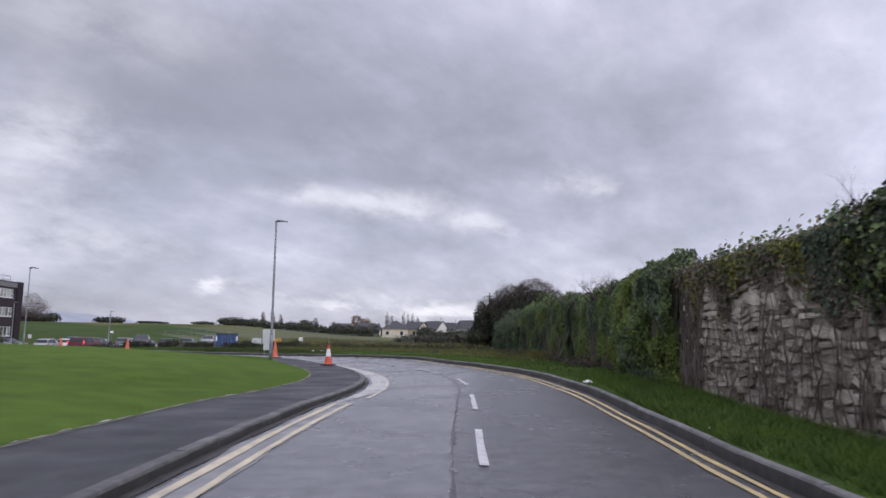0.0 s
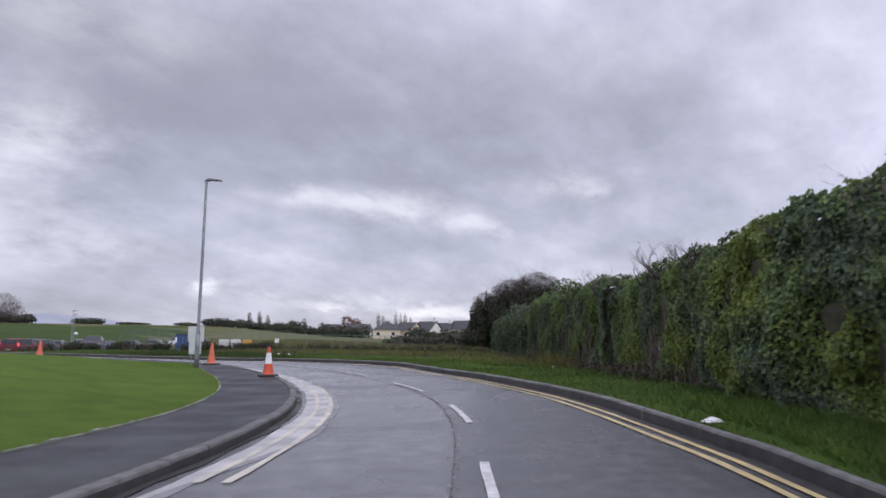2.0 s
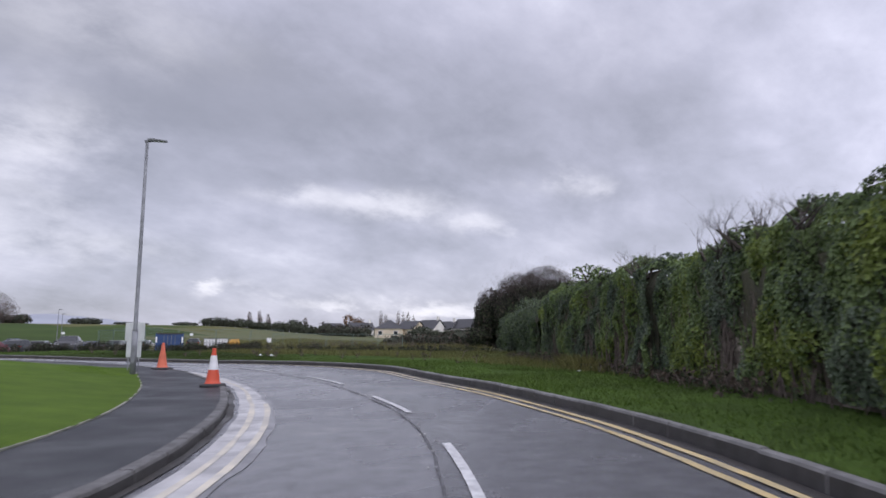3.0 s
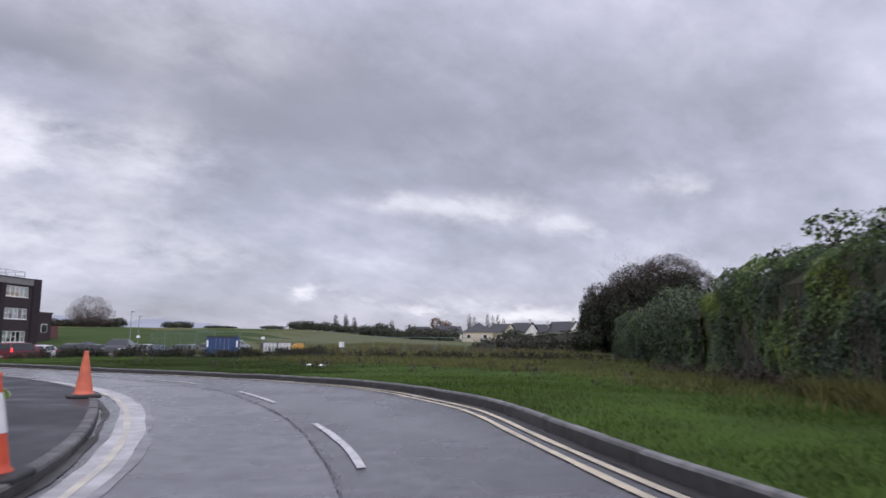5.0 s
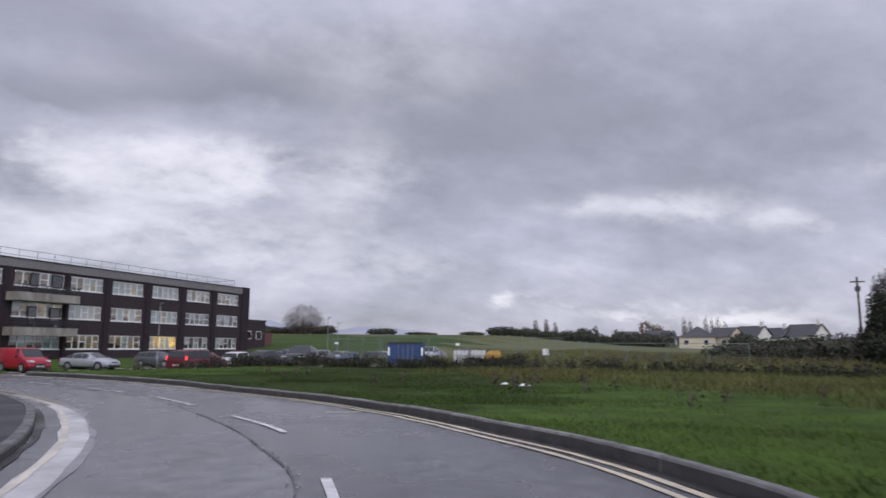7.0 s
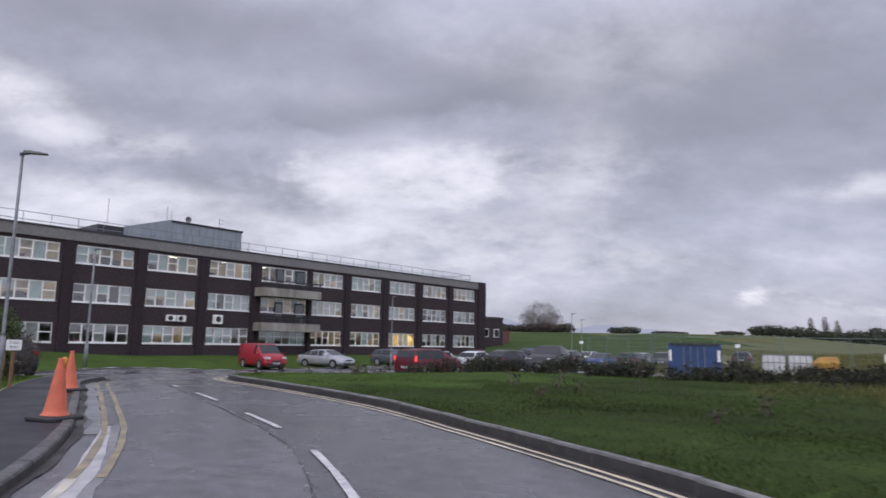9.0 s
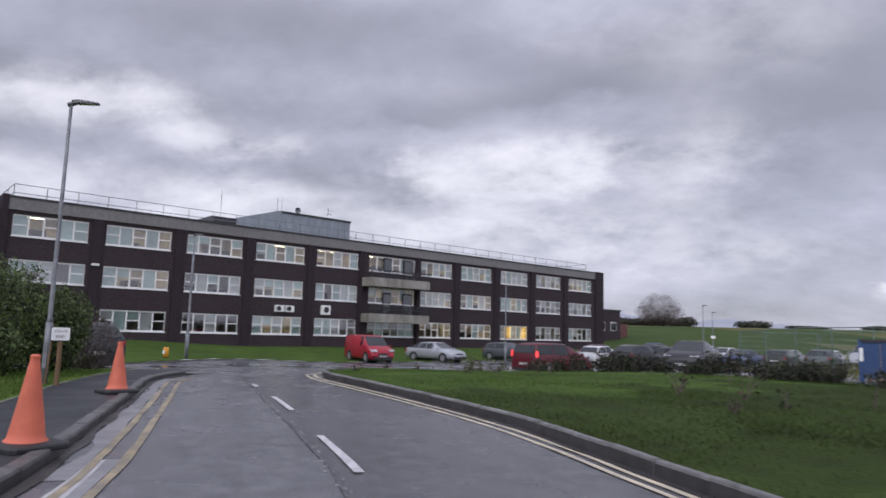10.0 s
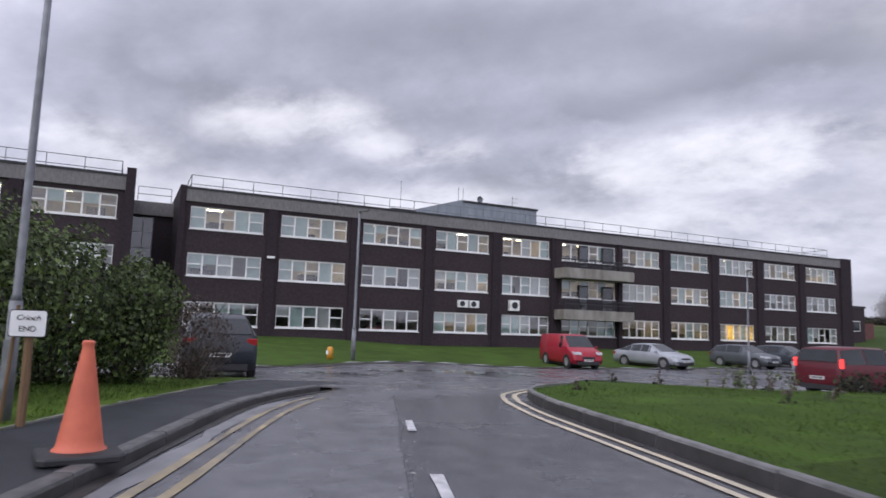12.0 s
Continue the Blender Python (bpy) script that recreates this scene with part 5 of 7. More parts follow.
# ---------------------------------------------------------------- kerbs
def kerb_run(name, line, side, label, raised=0.125, width=0.16, top=None):
    """Kerbstones laid end to end along a line; side +1 lays them to its left."""
    e = thing(name, label, "kerb", kind="structure")
    t = np.gradient(line, axis=0)
    t /= np.linalg.norm(t, axis=1)[:, None]
    nr = np.stack([-t[:, 1], t[:, 0]], 1) * side
    i = 0
    prof = [(0.0, -0.12), (0.012, raised - 0.035), (0.024, raised - 0.008), (0.045, raised), (width, raised), (width, -0.12)]
    k = random.Random(len(line))
    while i + 2 < len(line):
        B = Build()
        dz, tilt = k.uniform(-0.006, 0.006), k.uniform(-0.006, 0.006)
        rings = []
        for j in (0, 1, 2):
            p = line[i + j] + t[i + j] * (0.006 if j == 0 else (-0.006 if j == 2 else 0))
            z0 = float(base_z(*p))
            rings.append([(p[0] + nr[i + j, 0] * (d + tilt), p[1] + nr[i + j, 1] * (d + tilt), z0 + h + (dz if h > 0 else 0)) for d, h in prof])
        B.rings(rings)
        # the road-side face is darker than the top
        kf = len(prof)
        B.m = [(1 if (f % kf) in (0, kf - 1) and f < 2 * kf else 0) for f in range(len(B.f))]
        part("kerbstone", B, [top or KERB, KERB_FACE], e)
        i += 2
    return e


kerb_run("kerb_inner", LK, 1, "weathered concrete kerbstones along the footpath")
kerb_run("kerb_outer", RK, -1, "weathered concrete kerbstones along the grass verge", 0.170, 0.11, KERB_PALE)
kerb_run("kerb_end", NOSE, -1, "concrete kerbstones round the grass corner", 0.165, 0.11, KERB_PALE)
EDGE = mat("pale_edging", (0.30, 0.29, 0.25), (0.13, 0.14, 0.10), scale=2, rough=0.8)
e_ = Build()
fo, fi_ = offset(FI, 0.04), offset(FI, 0.0)
sec = []
for a, b in zip(fi_, fo):
    z0 = float(base_z(*a))
    sec.append([(a[0], a[1], z0 + 0.0), (a[0], a[1], z0 + 0.126), (b[0], b[1], z0 + 0.126), (b[0], b[1], z0 + 0.0)])
e_.rings(sec)
single("path_edging", e_, EDGE, "thin pale concrete edging between footpath and lawn", "edging", kind="structure")

# ---------------------------------------------------------------- cones
CONE_RED = mat("red_orange_cone", (0.62, 0.085, 0.035), (0.50, 0.065, 0.03), scale=6, rough=0.5, big=0.12, bigscale=3)
CONE_FADED = mat("faded_orange_cone", (0.66, 0.16, 0.085), (0.55, 0.125, 0.07), scale=5, rough=0.55, big=0.15, bigscale=3)
SLEEVE = mat("white_sleeve", (0.72, 0.72, 0.74), (0.60, 0.60, 0.62), scale=8, rough=0.4)
RUBBER = mat("black_rubber", (0.028, 0.028, 0.03), (0.018, 0.018, 0.02), scale=8, rough=0.6, bump=0.003, bscale=60)


def cone(x, y, colour, sleeve, label, turn=0, lean=0.0):
    e = thing("traffic_cone", label, "traffic cone", at=pose(x, y, float(base_z(x, y)) + 0.107, 0, lean, turn), group="traffic cones along the footpath")
    B = Build()
    a, c = 0.30, 0.05
    oct_ = [(a, -a + c), (a, a - c), (a - c, a), (-a + c, a), (-a, a - c), (-a, -a + c), (-a + c, -a), (a - c, -a)]
    B.rings([[(px * k, py * k, z) for px, py in oct_] for k, z in ((0.96, 0.0), (1.0, 0.012), (1.0, 0.045), (0.95, 0.062), (0.66, 0.074))])
    part("base", B, RUBBER, e, "black rubber base")
    prof = [(0.200, 0.072), (0.196, 0.082), (0.172, 0.10), (0.160, 0.16), (0.040, 0.88), (0.038, 0.905), (0.027, 0.91), (0.025, 0.85)]
    B = Build()
    B.rings([[(r * math.cos(j * 0.2618), r * math.sin(j * 0.2618), z) for j in range(24)] for r, z in prof], caps=False)
    part("cone", B, colour, e, smooth=True)
    if sleeve:
        B = Build()
        r_at = lambda z: 0.160 + (0.040 - 0.160) * (z - 0.16) / 0.72 + 0.004
        B.rings([[(r_at(z) * math.cos(j * 0.2618), r_at(z) * math.sin(j * 0.2618), z) for j in range(24)] for z in (0.40, 0.56, 0.74)], caps=False)
        part("sleeve", B, SLEEVE, e, "white reflective sleeve", smooth=True)
    B = Build()
    B.rings([[(r * math.cos(j * 0.5236), r * math.sin(j * 0.5236), z) for j in range(12)] for r, z in ((0.046, 0.875), (0.048, 0.90), (0.036, 0.915))])
    part("tip", B, colour, e)
    return e


cone(-5.15, 30.45, CONE_RED, True, "red traffic cone with a white sleeve on the footpath", 20)
cone(-9.32, 37.55, CONE_FADED, False, "plain orange traffic cone on the footpath", 40)
cone(-21.45, 45.91, CONE_FADED, False, "faded orange traffic cone beside the kerb", 25, 1.5)
cone(-27.05, 47.82, CONE_FADED, False, "faded orange traffic cone at the footpath edge", 12, -1.0)

# ---------------------------------------------------------------- lamp posts and signs
LED = mat("lamp_head", (0.11, 0.115, 0.12), (0.08, 0.085, 0.09), scale=5, rough=0.5)
LENS = mat("lamp_lens", (0.6, 0.6, 0.58), rough=0.2)


def lamp_post(x, y, top, arm_dir, label, arm=0.62, r=0.075, head=LED, base=None):
    z0 = ground_z(x, y) - 0.02 if base is None else base
    e = thing("street_lamp", label, "street lamp", at=pose(x, y, z0, 0, 0, arm_dir), group="street lamps")
    H = top - z0
    B = Build()
    B.tube([(0, 0, -0.1), (0, 0, 1.25)], [r * 1.25, r * 1.25], 12)
    part("post_base", B, METAL, e, smooth=True)
    B = Build()
    B.tube([(0, 0, 1.25), (0, 0, 1.32), (0, 0, H * 0.6), (0, 0, H - 0.04)], [r * 1.2, r * 0.85, r * 0.75, r * 0.62], 12)
    part("post", B, METAL, e, "galvanised steel post", smooth=True)
    B = Build()
    B.tube([(-0.06, 0, H - 0.05), (0.05, 0, H - 0.02), (0.16, 0, H + 0.01)], 0.05, 8)
    part("spigot", B, head, e)
    B = Build()
    ring = lambda xx, w, z0_, z1_: [(xx, -w, z0_), (xx, w, z0_), (xx, w * 0.8, z1_), (xx, -w * 0.8, z1_)]
    B.rings([ring(0.02, 0.05, H - 0.03, H + 0.05), ring(0.18, 0.09, H - 0.02, H + 0.05), ring(arm * 0.6, 0.10, H - 0.02, H + 0.028), ring(arm * 0.92, 0.07, H - 0.025, H + 0.005)])
    hd = part("lamp_head", B, head, e, "flat dark lamp head")
    B = Build()
    B.box(0.2, arm * 0.8, -0.06, 0.06, H - 0.032, H - 0.024)
    part("lens", B, LENS, hd)
    B = Build()
    B.box(-0.04, 0.045, -r * 1.27, -r * 1.22, 0.35, 0.85)
    part("door", B, METAL, e)
    return e


lamp_post(-8.56, 33.65, 7.13, 10, "tall grey street lamp on the footpath by a white sign", r=0.07)
lamp_post(-29.12, 46.88, 5.92, 55, "grey street lamp beside a leafy bush", r=0.052)
lamp_post(-48.87, 55.28, 6.05, 20, "grey street lamp on the grass before the office", arm=0.75)
lamp_post(-49.86, 77.9, 4.9, -20, "grey car park lamp before the office", r=0.06, base=-0.75)
lamp_post(-55.2, 111.5, 5.1, 0, "grey lamp post in the far car park", r=0.06)
lamp_post(-60.8, 122.5, 4.85, 0, "grey lamp post in the far car park", r=0.06)

BOARD = mat("white_sign_back", (0.62, 0.63, 0.64), (0.52, 0.53, 0.54), scale=4, rough=0.5, big=0.08)
SIGN_WHITE = mat("sign_white", (0.80, 0.80, 0.80), (0.74, 0.74, 0.74), scale=4, rough=0.4)
BLACK = mat("sign_black", (0.015, 0.015, 0.015), rough=0.5)
TIMBER = mat("brown_timber_post", (0.20, 0.12, 0.06), (0.13, 0.08, 0.045), scale=4, rough=0.8, stretch=(6, 6, 0.6), bump=0.006, bscale=20)

sg_ = thing("temporary_sign", "white double sign board standing beside a lamp post", "sign", at=pose(-8.86, 34.35, 0.1, 0, 0, -12))
B = Build()
B.box(-0.36, 0.30, 0.0, 0.02, 0.98, 1.54)
part("upper_board", bevel_mesh(B.mesh("upper_board", BOARD), 0.006), None, sg_)
B = Build()
B.box(-0.31, 0.20, 0.022, 0.042, 0.50, 1.0)
part("lower_board", bevel_mesh(B.mesh("lower_board", BOARD), 0.006), None, sg_)
for s in (-0.24, 0.12):
    B = Build()
    B.tube([(s, 0.05, -0.02), (s, 0.05, 1.5)], 0.018, 6)
    part("leg", B, METAL, sg_)

end = thing("end_sign", "white rectangular road sign with black lettering on a timber post", "sign", at=pose(-28.84, 47.06, 0.1, 0, 0, 90 - 6))


def rounded_plate(w, h, r, th, n=5):
    B = Build()
    ring = []
    for cx, cz, a0 in ((w / 2 - r, h / 2 - r, 0), (-w / 2 + r, h / 2 - r, 90), (-w / 2 + r, -h / 2 + r, 180), (w / 2 - r, -h / 2 + r, 270)):
        for k in range(n):
            a = radians(a0 + 90 * k / (n - 1))
            ring.append((cx + r * math.cos(a), cz + r * math.sin(a)))
    B.rings([[(x, 0, z) for x, z in ring], [(x, -th, z) for x, z in ring]])
    return B


UPZ = Matrix.Translation((0, 0, 1.02))
part("plate_back", rounded_plate(0.345, 0.275, 0.03, 0.008), BLACK, end, at=UPZ)
part("plate", rounded_plate(0.325, 0.255, 0.026, 0.008), SIGN_WHITE, end, "white plate", at=Matrix.Translation((0, -0.006, 1.02)))


def lettering(text, size, parent, m, slant=0.0):
    cu = bpy.data.curves.new("lettering", "FONT")
    cu.body, cu.size, cu.align_x, cu.align_y, cu.extrude, cu.shear = text, size, "CENTER", "CENTER", 0.0015, slant
    cu.materials.append(BLACK)
    ob = new("lettering", cu)
    dg = bpy.context.evaluated_depsgraph_get()
    me = bpy.data.meshes.new_from_object(ob.evaluated_get(dg))
    bpy.data.objects.remove(ob)
    return part("lettering", me, None, parent, at=m)


lettering("Cr\u00edoch", 0.078, end, pose(0, -0.0165, 1.075, 90, 0, 0), 0.25)
lettering("END", 0.080, end, pose(0, -0.0165, 0.965, 90, 0, 0))
B = Build()
B.tube([(0.0, 0.05, -0.15), (0.01, 0.05, 0.5), (0.0, 0.045, 1.1)], [0.045, 0.044, 0.042], 8)
part("timber_post", B, TIMBER, end, "round brown timber post")
B = Build()
B.tube([(-0.20, 0.10, -0.1), (-0.12, 0.06, 1.2)], [0.02, 0.018], 6)
part("stake", B, TIMBER, end, "thin leaning wooden stake")

# small orange marker bollard on the grass
bo = thing("marker_bollard", "short yellow-orange marker bollard on the grass", "bollard", at=pose(-49.1, 54.35, float(base_z(-49.1, 54.35)) + 0.08, 0, 0, 20))
YEL = mat("yellow_orange_plastic", (0.72, 0.33, 0.04), (0.58, 0.26, 0.03), scale=4, rough=0.5)
B = Build()
B.rings([[(r * math.cos(j * 0.5236), 0.8 * r * math.sin(j * 0.5236), z) for j in range(12)] for r, z in ((0.16, 0.0), (0.16, 0.3), (0.15, 0.44), (0.10, 0.5))])
part("body", B, YEL, bo, smooth=True)
B = Build()
B.box(-0.07, 0.07, -0.15, -0.125, 0.18, 0.36)
part("label_plate", B, SIGN_WHITE, bo)

# white litter on the verge and small leaves of paper
WHITE_PAPER = mat("white_plastic_litter", (0.78, 0.79, 0.80), (0.66, 0.67, 0.68), scale=6, rough=0.4)
B = Build()
B.rings([[(-0.22, -0.10, 0.0), (0.20, -0.14, 0.0), (0.22, 0.10, 0.02), (-0.18, 0.13, 0.0)], [(-0.15, -0.07, 0.05), (0.10, -0.09, 0.09), (0.12, 0.07, 0.10), (-0.12, 0.08, 0.06)], [(-0.02, -0.03, 0.10), (0.05, -0.03, 0.11), (0.05, 0.03, 0.12), (-0.02, 0.03, 0.10)]])
single("litter", B, WHITE_PAPER, "crumpled white plastic litter behind the kerb", "litter", at=pose(3.80, 17.85, float(base_z(3.80, 17.85)) + 0.13, 0, 0, 30) @ Matrix.Diagonal((0.6, 0.75, 0.55, 1)))
for x, y, s in ((4.6, 34.8, 0.3), (4.0, 10.2, 0.25), (-9.8, 54.5, 0.5), (-10.6, 55.0, 0.4)):
    B = Build()
    B.rings([[(-0.3 * s, -0.2 * s, 0), (0.3 * s, -0.2 * s, 0), (0.25 * s, 0.2 * s, 0), (-0.3 * s, 0.2 * s, 0)], [(-0.1 * s, -0.1 * s, 0.14 * s), (0.15 * s, -0.1 * s, 0.1 * s), (0.1 * s, 0.1 * s, 0.12 * s), (-0.1 * s, 0.1 * s, 0.1 * s)]])
    single("litter", B, WHITE_PAPER, "small scrap of white litter in the grass", "litter", at=pose(x, y, ground_z(x, y) + 0.03, 0, 0, 50 * s * 9))

# ---------------------------------------------------------------- cars
CAR_GLASS = mat("car_glass", (0.020, 0.024, 0.027), (0.016, 0.018, 0.02), scale=2, rough=0.04, spec=0.5)
TYRE = mat("tyre", (0.022, 0.022, 0.023), rough=0.75)
RIM = mat("alloy_rim", (0.42, 0.42, 0.43), (0.30, 0.30, 0.31), scale=8, rough=0.35, metal=0.7)
PLASTIC = mat("dark_bumper_plastic", (0.03, 0.03, 0.032), rough=0.6)
TAIL = mat("tail_lamp", (0.35, 0.02, 0.02), rough=0.15)
BRAKE = mat("lit_brake_lamp", (0.6, 0.03, 0.03), rough=0.2, emit=((1.0, 0.06, 0.06), 1.5))
HEADL = mat("head_lamp", (0.62, 0.64, 0.66), rough=0.08, spec=0.8)
PLATE = mat("number_plate_white", (0.72, 0.72, 0.70), rough=0.4)
CHROME = mat("chrome_trim", (0.6, 0.6, 0.62), rough=0.15, metal=1.0)
SHAPES = {
    "saloon": (4.7, 1.82, 1.43, [(-2.35, .62, .68, .84, .78), (-2.27, .90, .96, .94, .84), (-1.85, .97, 1.04, 1, .85), (-0.95, .95, 1.38, 1, .70), (-.2, .94, 1.43, 1, .70), (.35, .92, 1.40, 1, .70), (1.2, .90, .99, 1, .84), (1.95, .80, .86, .97, .84), (2.28, .62, .68, .88, .80), (2.35, .46, .50, .80, .72)], 2, 5),
    "hatch": (4.2, 1.79, 1.48, [(-2.1, .66, .72, .88, .80), (-2.04, .95, 1.02, .95, .82), (-1.70, .98, 1.40, 1, .72), (-.8, .97, 1.48, 1, .72), (.2, .95, 1.46, 1, .72), (1.05, .93, 1.01, 1, .86), (1.75, .85, .90, .97, .84), (2.04, .62, .70, .88, .80), (2.1, .48, .52, .80, .72)], 1, 4),
    "suv": (4.45, 1.85, 1.66, [(-2.22, .72, .78, .90, .82), (-2.17, 1.06, 1.14, .96, .84), (-1.62, 1.10, 1.54, 1, .72), (-.8, 1.09, 1.66, 1, .73), (.1, 1.07, 1.64, 1, .74), (0.95, 1.05, 1.14, 1, .88), (1.8, .98, 1.04, .98, .88), (2.17, .72, .82, .92, .84), (2.22, .52, .56, .84, .76)], 1, 4),
    "mpv": (4.6, 1.84, 1.69, [(-2.3, .70, .76, .90, .84), (-2.26, 1.05, 1.20, .97, .84), (-2.12, 1.08, 1.62, .99, .76), (-1.0, 1.08, 1.69, 1, .76), (.2, 1.06, 1.66, 1, .74), (1.35, 1.02, 1.10, 1, .86), (1.95, .92, .97, .97, .84), (2.25, .68, .74, .9, .80), (2.3, .50, .54, .82, .74)], 1, 4),
    "van": (4.42, 1.80, 1.84, [(-2.21, .80, 1.66, .95, .86), (-2.17, 1.05, 1.80, 1, .88), (-1.0, 1.08, 1.84, 1, .86), (.35, 1.08, 1.83, 1, .83), (.62, 1.07, 1.78, 1, .80), (1.38, 1.06, 1.14, 1, .88), (1.95, .94, .99, .98, .86), (2.17, .70, .76, .92, .82), (2.21, .48, .52, .84, .76)], None, 4),
}


def paint(name, c, metal=0.25):
    return mat(name, c, tuple(v * 0.85 for v in c), scale=2, rough=0.32, metal=metal * 0.5, coat=0.2, spec=0.4, big=0.04)


def car(shape, label, x, y, heading, colour, brake=False, group="cars in the car park", z=None, name="car", size=1.0):
    L, W, H, st, rear, front = SHAPES[shape]
    z = float(base_z(x, y)) if z is None else z
    e = thing(name, label, "van" if shape == "van" else "car", at=pose(x, y, z, 0, 0, heading) @ Matrix.Scale(size, 4), group=group)
    zb, hw = 0.24, W / 2
    rings = []
    for (px, belt, top, ws, wt) in st:
        w, t = hw * ws, hw * wt
        half = [(0.6 * w, zb), (w * 0.93, zb + 0.03), (w, zb + 0.22), (w, belt * 0.72), (w * 0.975, belt), (t, max(belt + 0.02, top - 0.05)), (t * 0.86, top)]
        rings.append([(px, yy, zz) for yy, zz in half] + [(px, -yy, zz) for yy, zz in reversed(half)])
    B = Build()
    B.rings(rings)
    me = B.mesh("body", colour, True)
    body = part("body", me, None, e)

    def pane(name_, quads, push, label_=""):
        G = Build()
        for q in quads:
            c = sum((Vector(p) for p in q), Vector()) / 4
            nrm = (Vector(q[1]) - Vector(q[0])).cross(Vector(q[2]) - Vector(q[0])).normalized()
            if nrm.dot(c - Vector((0, 0, 0.8))) < 0:
                nrm = -nrm
            G.face([tuple(c + (Vector(p) - c) * 0.94 + nrm * push) for p in q])
        part(name_, G, CAR_GLASS, e, label_)

    n = len(rings[0])
    ws_, we_ = (rear if rear is not None else 3), front
    for i in range(ws_, we_ + 1):
        for a, b in ((4, 5), (n - 5, n - 6)):
            pane("side_window", [[rings[i][a], rings[i + 1][a], rings[i + 1][b], rings[i][b]]], 0.012)
    pane("windscreen", [[rings[front][5], rings[front + 1][5], rings[front + 1][n - 6], rings[front][n - 6]]], 0.05)
    if rear is not None:
        pane("rear_window", [[rings[rear][5], rings[rear + 1][5], rings[rear + 1][n - 6], rings[rear][n - 6]]], 0.05)
    rw = 0.33 if shape not in ("suv", "van") else 0.36
    for wx in (-L * 0.295, L * 0.305):
        for sy in (1, -1):
            A = Build()
            A.tube([(wx, sy * (hw - 0.15), rw), (wx, sy * (hw + 0.006), rw)], rw + 0.055, 16)
            part("wheel_arch", A, PLASTIC, e)
            T = Build()
            prof = [(rw * 0.62, hw - 0.17), (rw, hw - 0.15), (rw, hw + 0.0), (rw * 0.93, hw + 0.02), (rw * 0.66, hw + 0.022)]
            T.rings([[(wx + r * math.cos(j * 0.3927), sy * yy, rw + r * math.sin(j * 0.3927)) for j in range(16)] for r, yy in prof], caps=False)
            tyre = part("wheel", T, TYRE, e)
            R = Build()
            R.tube([(wx, sy * (hw - 0.02), rw), (wx, sy * (hw + 0.012), rw)], rw * 0.66, 14)
            part("rim", R, RIM, tyre)
            for k in range(5):
                S = Build()
                a = k * 1.2566
                S.tube([(wx, sy * (hw + 0.016), rw), (wx + 0.62 * rw * math.cos(a), sy * (hw + 0.014), rw + 0.62 * rw * math.sin(a))], 0.022, 4)
                part("spoke", S, RIM, tyre)
    for sy in (1, -1):
        q = Build()
        xr, zt = st[1][0], st[1][1]
        if shape in ("mpv", "van"):
            q.box(xr - 0.035, xr + 0.10, sy * hw * 0.98 - 0.09 * (sy > 0), sy * hw * 0.98 + 0.09 * (sy < 0), zt - 0.08, zt + 0.22)
        else:
            q.box(xr - 0.03, xr + 0.16, sy * hw * 0.95 - 0.26 * (sy > 0), sy * hw * 0.95 + 0.26 * (sy < 0), zt - 0.20, zt - 0.03)
        part("tail_lamp", bevel_mesh(q.mesh("tail_lamp", BRAKE if brake else TAIL), 0.015), None, e, "lit red brake lamp" if brake else "")
        q = Build()
        xf, zf = st[-3][0], st[-3][1]
        q.rings([[(xf - 0.12, sy * hw * 0.97, zf - 0.12), (xf - 0.12, sy * hw * 0.97, zf - 0.0), (xf + 0.20, sy * hw * 0.93, zf - 0.06), (xf + 0.20, sy * hw * 0.93, zf - 0.17)],
                 [(xf + 0.02, sy * hw * 0.55, zf - 0.10), (xf + 0.02, sy * hw * 0.55, zf - 0.0), (xf + 0.33, sy * hw * 0.52, zf - 0.10), (xf + 0.33, sy * hw * 0.52, zf - 0.18)]])
        part("head_lamp", q, HEADL, e)
        q = Build()
        mx = st[front + 1][0] - 0.25
        q.rings([[(mx + a, sy * (hw + 0.03), st[front + 1][1] + b) for a, b in ((0, 0), (0.10, 0.02), (0.10, 0.13), (0, 0.15))], [(mx + a, sy * (hw + 0.20), st[front + 1][1] + b) for a, b in ((0, 0.02), (0.06, 0.03), (0.06, 0.12), (0, 0.13))]])
        part("wing_mirror", q, colour, e)
    for sx, mat_, zc in ((-1, PLATE, 0.62), (1, PLATE, 0.46)):
        q = Build()
        xe = st[0][0] - 0.02 if sx < 0 else st[-1][0] + 0.01
        q.box(xe - 0.012, xe + 0.012, -0.26, 0.26, zc - 0.055, zc + 0.055)
        pl = part("number_plate", q, mat_, e)
        q = Build()
        for k in range(6):
            q.box(xe + sx * 0.013 - 0.001, xe + sx * 0.013 + 0.001, -0.20 + k * 0.07, -0.155 + k * 0.07, zc - 0.03, zc + 0.03)
        part("plate_bars", q, BLACK, pl)
        q = Build()
        q.rings([[(xe - sx * 0.30, -hw * 0.90, 0.24), (xe + sx * 0.006, -hw * 0.70, 0.24), (xe + sx * 0.006, hw * 0.70, 0.24), (xe - sx * 0.30, hw * 0.90, 0.24)], [(xe - sx * 0.30, -hw * 0.93, 0.40), (xe + sx * 0.012, -hw * 0.72, 0.40), (xe + sx * 0.012, hw * 0.72, 0.40), (xe - sx * 0.30, hw * 0.93, 0.40)]])
        part("bumper", q, PLASTIC, e)
    q = Build()
    q.box(st[-2][0] - 0.01, st[-2][0] + 0.045, -hw * 0.42, hw * 0.42, 0.52, 0.66)
    part("grille", q, PLASTIC, e)
    q = Build()
    q.box(-L * 0.40, L * 0.40, -hw * 0.8, hw * 0.8, 0.17, 0.26)
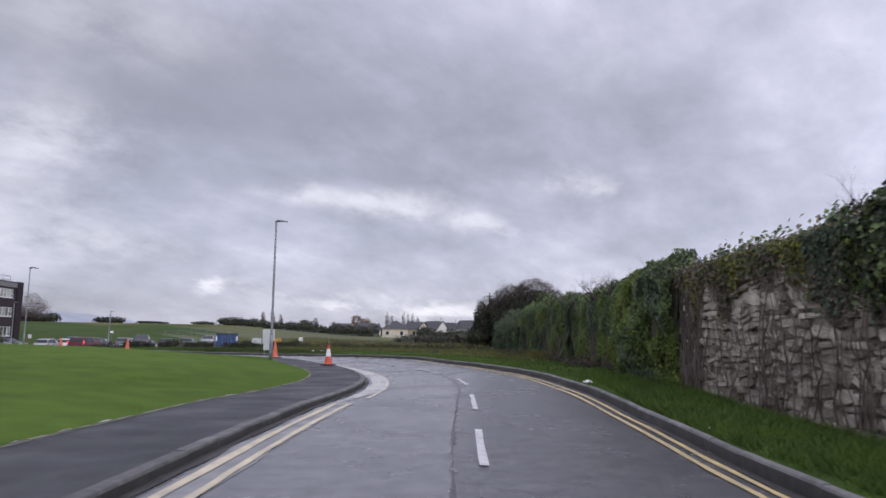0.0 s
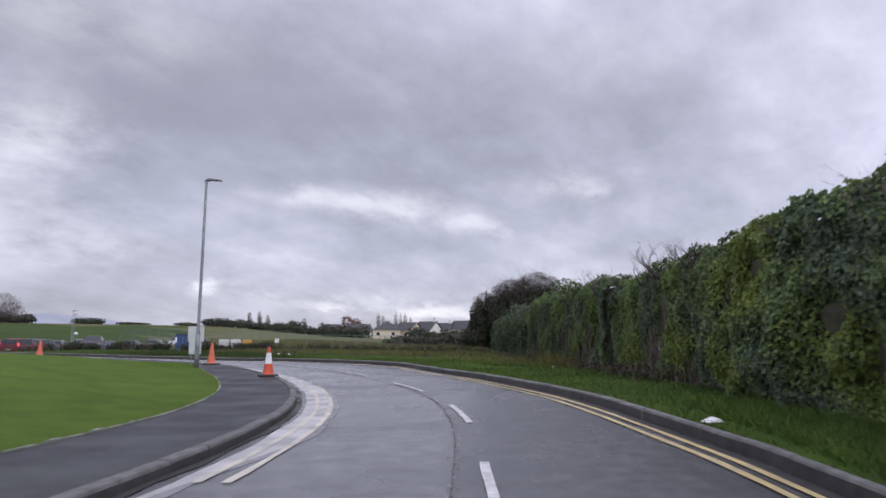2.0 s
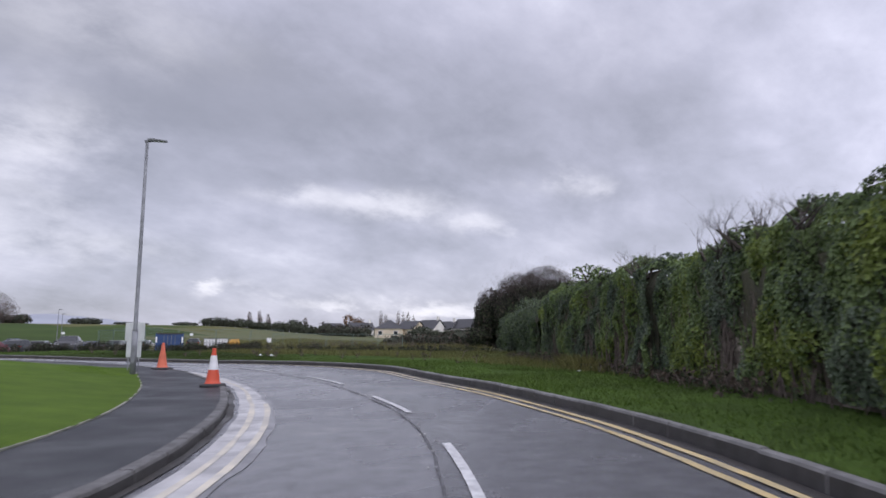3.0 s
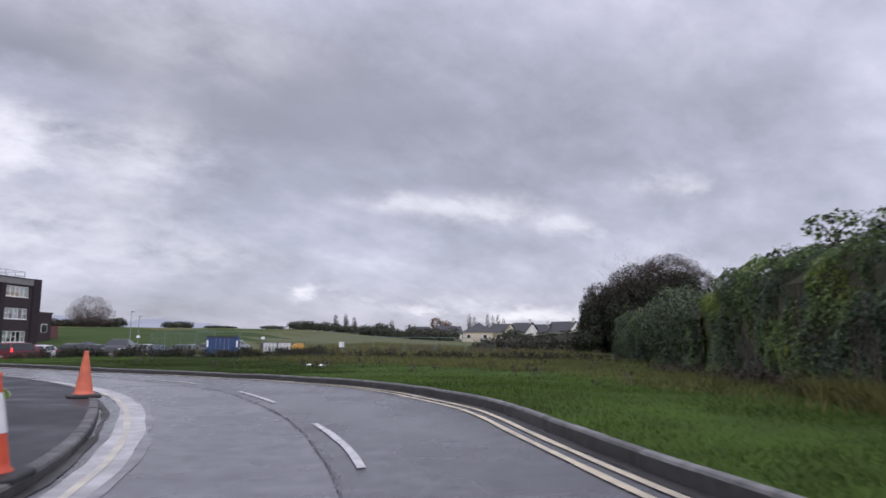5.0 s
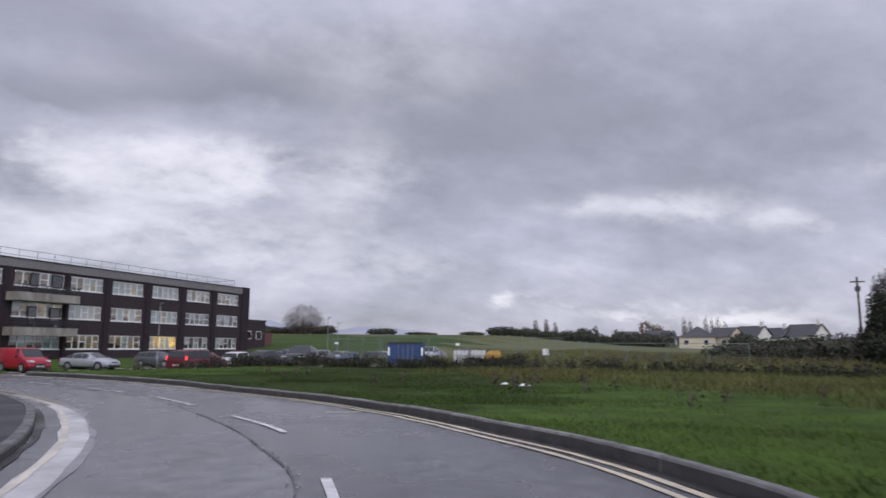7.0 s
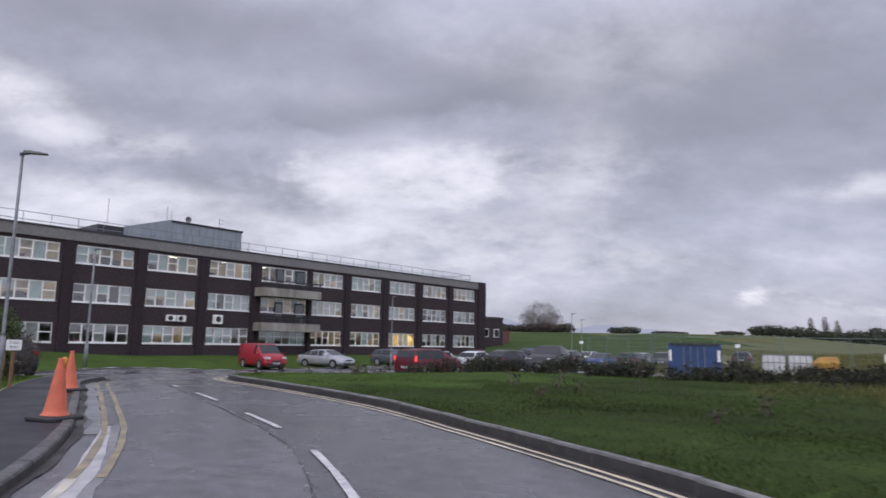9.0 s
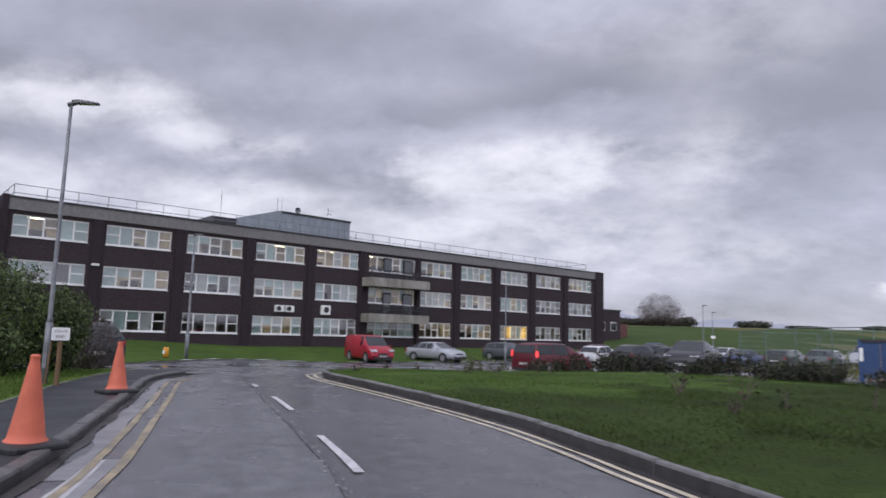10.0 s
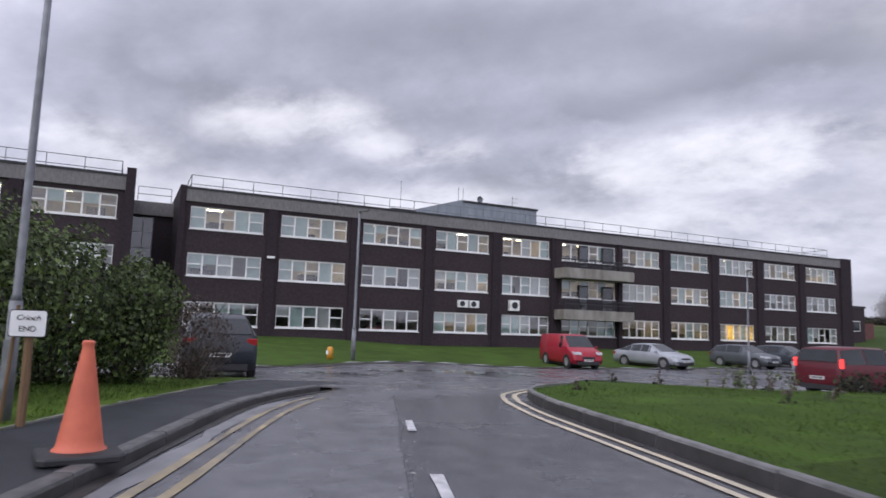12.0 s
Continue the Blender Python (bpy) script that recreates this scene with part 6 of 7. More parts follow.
    part("underbody", q, PLASTIC, e)
    return e


RED = paint("red_van_paint", (0.34, 0.012, 0.030), 0.0)
DARKRED = paint("dark_red_paint", (0.115, 0.010, 0.018), 0.2)
SILVER = paint("silver_paint", (0.40, 0.42, 0.45), 0.5)
GREY = paint("grey_paint", (0.10, 0.11, 0.12), 0.3)
SLATE = paint("slate_blue_paint", (0.062, 0.072, 0.086), 0.3)
BLACKP = paint("black_paint", (0.018, 0.019, 0.022), 0.2)
WHITEP = paint("white_paint", (0.66, 0.67, 0.69), 0.0)
BLUEP = paint("blue_paint", (0.03, 0.06, 0.19), 0.3)

car("van", "small red panel van parked by the office lawn", -54.3, 69.2, -5, RED, name="van")
car("saloon", "silver saloon car parked by the office lawn", -54.4, 75.0, 14, SILVER)
car("hatch", "grey hatchback parked before the office", -55.4, 83.2, 12, GREY)
car("hatch", "grey hatchback parked beside another", -56.6, 88.0, 8, SLATE)
car("mpv", "dark red people carrier with lit brake lamps", -36.5, 68.95, 93, DARKRED, brake=True, size=0.9)
car("suv", "dark slate estate car parked behind the bush", -40.9, 49.4, 181, paint("dark_slate_paint", (0.030, 0.035, 0.044), 0.3))
car("hatch", "white hatchback in the car park", -47.6, 85.6, 105, WHITEP)
car("hatch", "silver grey car in the car park", -47.4, 81.0, 100, SILVER)
car("suv", "black car parked in the lot", -43.8, 85.0, 100, BLACKP)
car("suv", "large dark car facing the grass", -34.6, 77.4, -70, BLACKP)
for i, (cx, cy, col, shp) in enumerate(((-49.2, 105.2, WHITEP, "hatch"), (-44.2, 107.9, SILVER, "hatch"), (-41.6, 110.0, WHITEP, "hatch"), (-60.3, 109.4, BLUEP, "hatch"), (-57.0, 106.5, BLACKP, "hatch"), (-53.0, 104.5, SILVER, "saloon"),
                                        (-51.8, 95.5, BLUEP, "hatch"), (-48.8, 96.4, BLACKP, "hatch"), (-46.0, 97.2, GREY, "suv"), (-43.2, 98.0, BLUEP, "saloon"), (-40.4, 98.8, BLACKP, "hatch"), (-37.6, 99.6, GREY, "hatch"),
                                        (-34.9, 100.4, SILVER, "suv"), (-38.8, 111.5, GREY, "saloon"), (-35.6, 112.2, BLACKP, "hatch"), (-54.6, 93.0, DARKRED, "hatch"))):
    col_word = {WHITEP: "white", SILVER: "silver", BLUEP: "blue", BLACKP: "black", GREY: "grey", DARKRED: "dark red"}[col]
    car(shp, col_word + " car parked in a row in the car park", cx, cy, 104 + (i * 37 % 9) - 4 + (180 if i % 3 == 0 else 0), col)

# ---------------------------------------------------------------- compound: container, tanks, fence, signs
CONT_BLUE = mat("blue_container_paint", (0.030, 0.075, 0.20), (0.022, 0.055, 0.15), scale=2.5, rough=0.5, big=0.14, bigscale=0.8)
ct = thing("container", "blue steel storage container behind the scrub", "container", at=pose(-23.4, 73.0, float(base_z(-23.4, 73.1)) - 0.02, 0, 0, 20))
cw, cl, ch = 2.14, 0.9, 1.56
B = Build()
B.box(-cw / 2 + 0.05, cw / 2 - 0.05, 0.05, cl - 0.05, 0.12, ch - 0.05)
part("body", B, CONT_BLUE, ct)
for sx in (-1, 1):
    for k in range(7):
        B = Build()
        yy = 0.16 + k * (cl - 0.4) / 6
        B.box(sx * (cw / 2 - 0.05) - 0.03, sx * (cw / 2 - 0.05) + 0.03, yy, yy + 0.07, 0.15, ch - 0.1)
        part("side_rib", B, CONT_BLUE, ct)
for k in range(8):
    B = Build()
    xx = -cw / 2 + 0.16 + k * 0.27
    B.box(xx, xx + 0.12, 0.02, 0.05, 0.18, ch - 0.12)
    part("end_rib", B, CONT_BLUE, ct)
for sx in (-1, 1):
    for yy in (0.0, cl - 0.12):
        B = Build()
        B.box(sx * cw / 2 - 0.07, sx * cw / 2 + 0.07, yy, yy + 0.12, 0, ch)
        part("corner_post", B, CONT_BLUE, ct)
B = Build()
B.box(-cw / 2, cw / 2, -0.01, 0.1, ch - 0.10, ch + 0.01)
B.box(-cw / 2, cw / 2, cl - 0.1, cl, ch - 0.10, ch + 0.01)
part("top_rail", B, DARK_METAL, ct)
for k in (-0.45, -0.15, 0.15, 0.45):
    B = Build()
    B.tube([(k, -0.02, 0.15), (k, -0.02, ch - 0.15)], 0.022, 6)
    part("lock_bar", B, METAL, ct)

for sx in (-1, 1):
    B = Build()
    B.box(sx * (cw / 2 - 0.02) - 0.06, sx * (cw / 2 - 0.02) + 0.06, -0.03, -0.012, 0.75, 1.25)
    part("marker_plate", B, WHITE_FRAME, ct, "white marker plate")

TANKW = mat("white_tank_plastic", (0.70, 0.71, 0.70), (0.58, 0.59, 0.58), scale=3, rough=0.5)
for i, (tx, ty) in enumerate(((-21.25, 77.0), (-20.25, 77.55))):
    ib = thing("water_tank", "white plastic cube tank in a wire cage", "tank", at=pose(tx, ty, ground_z(tx, ty) - 0.1, 0, 0, 18), group="white cube tanks")
    B = Build()
    B.box(-0.5, 0.5, -0.5, 0.5, 0.14, 1.05)
    part("tank", bevel_mesh(B.mesh("tank", TANKW), 0.07, 2), None, ib)
    B = Build()
    B.box(-0.55, 0.55, -0.55, 0.55, 0.0, 0.12)
    part("pallet", B, DARK_METAL, ib)
    for k in range(5):
        for sgn in (-1, 1):
            B = Build()
            B.tube([(-0.5 + k * 0.25, sgn * 0.53, 0.1), (-0.5 + k * 0.25, sgn * 0.53, 1.08)], 0.016, 4)
            part("cage_bar", B, METAL, ib)
    for zz in (0.35, 0.7, 1.05):
        B = Build()
        B.tube([(-0.53, -0.53, zz), (0.53, -0.53, zz), (0.53, 0.53, zz), (-0.53, 0.53, zz), (-0.53, -0.53, zz)], 0.016, 4)
        part("cage_bar", B, METAL, ib)
dg_ = thing("dumper", "small yellow site dumper behind the white tanks", "machine", at=pose(-19.0, 76.9, ground_z(-19.0, 76.9) - 0.22, 0, 0, 25))
B = Build()
B.rings([[(-0.5, -0.45, 0.45), (0.5, -0.45, 0.45), (0.5, 0.45, 0.45), (-0.5, 0.45, 0.45)], [(-0.46, -0.5, 0.85), (0.5, -0.5, 0.9), (0.5, 0.5, 0.9), (-0.46, 0.5, 0.85)], [(-0.2, -0.4, 1.12), (0.42, -0.4, 1.16), (0.42, 0.4, 1.16), (-0.2, 0.4, 1.12)]])
part("skip", B, mat("muddy_yellow_paint", (0.46, 0.25, 0.035), (0.30, 0.17, 0.04), scale=3, rough=0.6), dg_)
for sx in (-0.45, 0.6):
    for sy in (-0.5, 0.5):
        B = Build()
        B.tube([(sx, sy - 0.12, 0.3), (sx, sy + 0.12, 0.3)], 0.3, 12)
        part("wheel", B, TYRE, dg_)
GREEN_WIRE = mat("green_fence_steel", (0.16, 0.22, 0.19), (0.12, 0.17, 0.15), scale=3, rough=0.5, metal=0.3)


def fence_panel(x, y, ang, w, h, label):
    e = thing("fence_panel", label, "fence", at=pose(x, y, ground_z(x, y) - 0.05, 0, 0, ang), group="temporary fence panels")
    for s in (0, w):
        B = Build()
        B.tube([(s, 0, 0), (s, 0, h)], 0.022, 5)
        part("post", B, GREEN_WIRE, e)
    for zz in (0.1, h):
        B = Build()
        B.tube([(0, 0, zz), (w, 0, zz)], 0.02, 5)
        part("rail", B, GREEN_WIRE, e)
    B = Build()
    for k in range(1, 14):
        B.tube([(w * k / 14, 0, 0.1), (w * k / 14, 0, h)], 0.0045, 3, caps=False)
    for k in range(1, 8):
        B.tube([(0, 0, 0.1 + (h - 0.1) * k / 8), (w, 0, 0.1 + (h - 0.1) * k / 8)], 0.0045, 3, caps=False)
    tagged(part("wire_mesh", B, GREEN_WIRE, e), kind="stuff")


for k in range(4):
    fence_panel(-32.4 + k * 2.05, 78.4 - k * 1.25, -31, 2.35, 1.95, "pale green wire fence panel round the compound")
for k in range(5):
    fence_panel(-32.4 + k * 3.1, 78.6 + k * 1.9, 31, 3.5, 1.95, "pale green wire fence panel round the compound")
for k in range(5):
    fence_panel(-16.0 + k * 2.5, 79.5 + k * 0.8, 18, 2.5, 1.5, "grey wire fence panel along the field edge")
for x, y, zt, w, h, lab in ((-18.7, 88.6, 1.15, 0.5, 0.5, "small white notice board on a post in the field"), (-58.0, 118.0, 1.9, 0.5, 0.32, "small white car park sign on a post"), (-33.0, 104.0, 1.7, 0.42, 0.3, "small white car park sign on a post")):
    e = thing("notice_sign", lab, "sign", at=pose(x, y, ground_z(x, y), 0, 0, 25))
    hh = zt - ground_z(x, y)
    B = Build()
    B.tube([(0, 0, -0.1), (0, 0, hh)], 0.03, 6)
    part("post", B, METAL, e)
    B = Build()
    B.box(-w / 2, w / 2, -0.05, -0.031, hh - h, hh)
    part("board", B, SIGN_WHITE, e)


# ---------------------------------------------------------------- planting
BUSH = mat("bush_leaves", (0.130, 0.175, 0.058), (0.082, 0.116, 0.042), scale=0.9, rough=0.5, spec=0.3, island=0.4, leaf=0.25, big=0.2, bigscale=0.6)
BUSH_LIGHT = mat("light_bush_leaves", (0.165, 0.215, 0.060), (0.105, 0.150, 0.045), scale=0.9, rough=0.5, spec=0.3, island=0.35, leaf=0.25)
DARK_LEAF = mat("dark_shrub_leaves", (0.052, 0.064, 0.034), (0.034, 0.043, 0.025), scale=0.6, rough=0.8, spec=0.1, island=0.5)
# dark hedge leaves with some distance haze mixed into the colour
FAR_DARK = mat("far_hazed_hedge_leaves", (0.060, 0.066, 0.050), (0.042, 0.046, 0.036), scale=0.2, rough=0.95, spec=0.05, island=0.45)
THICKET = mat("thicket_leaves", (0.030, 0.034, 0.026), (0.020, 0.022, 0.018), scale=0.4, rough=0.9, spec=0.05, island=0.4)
AUTUMN = mat("autumn_leaves", (0.19, 0.095, 0.035), (0.12, 0.062, 0.03), scale=0.4, rough=0.8, island=0.45)
BROWN_LEAF = mat("brown_dead_leaves", (0.075, 0.052, 0.038), (0.046, 0.034, 0.026), scale=0.7, rough=0.8, island=0.45)
# twig colour lightened to carry the haze of distance
FAR_TWIG = mat("far_hazed_twigs", (0.17, 0.14, 0.13), (0.12, 0.10, 0.095), scale=1, rough=0.9, island=0.3)
PINKTWIG = mat("reddish_twigs", (0.085, 0.062, 0.055), (0.055, 0.042, 0.038), scale=1, rough=0.85, island=0.3)


def clump(centre, radii, n, r, hollow=0.55, floor=None):
    """Leaf places and outward normals in a lumpy shell."""
    d = r.normal(0, 1, (n, 3))
    d /= np.linalg.norm(d, axis=1)[:, None]
    k = r.uniform(hollow, 1.0, n) ** 0.6
    lump_ = np.array([1 + 0.28 * noise.noise(Vector((v[0] * 2.2 + centre[0], v[1] * 2.2 + centre[1], v[2] * 2.2))) for v in d])
    p = np.array(centre) + d * np.array(radii) * (k * lump_)[:, None]
    if floor is not None:
        p[:, 2] = np.maximum(p[:, 2], floor + r.uniform(0, 0.15, n))
    return p, d


def leafy(name, label, clumps, leaf, seed, mats, shares, twigs=0, category="bush", group="", floor=None, kind="", core=None, broad=0.46):
    """A shrub of several clumps of leaves round forked stems."""
    r = np.random.default_rng(seed)
    e = thing(name, label, category, group=group, kind=kind)
    P, D = [], []
    for c, rad, n in clumps:
        p, d = clump(c, rad, n, r, floor=floor)
        P.append(p)
        D.append(d)
    P, D = np.vstack(P), np.vstack(D)
    pick = r.random(len(P))
    lo = 0
    for m, s in zip(mats, shares):
        sel = (pick >= lo) & (pick < lo + s)
        lo += s
        if sel.any():
            part("crown", leaf_mesh("crown", P[sel], D[sel], leaf * r.uniform(0.6, 1.35, sel.sum()), seed + int(lo * 10), m, broad), None, e)
    B = Build()
    rr = random.Random(seed)
    for c, rad, n in clumps:
        z0 = floor if floor is not None else c[2] - rad[2]
        for _ in range(max(3, twigs)):
            a = rr.uniform(0, 6.283)
            q = rr.uniform(0.4, 1.05)
            tip = (c[0] + math.cos(a) * rad[0] * q * 0.9, c[1] + math.sin(a) * rad[1] * q * 0.9, c[2] + rad[2] * rr.uniform(-0.2, 1.12))
            mid_ = ((c[0] * 1.2 + tip[0] * 0.8) / 2 + rr.uniform(-0.1, 0.1), (c[1] * 1.2 + tip[1] * 0.8) / 2, (z0 + tip[2]) / 2 + 0.15 * rad[2])
            B.tube([(c[0] + rr.uniform(-0.15, 0.15), c[1] + rr.uniform(-0.15, 0.15), z0 - 0.1), mid_, tip], [0.02 + 0.006 * rad[2], 0.012, 0.004], 4, caps=False)
    part("branching", B, TWIG, e)
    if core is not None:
        # a solid lump fills each clump behind its leaves, in the core material
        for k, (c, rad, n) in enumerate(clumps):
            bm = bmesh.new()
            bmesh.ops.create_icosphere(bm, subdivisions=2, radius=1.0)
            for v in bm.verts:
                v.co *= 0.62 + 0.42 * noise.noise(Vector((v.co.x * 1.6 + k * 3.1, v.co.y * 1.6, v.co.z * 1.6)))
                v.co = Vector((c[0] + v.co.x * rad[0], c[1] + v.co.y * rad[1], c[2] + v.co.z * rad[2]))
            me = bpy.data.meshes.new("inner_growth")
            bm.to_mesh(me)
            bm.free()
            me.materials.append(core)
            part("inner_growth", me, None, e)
    return e


# big evergreen bush behind the lamp post and its brown twiggy neighbour
leafy("bush", "large green bush with glossy leaves beside the footpath", [((-32.2, 45.3, 1.5), (1.7, 1.7, 1.55), 9800), ((-33.4, 46.5, 1.35), (1.3, 1.2, 1.35), 6400), ((-31.2, 43.6, 1.4), (1.6, 1.7, 1.5), 7000),
       ((-33.9, 47.5, 0.85), (0.8, 0.8, 0.95), 3200), ((-34.2, 47.75, 1.45), (0.95, 0.75, 0.85), 3200), ((-30.8, 45.9, 0.75), (0.8, 0.8, 0.8), 2600), ((-32.6, 44.6, 2.35), (1.1, 1.1, 0.75), 3400), ((-30.2, 41.6, 1.3), (1.5, 1.6, 1.4), 4200)],
      0.075, 61, [BUSH, DARK_LEAF, BUSH_LIGHT], [0.52, 0.34, 0.14], twigs=12, floor=0.1)
twiggy("bare_shrub", "brown twiggy shrub with few leaves by the driveway", (-36.0, 48.75, -0.15), 2.3, 0.75, 46, 62, STEM, levels=3, r0=0.014)
leafy("shrub", "small red-brown shrub beside the bush", [((-35.9, 48.65, 0.75), (1.0, 0.9, 1.0), 2600)], 0.05, 63, [BROWN_LEAF, PINKTWIG], [0.7, 0.3], floor=0.0)

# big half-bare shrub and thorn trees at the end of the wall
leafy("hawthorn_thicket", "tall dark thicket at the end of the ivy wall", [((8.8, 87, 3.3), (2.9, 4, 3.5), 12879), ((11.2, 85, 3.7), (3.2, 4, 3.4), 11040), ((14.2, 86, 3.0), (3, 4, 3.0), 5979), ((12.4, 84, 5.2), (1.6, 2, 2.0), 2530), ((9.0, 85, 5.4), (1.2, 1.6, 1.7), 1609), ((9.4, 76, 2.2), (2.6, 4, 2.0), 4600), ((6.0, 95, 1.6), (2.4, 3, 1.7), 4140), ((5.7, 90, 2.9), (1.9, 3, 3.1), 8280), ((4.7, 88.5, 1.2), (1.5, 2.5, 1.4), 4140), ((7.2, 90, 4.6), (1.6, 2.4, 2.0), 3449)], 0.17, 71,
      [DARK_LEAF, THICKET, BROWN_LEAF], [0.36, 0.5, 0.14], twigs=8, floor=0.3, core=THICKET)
leafy("bare_hawthorn", "fine bare hawthorn twigs over the dark thicket", [((9.3, 86.5, 6.7), (2.7, 3.0, 1.6), 4600), ((11.6, 85.5, 7.2), (2.9, 3.0, 1.7), 5200), ((13.8, 86, 6.2), (2.2, 2.5, 1.4), 2600), ((7.9, 88, 5.6), (1.6, 2.0, 1.5), 2200), ((6.0, 90, 5.3), (1.8, 2.0, 1.6), 2200)], 0.36, 77,
      [TWIG, PINKTWIG], [0.75, 0.25], twigs=40, floor=2.0, broad=0.05)
for i, (bx, by, hh) in enumerate(((8.2, 88, 5.2), (8.8, 86, 6.0), (10.2, 85, 6.2), (11.8, 85.5, 6.0), (13.2, 87, 5.0))):
    twiggy("thorn_tree", "leafless dark thorn tree over the thicket", (bx, by, 1.6), hh * 1.4, 0.5, 13, 72 + i, TWIG, levels=4, r0=0.13, category="tree", group="thorn trees")
# round dark shrubs crowding the far end of the wall
for i, (hy, hr, ht) in enumerate(((53.6, 1.9, 3.35), (57.6, 2.4, 3.75), (63.0, 2.6, 3.5), (69.0, 3.0, 3.3), (76.0, 3.0, 3.4))):
    leafy("shrub", "dark evergreen shrub grown over the far wall", [((wall_x(hy) + 0.1, hy, ht * 0.52), (1.25, hr, ht * 0.5), 4200), ((wall_x(hy) + 0.2, hy + 0.8, ht * 0.8), (0.8, hr * 0.6, ht * 0.24), 1100)], 0.10, 171 + i, [IVY_DARK, DARK_LEAF, IVY], [0.5, 0.38, 0.12], twigs=6, floor=0.1, group="shrubs over the far wall")
# saplings with sparse leaves over the ivy
leafy("shrub", "sparse green shoots over the ivy wall", [((6.3, 41.0, 3.85), (0.7, 0.9, 0.35), 260), ((6.2, 38.2, 3.5), (0.5, 0.7, 0.3), 200)], 0.10, 81, [IVY, DARK_LEAF], [0.5, 0.5], twigs=7)
leafy("shrub", "dark shrub leaning over the stone wall", [((5.72, 8.6, 2.45), (0.28, 0.85, 0.75), 1700), ((6.3, 8.6, 3.0), (0.6, 1.3, 0.65), 2200), ((6.5, 10.4, 3.1), (0.4, 0.9, 0.4), 600)], 0.085, 82, [DARK_LEAF, IVY, IVY_LIGHT], [0.6, 0.32, 0.08], twigs=9)
leafy("shrub", "dark shrub on top of the ivy wall", [((6.4, 27.0, 3.15), (0.4, 0.7, 0.35), 420), ((6.4, 22.5, 3.2), (0.35, 0.8, 0.35), 420), ((6.5, 44.5, 3.5), (0.5, 0.9, 0.4), 420)], 0.085, 83, [DARK_LEAF, IVY], [0.6, 0.4], twigs=9)

# far hedgerow, autumn trees and poplars on the rise
def far_hedge(name, label, pts, height, leaf, n, seed, mats, shares):
    r = np.random.default_rng(seed)
    L_ = spline(pts, 2.5)
    clumps = []
    for i, p in enumerate(L_):
        h = height * (0.45 + 0.8 * abs(noise.noise(Vector((p[0] * 0.07, p[1] * 0.07, seed)))) + 0.3 * r.random())
        clumps.append(((p[0], p[1], ground_z(*p) + h * 0.42), (2.9, 2.2, h * 0.6), int(n * 2.6)))
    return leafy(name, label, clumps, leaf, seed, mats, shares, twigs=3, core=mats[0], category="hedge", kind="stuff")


far_hedge("hedgerow", "dark evergreen hedgerow on the rise", [(-77, 237), (-60, 241), (-44, 244), (-26, 246), (-14, 240)], 4.0, 0.46, 120, 91, [FAR_DARK, DARK_LEAF], [0.7, 0.3])
far_hedge("hedgerow", "dark hedge running down to the houses", [(-34, 214), (-27, 206), (-21, 199)], 4.0, 0.42, 120, 92, [FAR_DARK, BROWN_LEAF], [0.7, 0.3])
far_hedge("hedgerow", "dark shrubs before the houses", [(-5, 176), (0, 172), (6, 168), (12, 166)], 3.4, 0.40, 150, 93, [FAR_DARK, DARK_LEAF], [0.6, 0.4])
far_hedge("hedgerow", "low dark brambles at the field's end", [(-6, 118), (-1, 112), (4, 104), (8, 98)], 2.6, 0.28, 190, 94, [FAR_DARK, BROWN_LEAF], [0.6, 0.4])
far_hedge("hedgerow", "dark shrubs under the round tree", [(-152, 214), (-143, 212), (-134, 216), (-128, 220)], 3.2, 0.5, 110, 95, [FAR_DARK, BROWN_LEAF], [0.7, 0.3])
far_hedge("hedgerow", "dark round shrubs along the skyline", [(-119, 234), (-114, 236)], 2.4, 0.4, 110, 96, [FAR_DARK], [1.0])
far_hedge("hedgerow", "low dark hedge along the skyline", [(-103, 232), (-98, 233)], 1.1, 0.4, 80, 97, [FAR_DARK], [1.0])
far_hedge("hedgerow", "low dark hedge along the skyline", [(-86, 236), (-82, 236)], 1.1, 0.35, 60, 98, [FAR_DARK], [1.0])
for i, (bx, by, h_) in enumerate(((-31.5, 246, 6.6), (-28.5, 247, 5.6))):
    leafy("autumn_tree", "rust-brown autumn tree in the far hedgerow", [((bx, by, ground_z(bx, by) + h_ * 0.72), (2.2, 2.2, h_ * 0.36), 260)], 0.55, 101 + i, [AUTUMN, BROWN_LEAF], [0.65, 0.35], twigs=8, category="tree", floor=ground_z(bx, by), group="autumn trees")
for i, (bx, by, h_) in enumerate(((-20.6, 246, 8.2), (-18.9, 246, 7.6), (-14.6, 246, 8.4), (-12.9, 246, 7.9), (-11.2, 246, 8.2), (-66, 246, 5.6), (-62.5, 246, 6.2), (-59.5, 246, 5.4), (-47, 248, 5.6), (-9.3, 246, 7.0))):
    gz = ground_z(bx, by)
    leafy("poplar", "bare upright tree on the skyline", [((bx, by, gz + h_ * 0.62), (0.75, 0.75, h_ * 0.42), 260), ((bx + 0.3, by, gz + h_ * 0.45), (0.9, 0.9, h_ * 0.3), 160)], 0.8, 111 + i, [FAR_TWIG], [1.0], twigs=9, broad=0.06, category="tree", floor=gz, group="bare skyline trees")
gz = ground_z(-131, 212)
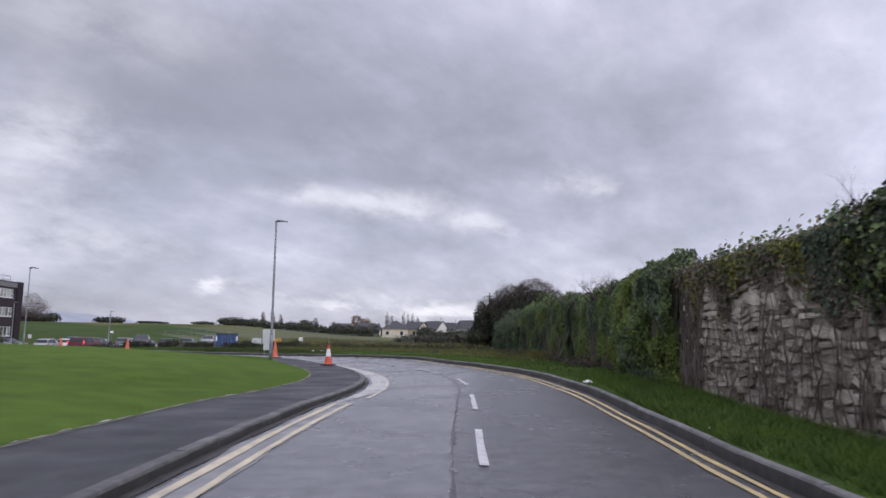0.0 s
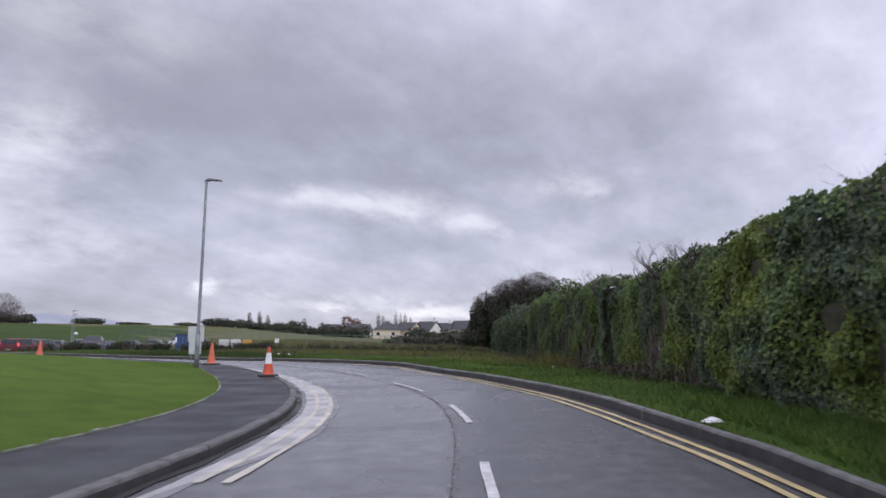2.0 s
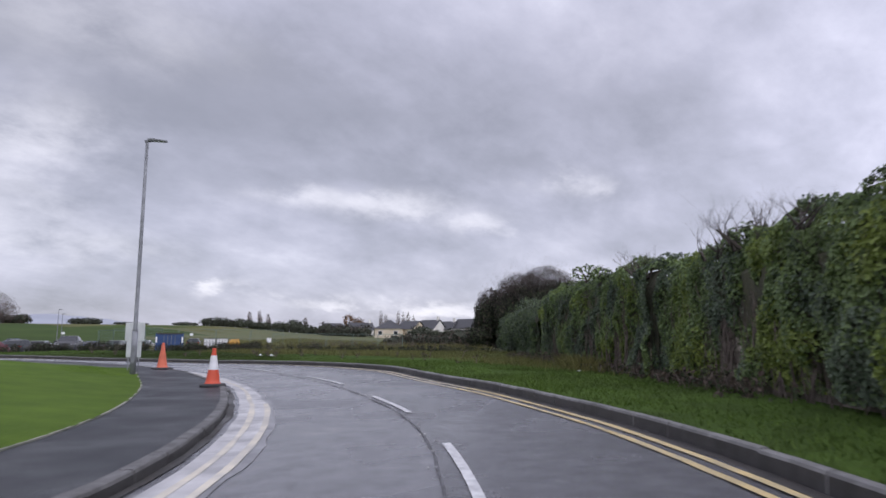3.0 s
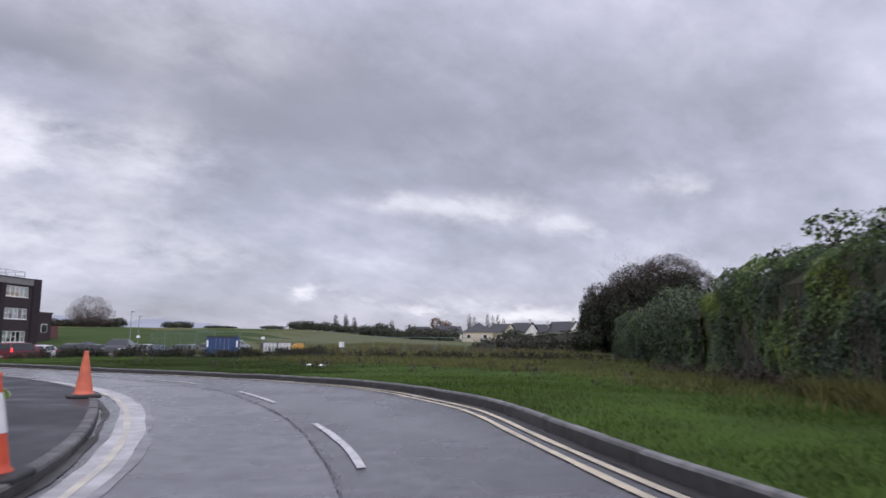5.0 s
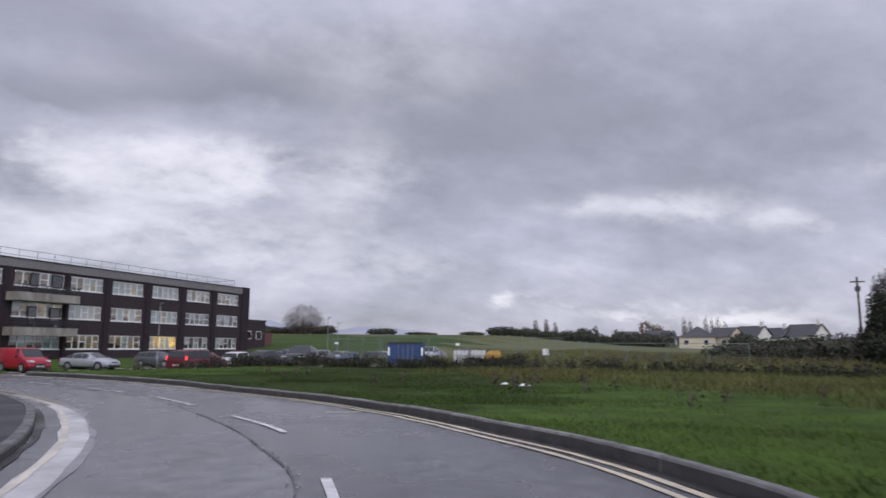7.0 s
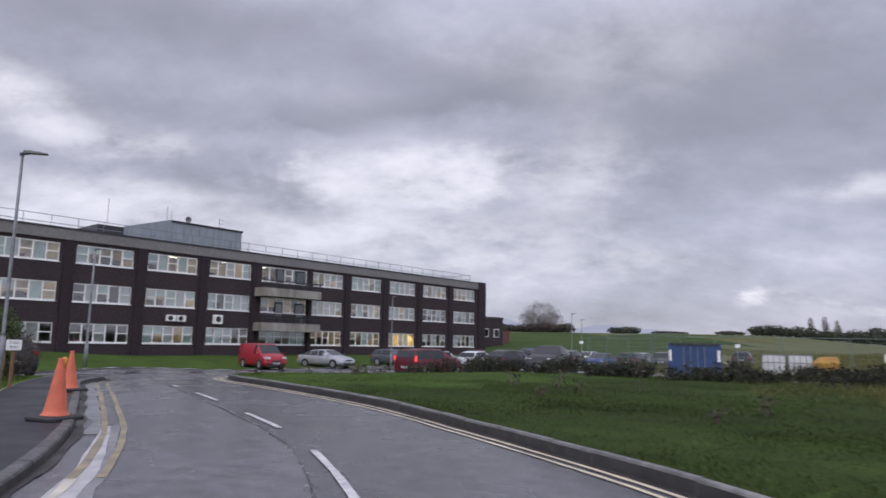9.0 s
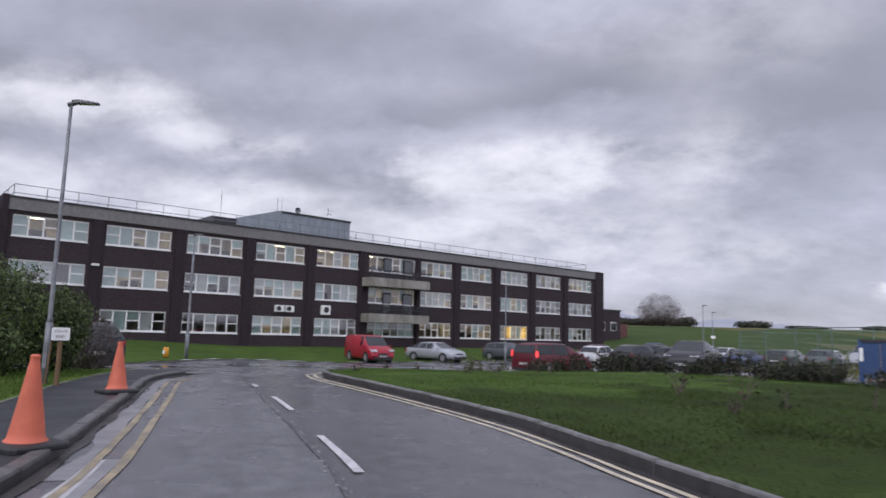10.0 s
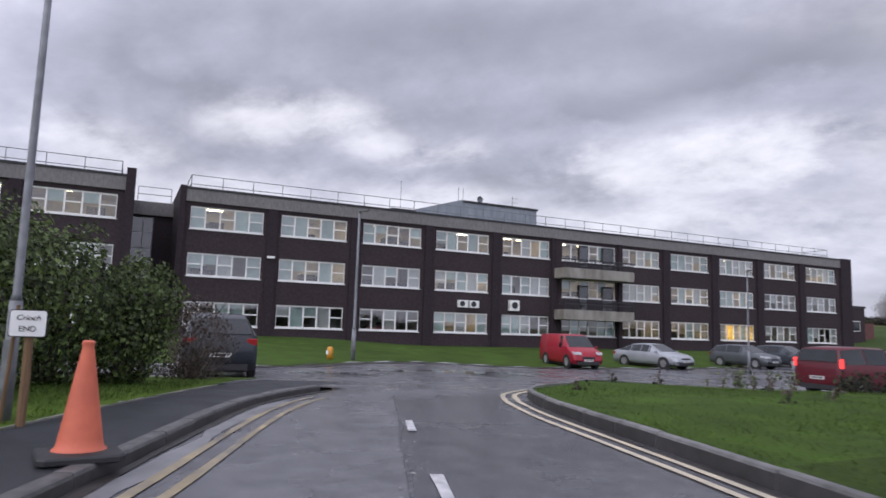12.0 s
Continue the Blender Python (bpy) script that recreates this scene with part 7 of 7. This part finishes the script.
leafy("round_tree", "large bare round-headed tree on the skyline", [((-132, 212, gz + 5.2), (6.6, 5.0, 4.1), 3600), ((-136, 212, gz + 3.8), (3.8, 4.0, 2.8), 1500), ((-128.5, 212, gz + 3.6), (3.8, 4.0, 2.6), 1500), ((-132, 212, gz + 2.0), (6.9, 4.0, 2.0), 1500)], 0.9, 121, [FAR_TWIG, PINKTWIG], [0.7, 0.3], twigs=34, broad=0.028, category="tree", floor=gz, group="bare skyline trees")

# ---------------------------------------------------------------- scrub between the grass and the car park
def weeds(name, label, pts, n, hmin, hmax, seed, width=1.3, leafmat=None, leaves=5, material=None, ragged=0.0):
    r = random.Random(seed)
    L_ = spline(pts, 0.2)
    B = Build()
    C = []
    for _ in range(n):
        p = L_[r.randrange(len(L_))] + np.array([r.gauss(0, width), r.gauss(0, width)])
        if inside(np.array([p[0]]), np.array([p[1]]), ASPHALT)[0]:
            continue
        if ragged and noise.noise(Vector((p[0] * 0.55, p[1] * 0.55, seed + 4))) < ragged - 0.5:
            continue
        z0 = ground_z(*p) - 0.03
        clumpy = 0.55 + 0.75 * abs(noise.noise(Vector((p[0] * 0.28, p[1] * 0.28, seed))))
        h = r.uniform(hmin, hmax) * clumpy
        for k in range(r.choice((2, 3, 4))):
            dx, dy = r.gauss(0, 0.22) * h, r.gauss(0, 0.22) * h
            B.tube([(p[0], p[1], z0), (p[0] + dx * 0.4, p[1] + dy * 0.4, z0 + h * 0.55), (p[0] + dx, p[1] + dy, z0 + h * r.uniform(0.85, 1.1))], [0.014, 0.010, 0.005], 3, caps=False)
            for q in range(leaves):
                u = r.uniform(0.15, 1.0)
                C.append((p[0] + dx * u + r.gauss(0, 0.08), p[1] + dy * u + r.gauss(0, 0.08), z0 + h * u))
    e = thing(name, label, "weeds", kind="stuff")
    part("stalks", B, material or STEM, e)
    C = np.array(C)
    rr = np.random.default_rng(seed)
    d = rr.normal(0, 1, C.shape)
    half_ = rr.random(len(C)) < 0.6
    part("leaves", leaf_mesh("leaves", C[half_], d[half_], 0.085 * rr.uniform(0.5, 1.4, half_.sum()), seed, leafmat or BROWN_LEAF), None, e)
    part("leaves", leaf_mesh("leaves", C[~half_], d[~half_], 0.085 * rr.uniform(0.5, 1.4, (~half_).sum()), seed + 1, DARK_LEAF), None, e)


weeds("scrub", "dark dead weeds and brambles before the car park", [(-33.4, 65.6), (-31, 66.6), (-28, 67.8), (-20, 68.3), (-14, 69.0)], 1250, 0.34, 0.92, 131, 0.7, leaves=8, material=TWIG, ragged=0.5, leafmat=THICKET)
weeds("scrub", "tall dark dead weeds before the blue container", [(-28, 69.6), (-24, 70.2), (-19, 71.0), (-15, 71.6)], 520, 0.6, 1.15, 137, 0.6, leaves=8, material=TWIG, ragged=0.42, leafmat=THICKET)
weeds("scrub", "brown bramble scrub at the field edge", [(-14, 69.5), (-8, 68.8), (-2, 67.5), (3, 66.5), (5.5, 64)], 800, 0.25, 0.85, 132, 1.1, leaves=7, material=TWIG, ragged=0.5, leafmat=THICKET)
weeds("scrub", "tall brown weeds in the rough field", [(-26, 84), (-14, 90), (-4, 88), (3, 84)], 420, 0.5, 1.2, 133, 4.0)
weeds("weeds", "scattered dead weed stalks in the grass", [(-34.5, 59.5), (-30, 61), (-22, 60), (-12, 57), (-4, 53), (1.5, 48), (4.0, 42)], 46, 0.3, 0.75, 134, 2.4)
weeds("weeds", "tall weeds growing by the grass corner", [(-37.2, 64.2), (-35.5, 64.8)], 14, 0.6, 1.1, 135, 0.5, leafmat=BUSH, leaves=7)
weeds("weeds", "dead weed stalks at the foot of the ivy", [(5.3, 24), (5.6, 30), (5.5, 38), (5.2, 46), (4.6, 54)], 150, 0.3, 0.7, 136, 0.3)


# ---------------------------------------------------------------- grass blades
def blades(name, label, pts, hmin, hmax, width, material, seed, lean=0.5):
    r = np.random.default_rng(seed)
    n = len(pts)
    z0 = base_z(pts[:, 0], pts[:, 1]) + 0.10
    h = r.uniform(hmin, hmax, n) * (0.7 + 0.6 * r.random(n))
    a = r.uniform(0, 6.283, n)
    w = width * r.uniform(0.6, 1.4, n)
    dx, dy = np.cos(a), np.sin(a)
    l1, l2 = r.normal(0, lean, n) * h, r.normal(0, lean, n) * h
    V = np.stack([np.stack([pts[:, 0] - dx * w, pts[:, 1] - dy * w, z0], 1), np.stack([pts[:, 0] + dx * w, pts[:, 1] + dy * w, z0], 1), np.stack([pts[:, 0] + l1, pts[:, 1] + l2, z0 + h], 1)], 1).reshape(-1, 3)
    F = np.arange(n * 3).reshape(-1, 3)
    me = bpy.data.meshes.new(name)
    me.vertices.add(n * 3)
    me.vertices.foreach_set("co", V.ravel())
    me.loops.add(n * 3)
    me.loops.foreach_set("vertex_index", F.ravel().astype(np.int32))
    me.polygons.add(n)
    me.polygons.foreach_set("loop_start", (np.arange(n) * 3).astype(np.int32))
    me.materials.append(material)
    me.update(calc_edges=True)
    return tagged(new(name, me), label, "grass", kind="stuff")


def scatter(poly, n, seed, keep=None):
    r = np.random.default_rng(seed)
    poly = np.array(poly, float)
    lo, hi = poly.min(0), poly.max(0)
    out = np.zeros((0, 2))
    while len(out) < n:
        p = r.uniform(lo, hi, (n * 2, 2))
        p = p[inside(p[:, 0], p[:, 1], poly)]
        if keep is not None:
            p = p[keep(p, r)]
        out = np.vstack([out, p])
    return out[:n]


VERGE = np.vstack([offset(RK, -0.12)[:int(np.argmin(np.abs(RK[:, 1] - 46)))], np.array([(5.6, 46), (6.0, 30), (5.8, 20), (5.8, 2), (5.8, -6)])])
blades("grass", "wet green verge grass between kerb and wall", scatter(VERGE[VERGE[:, 1] > 3], 80000, 141), 0.035, 0.11, 0.008, ROUGH_GRASS, 142, 0.7)
blades("grass", "taller lush grass under the stone wall", scatter([(3.75, 4), (5.75, 4), (5.85, 20), (4.2, 20), (3.8, 12)], 42000, 156), 0.07, 0.21, 0.008, ROUGH_GRASS, 157, 0.6)
TRI = np.vstack([offset(RK, -0.12)[int(np.argmin(np.abs(RK[:, 1] - 24))):], NOSEB, np.array([(-34, 68.0), (-22, 69.8), (-8, 68), (4, 66), (5.4, 50), (5.6, 40), (5.6, 24)])])
near_kerb = lambda p, r: r.random(len(p)) < np.clip(6.0 / (dist_to(RK, p[:, 0], p[:, 1]) + 0.5), 0.25, 1.0)
west = lambda p, r: near_kerb(p, r) & (p[:, 0] + 0.5 * r.normal(0, 6, len(p)) < -9) & (p[:, 0] + 0.5 * r.normal(0, 4, len(p)) > -24)
east = lambda p, r: near_kerb(p, r) & ((p[:, 0] + 0.5 * r.normal(0, 6, len(p)) > -11) | (p[:, 0] < -23))
blades("grass", "rough green grass in the corner field", scatter(TRI, 120000, 143, east), 0.025, 0.085, 0.0075, ROUGH_GRASS, 144, 0.7)
blades("grass", "deep green wet grass in the corner field", scatter(TRI, 115000, 158, west), 0.025, 0.09, 0.0078, DEEP_GRASS, 159, 0.7)
tufted = lambda p, r: np.array([noise.noise(Vector((q[0] * 0.3, q[1] * 0.3, 7.0))) for q in p]) + 0.2 * r.normal(0, 1, len(p)) > -0.02
blades("long_grass", "long olive grass towards the field edge", scatter([(-16, 60), (-6, 54), (1, 47), (4.5, 38), (5.6, 36), (5.6, 62), (2, 69), (-12, 69.5), (-20, 68)], 26000, 160, tufted), 0.08, 0.28, 0.012, OLIVE_GRASS, 161, 0.6)
clumped = lambda p, r: np.array([noise.noise(Vector((q[0] * 0.16, q[1] * 0.16, 2.0))) for q in p]) + 0.25 * r.normal(0, 1, len(p)) > 0.18
blades("dry_grass", "tufts of dry straw-coloured grass", scatter([(-15, 62), (-12, 58), (-8, 56), (0, 50), (3.5, 36), (5.6, 30), (5.8, 60), (4, 70), (-15, 69)], 11000, 145, clumped), 0.12, 0.36, 0.011, DRY_GRASS, 146, 0.6)
blades("dry_grass", "tan dry grass at the foot of the ivy", scatter([(4.6, 35.5), (5.5, 35), (5.7, 40.5), (4.9, 40.5)], 3500, 147), 0.25, 0.55, 0.010, DRY_GRASS, 148, 0.5)
FIELD = [(-30, 71), (-12, 71), (4, 68), (6, 90), (2, 130), (-30, 160), (-60, 160), (-28, 112)]
blades("field_grass", "pale rough grass of the field", scatter(FIELD, 30000, 149), 0.2, 0.55, 0.03, DRY_GRASS, 150, 0.6)
LAWNP = np.vstack([offset(FI, 0.06)[int(np.argmin(np.abs(FI[:, 1] - 2))):], np.array([(-33, 46), (-20, 38), (-16, 28), (-15, 2)])])
near_path = lambda p, r: r.random(len(p)) < np.clip(1.5 - dist_to(FI, p[:, 0], p[:, 1]) / 3.0, 0.0, 1.0)
blades("lawn_grass", "short bright green mown lawn grass", scatter(LAWNP, 80000, 151, near_path), 0.015, 0.04, 0.006, LAWN, 152, 0.6)
blades("verge_grass", "green grass between footpath and bush", scatter([(-26, 45.9), (-31.5, 47.9), (-34.5, 49.0), (-35.3, 47.5), (-30, 44.5), (-26, 43.5)], 9000, 153), 0.04, 0.12, 0.009, ROUGH_GRASS, 154, 0.6)

# ---------------------------------------------------------------- houses, hills, far buildings
CREAM = mat("cream_render", (0.64, 0.56, 0.43), (0.55, 0.48, 0.37), scale=1.2, rough=0.85, big=0.08)
PALE = mat("pale_render", (0.74, 0.72, 0.68), (0.64, 0.62, 0.58), scale=1.2, rough=0.85, big=0.08)
SLATE_ROOF = mat("dark_slate_roof", (0.055, 0.055, 0.06), (0.036, 0.036, 0.04), scale=3, rough=0.55, stretch=(1, 1, 4), big=0.1)


def house(x, y, ang, w, d, eaves, ridge, wallmat, label, hipped=False, chimney=True):
    z0 = ground_z(x, y) - 0.2
    e = thing("house", label, "house", at=pose(x, y, z0, 0, 0, ang), group="houses beyond the field")
    B = Build()
    B.box(-w / 2, w / 2, 0, d, 0, eaves)
    if not hipped:
        for xx in (-w / 2, w / 2):
            B.face([(xx, 0, eaves), (xx, d, eaves), (xx, d / 2, ridge - 0.1)])
    part("wall", B, wallmat, e)
    B = Build()
    o = 0.35
    hx = w / 2 - (d / 2 if hipped else -o)
    A_ = [(-w / 2 - o, -o, eaves - 0.1), (w / 2 + o, -o, eaves - 0.1), (w / 2 + o, d + o, eaves - 0.1), (-w / 2 - o, d + o, eaves - 0.1)]
    R0, R1 = (-hx, d / 2, ridge), (hx, d / 2, ridge)
    B.face([A_[0], A_[1], R1, R0])
    B.face([A_[2], A_[3], R0, R1])
    if hipped:
        B.face([A_[1], A_[2], R1])
        B.face([A_[3], A_[0], R0])
    roof = part("roof", B, SLATE_ROOF, e)
    if chimney:
        C_ = Build()
        C_.box(hx - 1.2, hx - 0.6, d / 2 - 0.3, d / 2 + 0.3, ridge - 0.5, ridge + 0.9)
        part("chimney", C_, wallmat, roof)
    for s in (-0.3, 0.25):
        W_ = Build()
        W_.box(s * w - 0.6, s * w + 0.6, -0.05, -0.004, eaves * 0.35, eaves * 0.78)
        wn = part("window", W_, WHITE_FRAME, e)
        G_ = Build()
        G_.box(s * w - 0.5, s * w + 0.5, -0.06, -0.051, eaves * 0.39, eaves * 0.74)
        part("pane", G_, CAR_GLASS, wn)
    return e


house(-14.0, 197, 0, 7.6, 8, 2.9, 5.3, CREAM, "cream rendered house with a dark hipped roof", True, False)
house(-9.6, 198, -38, 5.6, 5.4, 2.8, 5.0, CREAM, "cream house with a dark gabled roof", False, False)
house(-4.2, 198, -38, 6.0, 5.4, 2.8, 5.3, PALE, "pale house with a dark gabled roof")
house(0.6, 200, -38, 5.6, 5, 2.5, 4.9, PALE, "pale house partly behind shrubs")
house(6.2, 197, -38, 7, 5.6, 3.0, 5.6, PALE, "pale house with a dark gabled roof and rooflights")
house(-24.0, 222, 20, 7, 6, 2.2, 4.4, PALE, "small pale house behind the hedge")
house(-34.0, 228, 15, 6, 6, 2.2, 4.0, PALE, "small pale house behind the hedge", False, False)

# distance haze is put into the hills' flat blue-grey colour
HILL = mat("far_hill_painted_haze", (0.34, 0.36, 0.42), (0.30, 0.32, 0.37), scale=0.02, rough=1.0, big=0.1, bigscale=0.004)


def far_hill(name, az0, az1, dist, height, seed):
    """A long low hill on the horizon, between two bearings to the left of +y."""
    B = Build()
    front_, crest, back_ = [], [], []
    for k in range(41):
        u = k / 40
        a = radians(az0 + (az1 - az0) * u)
        hgt = height * (math.sin(math.pi * u) ** 0.7) * (1 + 0.18 * noise.noise(Vector((u * 4, seed, 0))) + 0.07 * noise.noise(Vector((u * 14, seed, 1))))
        for lst, dd, hh in ((front_, dist * 0.8, -10), (crest, dist, max(0, hgt)), (back_, dist * 1.2, -10)):
            lst.append((-math.sin(a) * dd, math.cos(a) * dd, hh))
    B.rings([front_, crest, back_], close=False, caps=False)
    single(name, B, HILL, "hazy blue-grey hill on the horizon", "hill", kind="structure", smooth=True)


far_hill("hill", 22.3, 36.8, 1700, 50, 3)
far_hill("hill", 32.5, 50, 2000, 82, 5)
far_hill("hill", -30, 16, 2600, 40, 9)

an = thing("annexe", "low dark brick annexe beyond the office", "building", at=OFFICE_AT)
B = Build()
B.box(130, 153.6, 18, 30, -0.6, 6.2)
part("wall", B, BRICK, an)
B = Build()
B.box(129.9, 153.8, 17.9, 30, 6.203, 6.5)
part("roof", B, DARKTRIM, an)
for s in (140, 143.5, 147, 150.5):
    W_ = Build()
    W_.box(s, s + 1.8, 17.93, 17.997, 2.6, 4.2)
    wn = part("window", W_, WHITE_FRAME, an)
    G_ = Build()
    G_.box(s + 0.1, s + 1.7, 17.92, 17.929, 2.7, 4.1)
    part("pane", G_, CAR_GLASS, wn)
B = Build()
B.box(154.5, 159, 20, 34, -0.6, 4.0)
an2 = single("annexe_shed", B, mat("red_brown_cladding", (0.16, 0.06, 0.055), (0.11, 0.045, 0.04), scale=2, rough=0.7), "low red-brown shed beyond the office", "building", at=OFFICE_AT)

# telegraph pole over the thicket
tp = thing("telegraph_pole", "dark wooden telegraph pole over the thicket", "pole", at=pose(9.1, 131.5, ground_z(9.1, 131.5)))
B = Build()
B.tube([(0, 0, -0.3), (0, 0, 9.9)], [0.17, 0.11], 8)
part("pole", B, TWIG, tp)
B = Build()
B.box(-0.8, 0.8, -0.08, 0.08, 9.2, 9.36)
part("crossarm", B, TWIG, tp)
B = Build()
B.box(-0.28, 0.28, -0.3, 0.3, 8.1, 8.7)
part("transformer_box", B, DARK_METAL, tp)
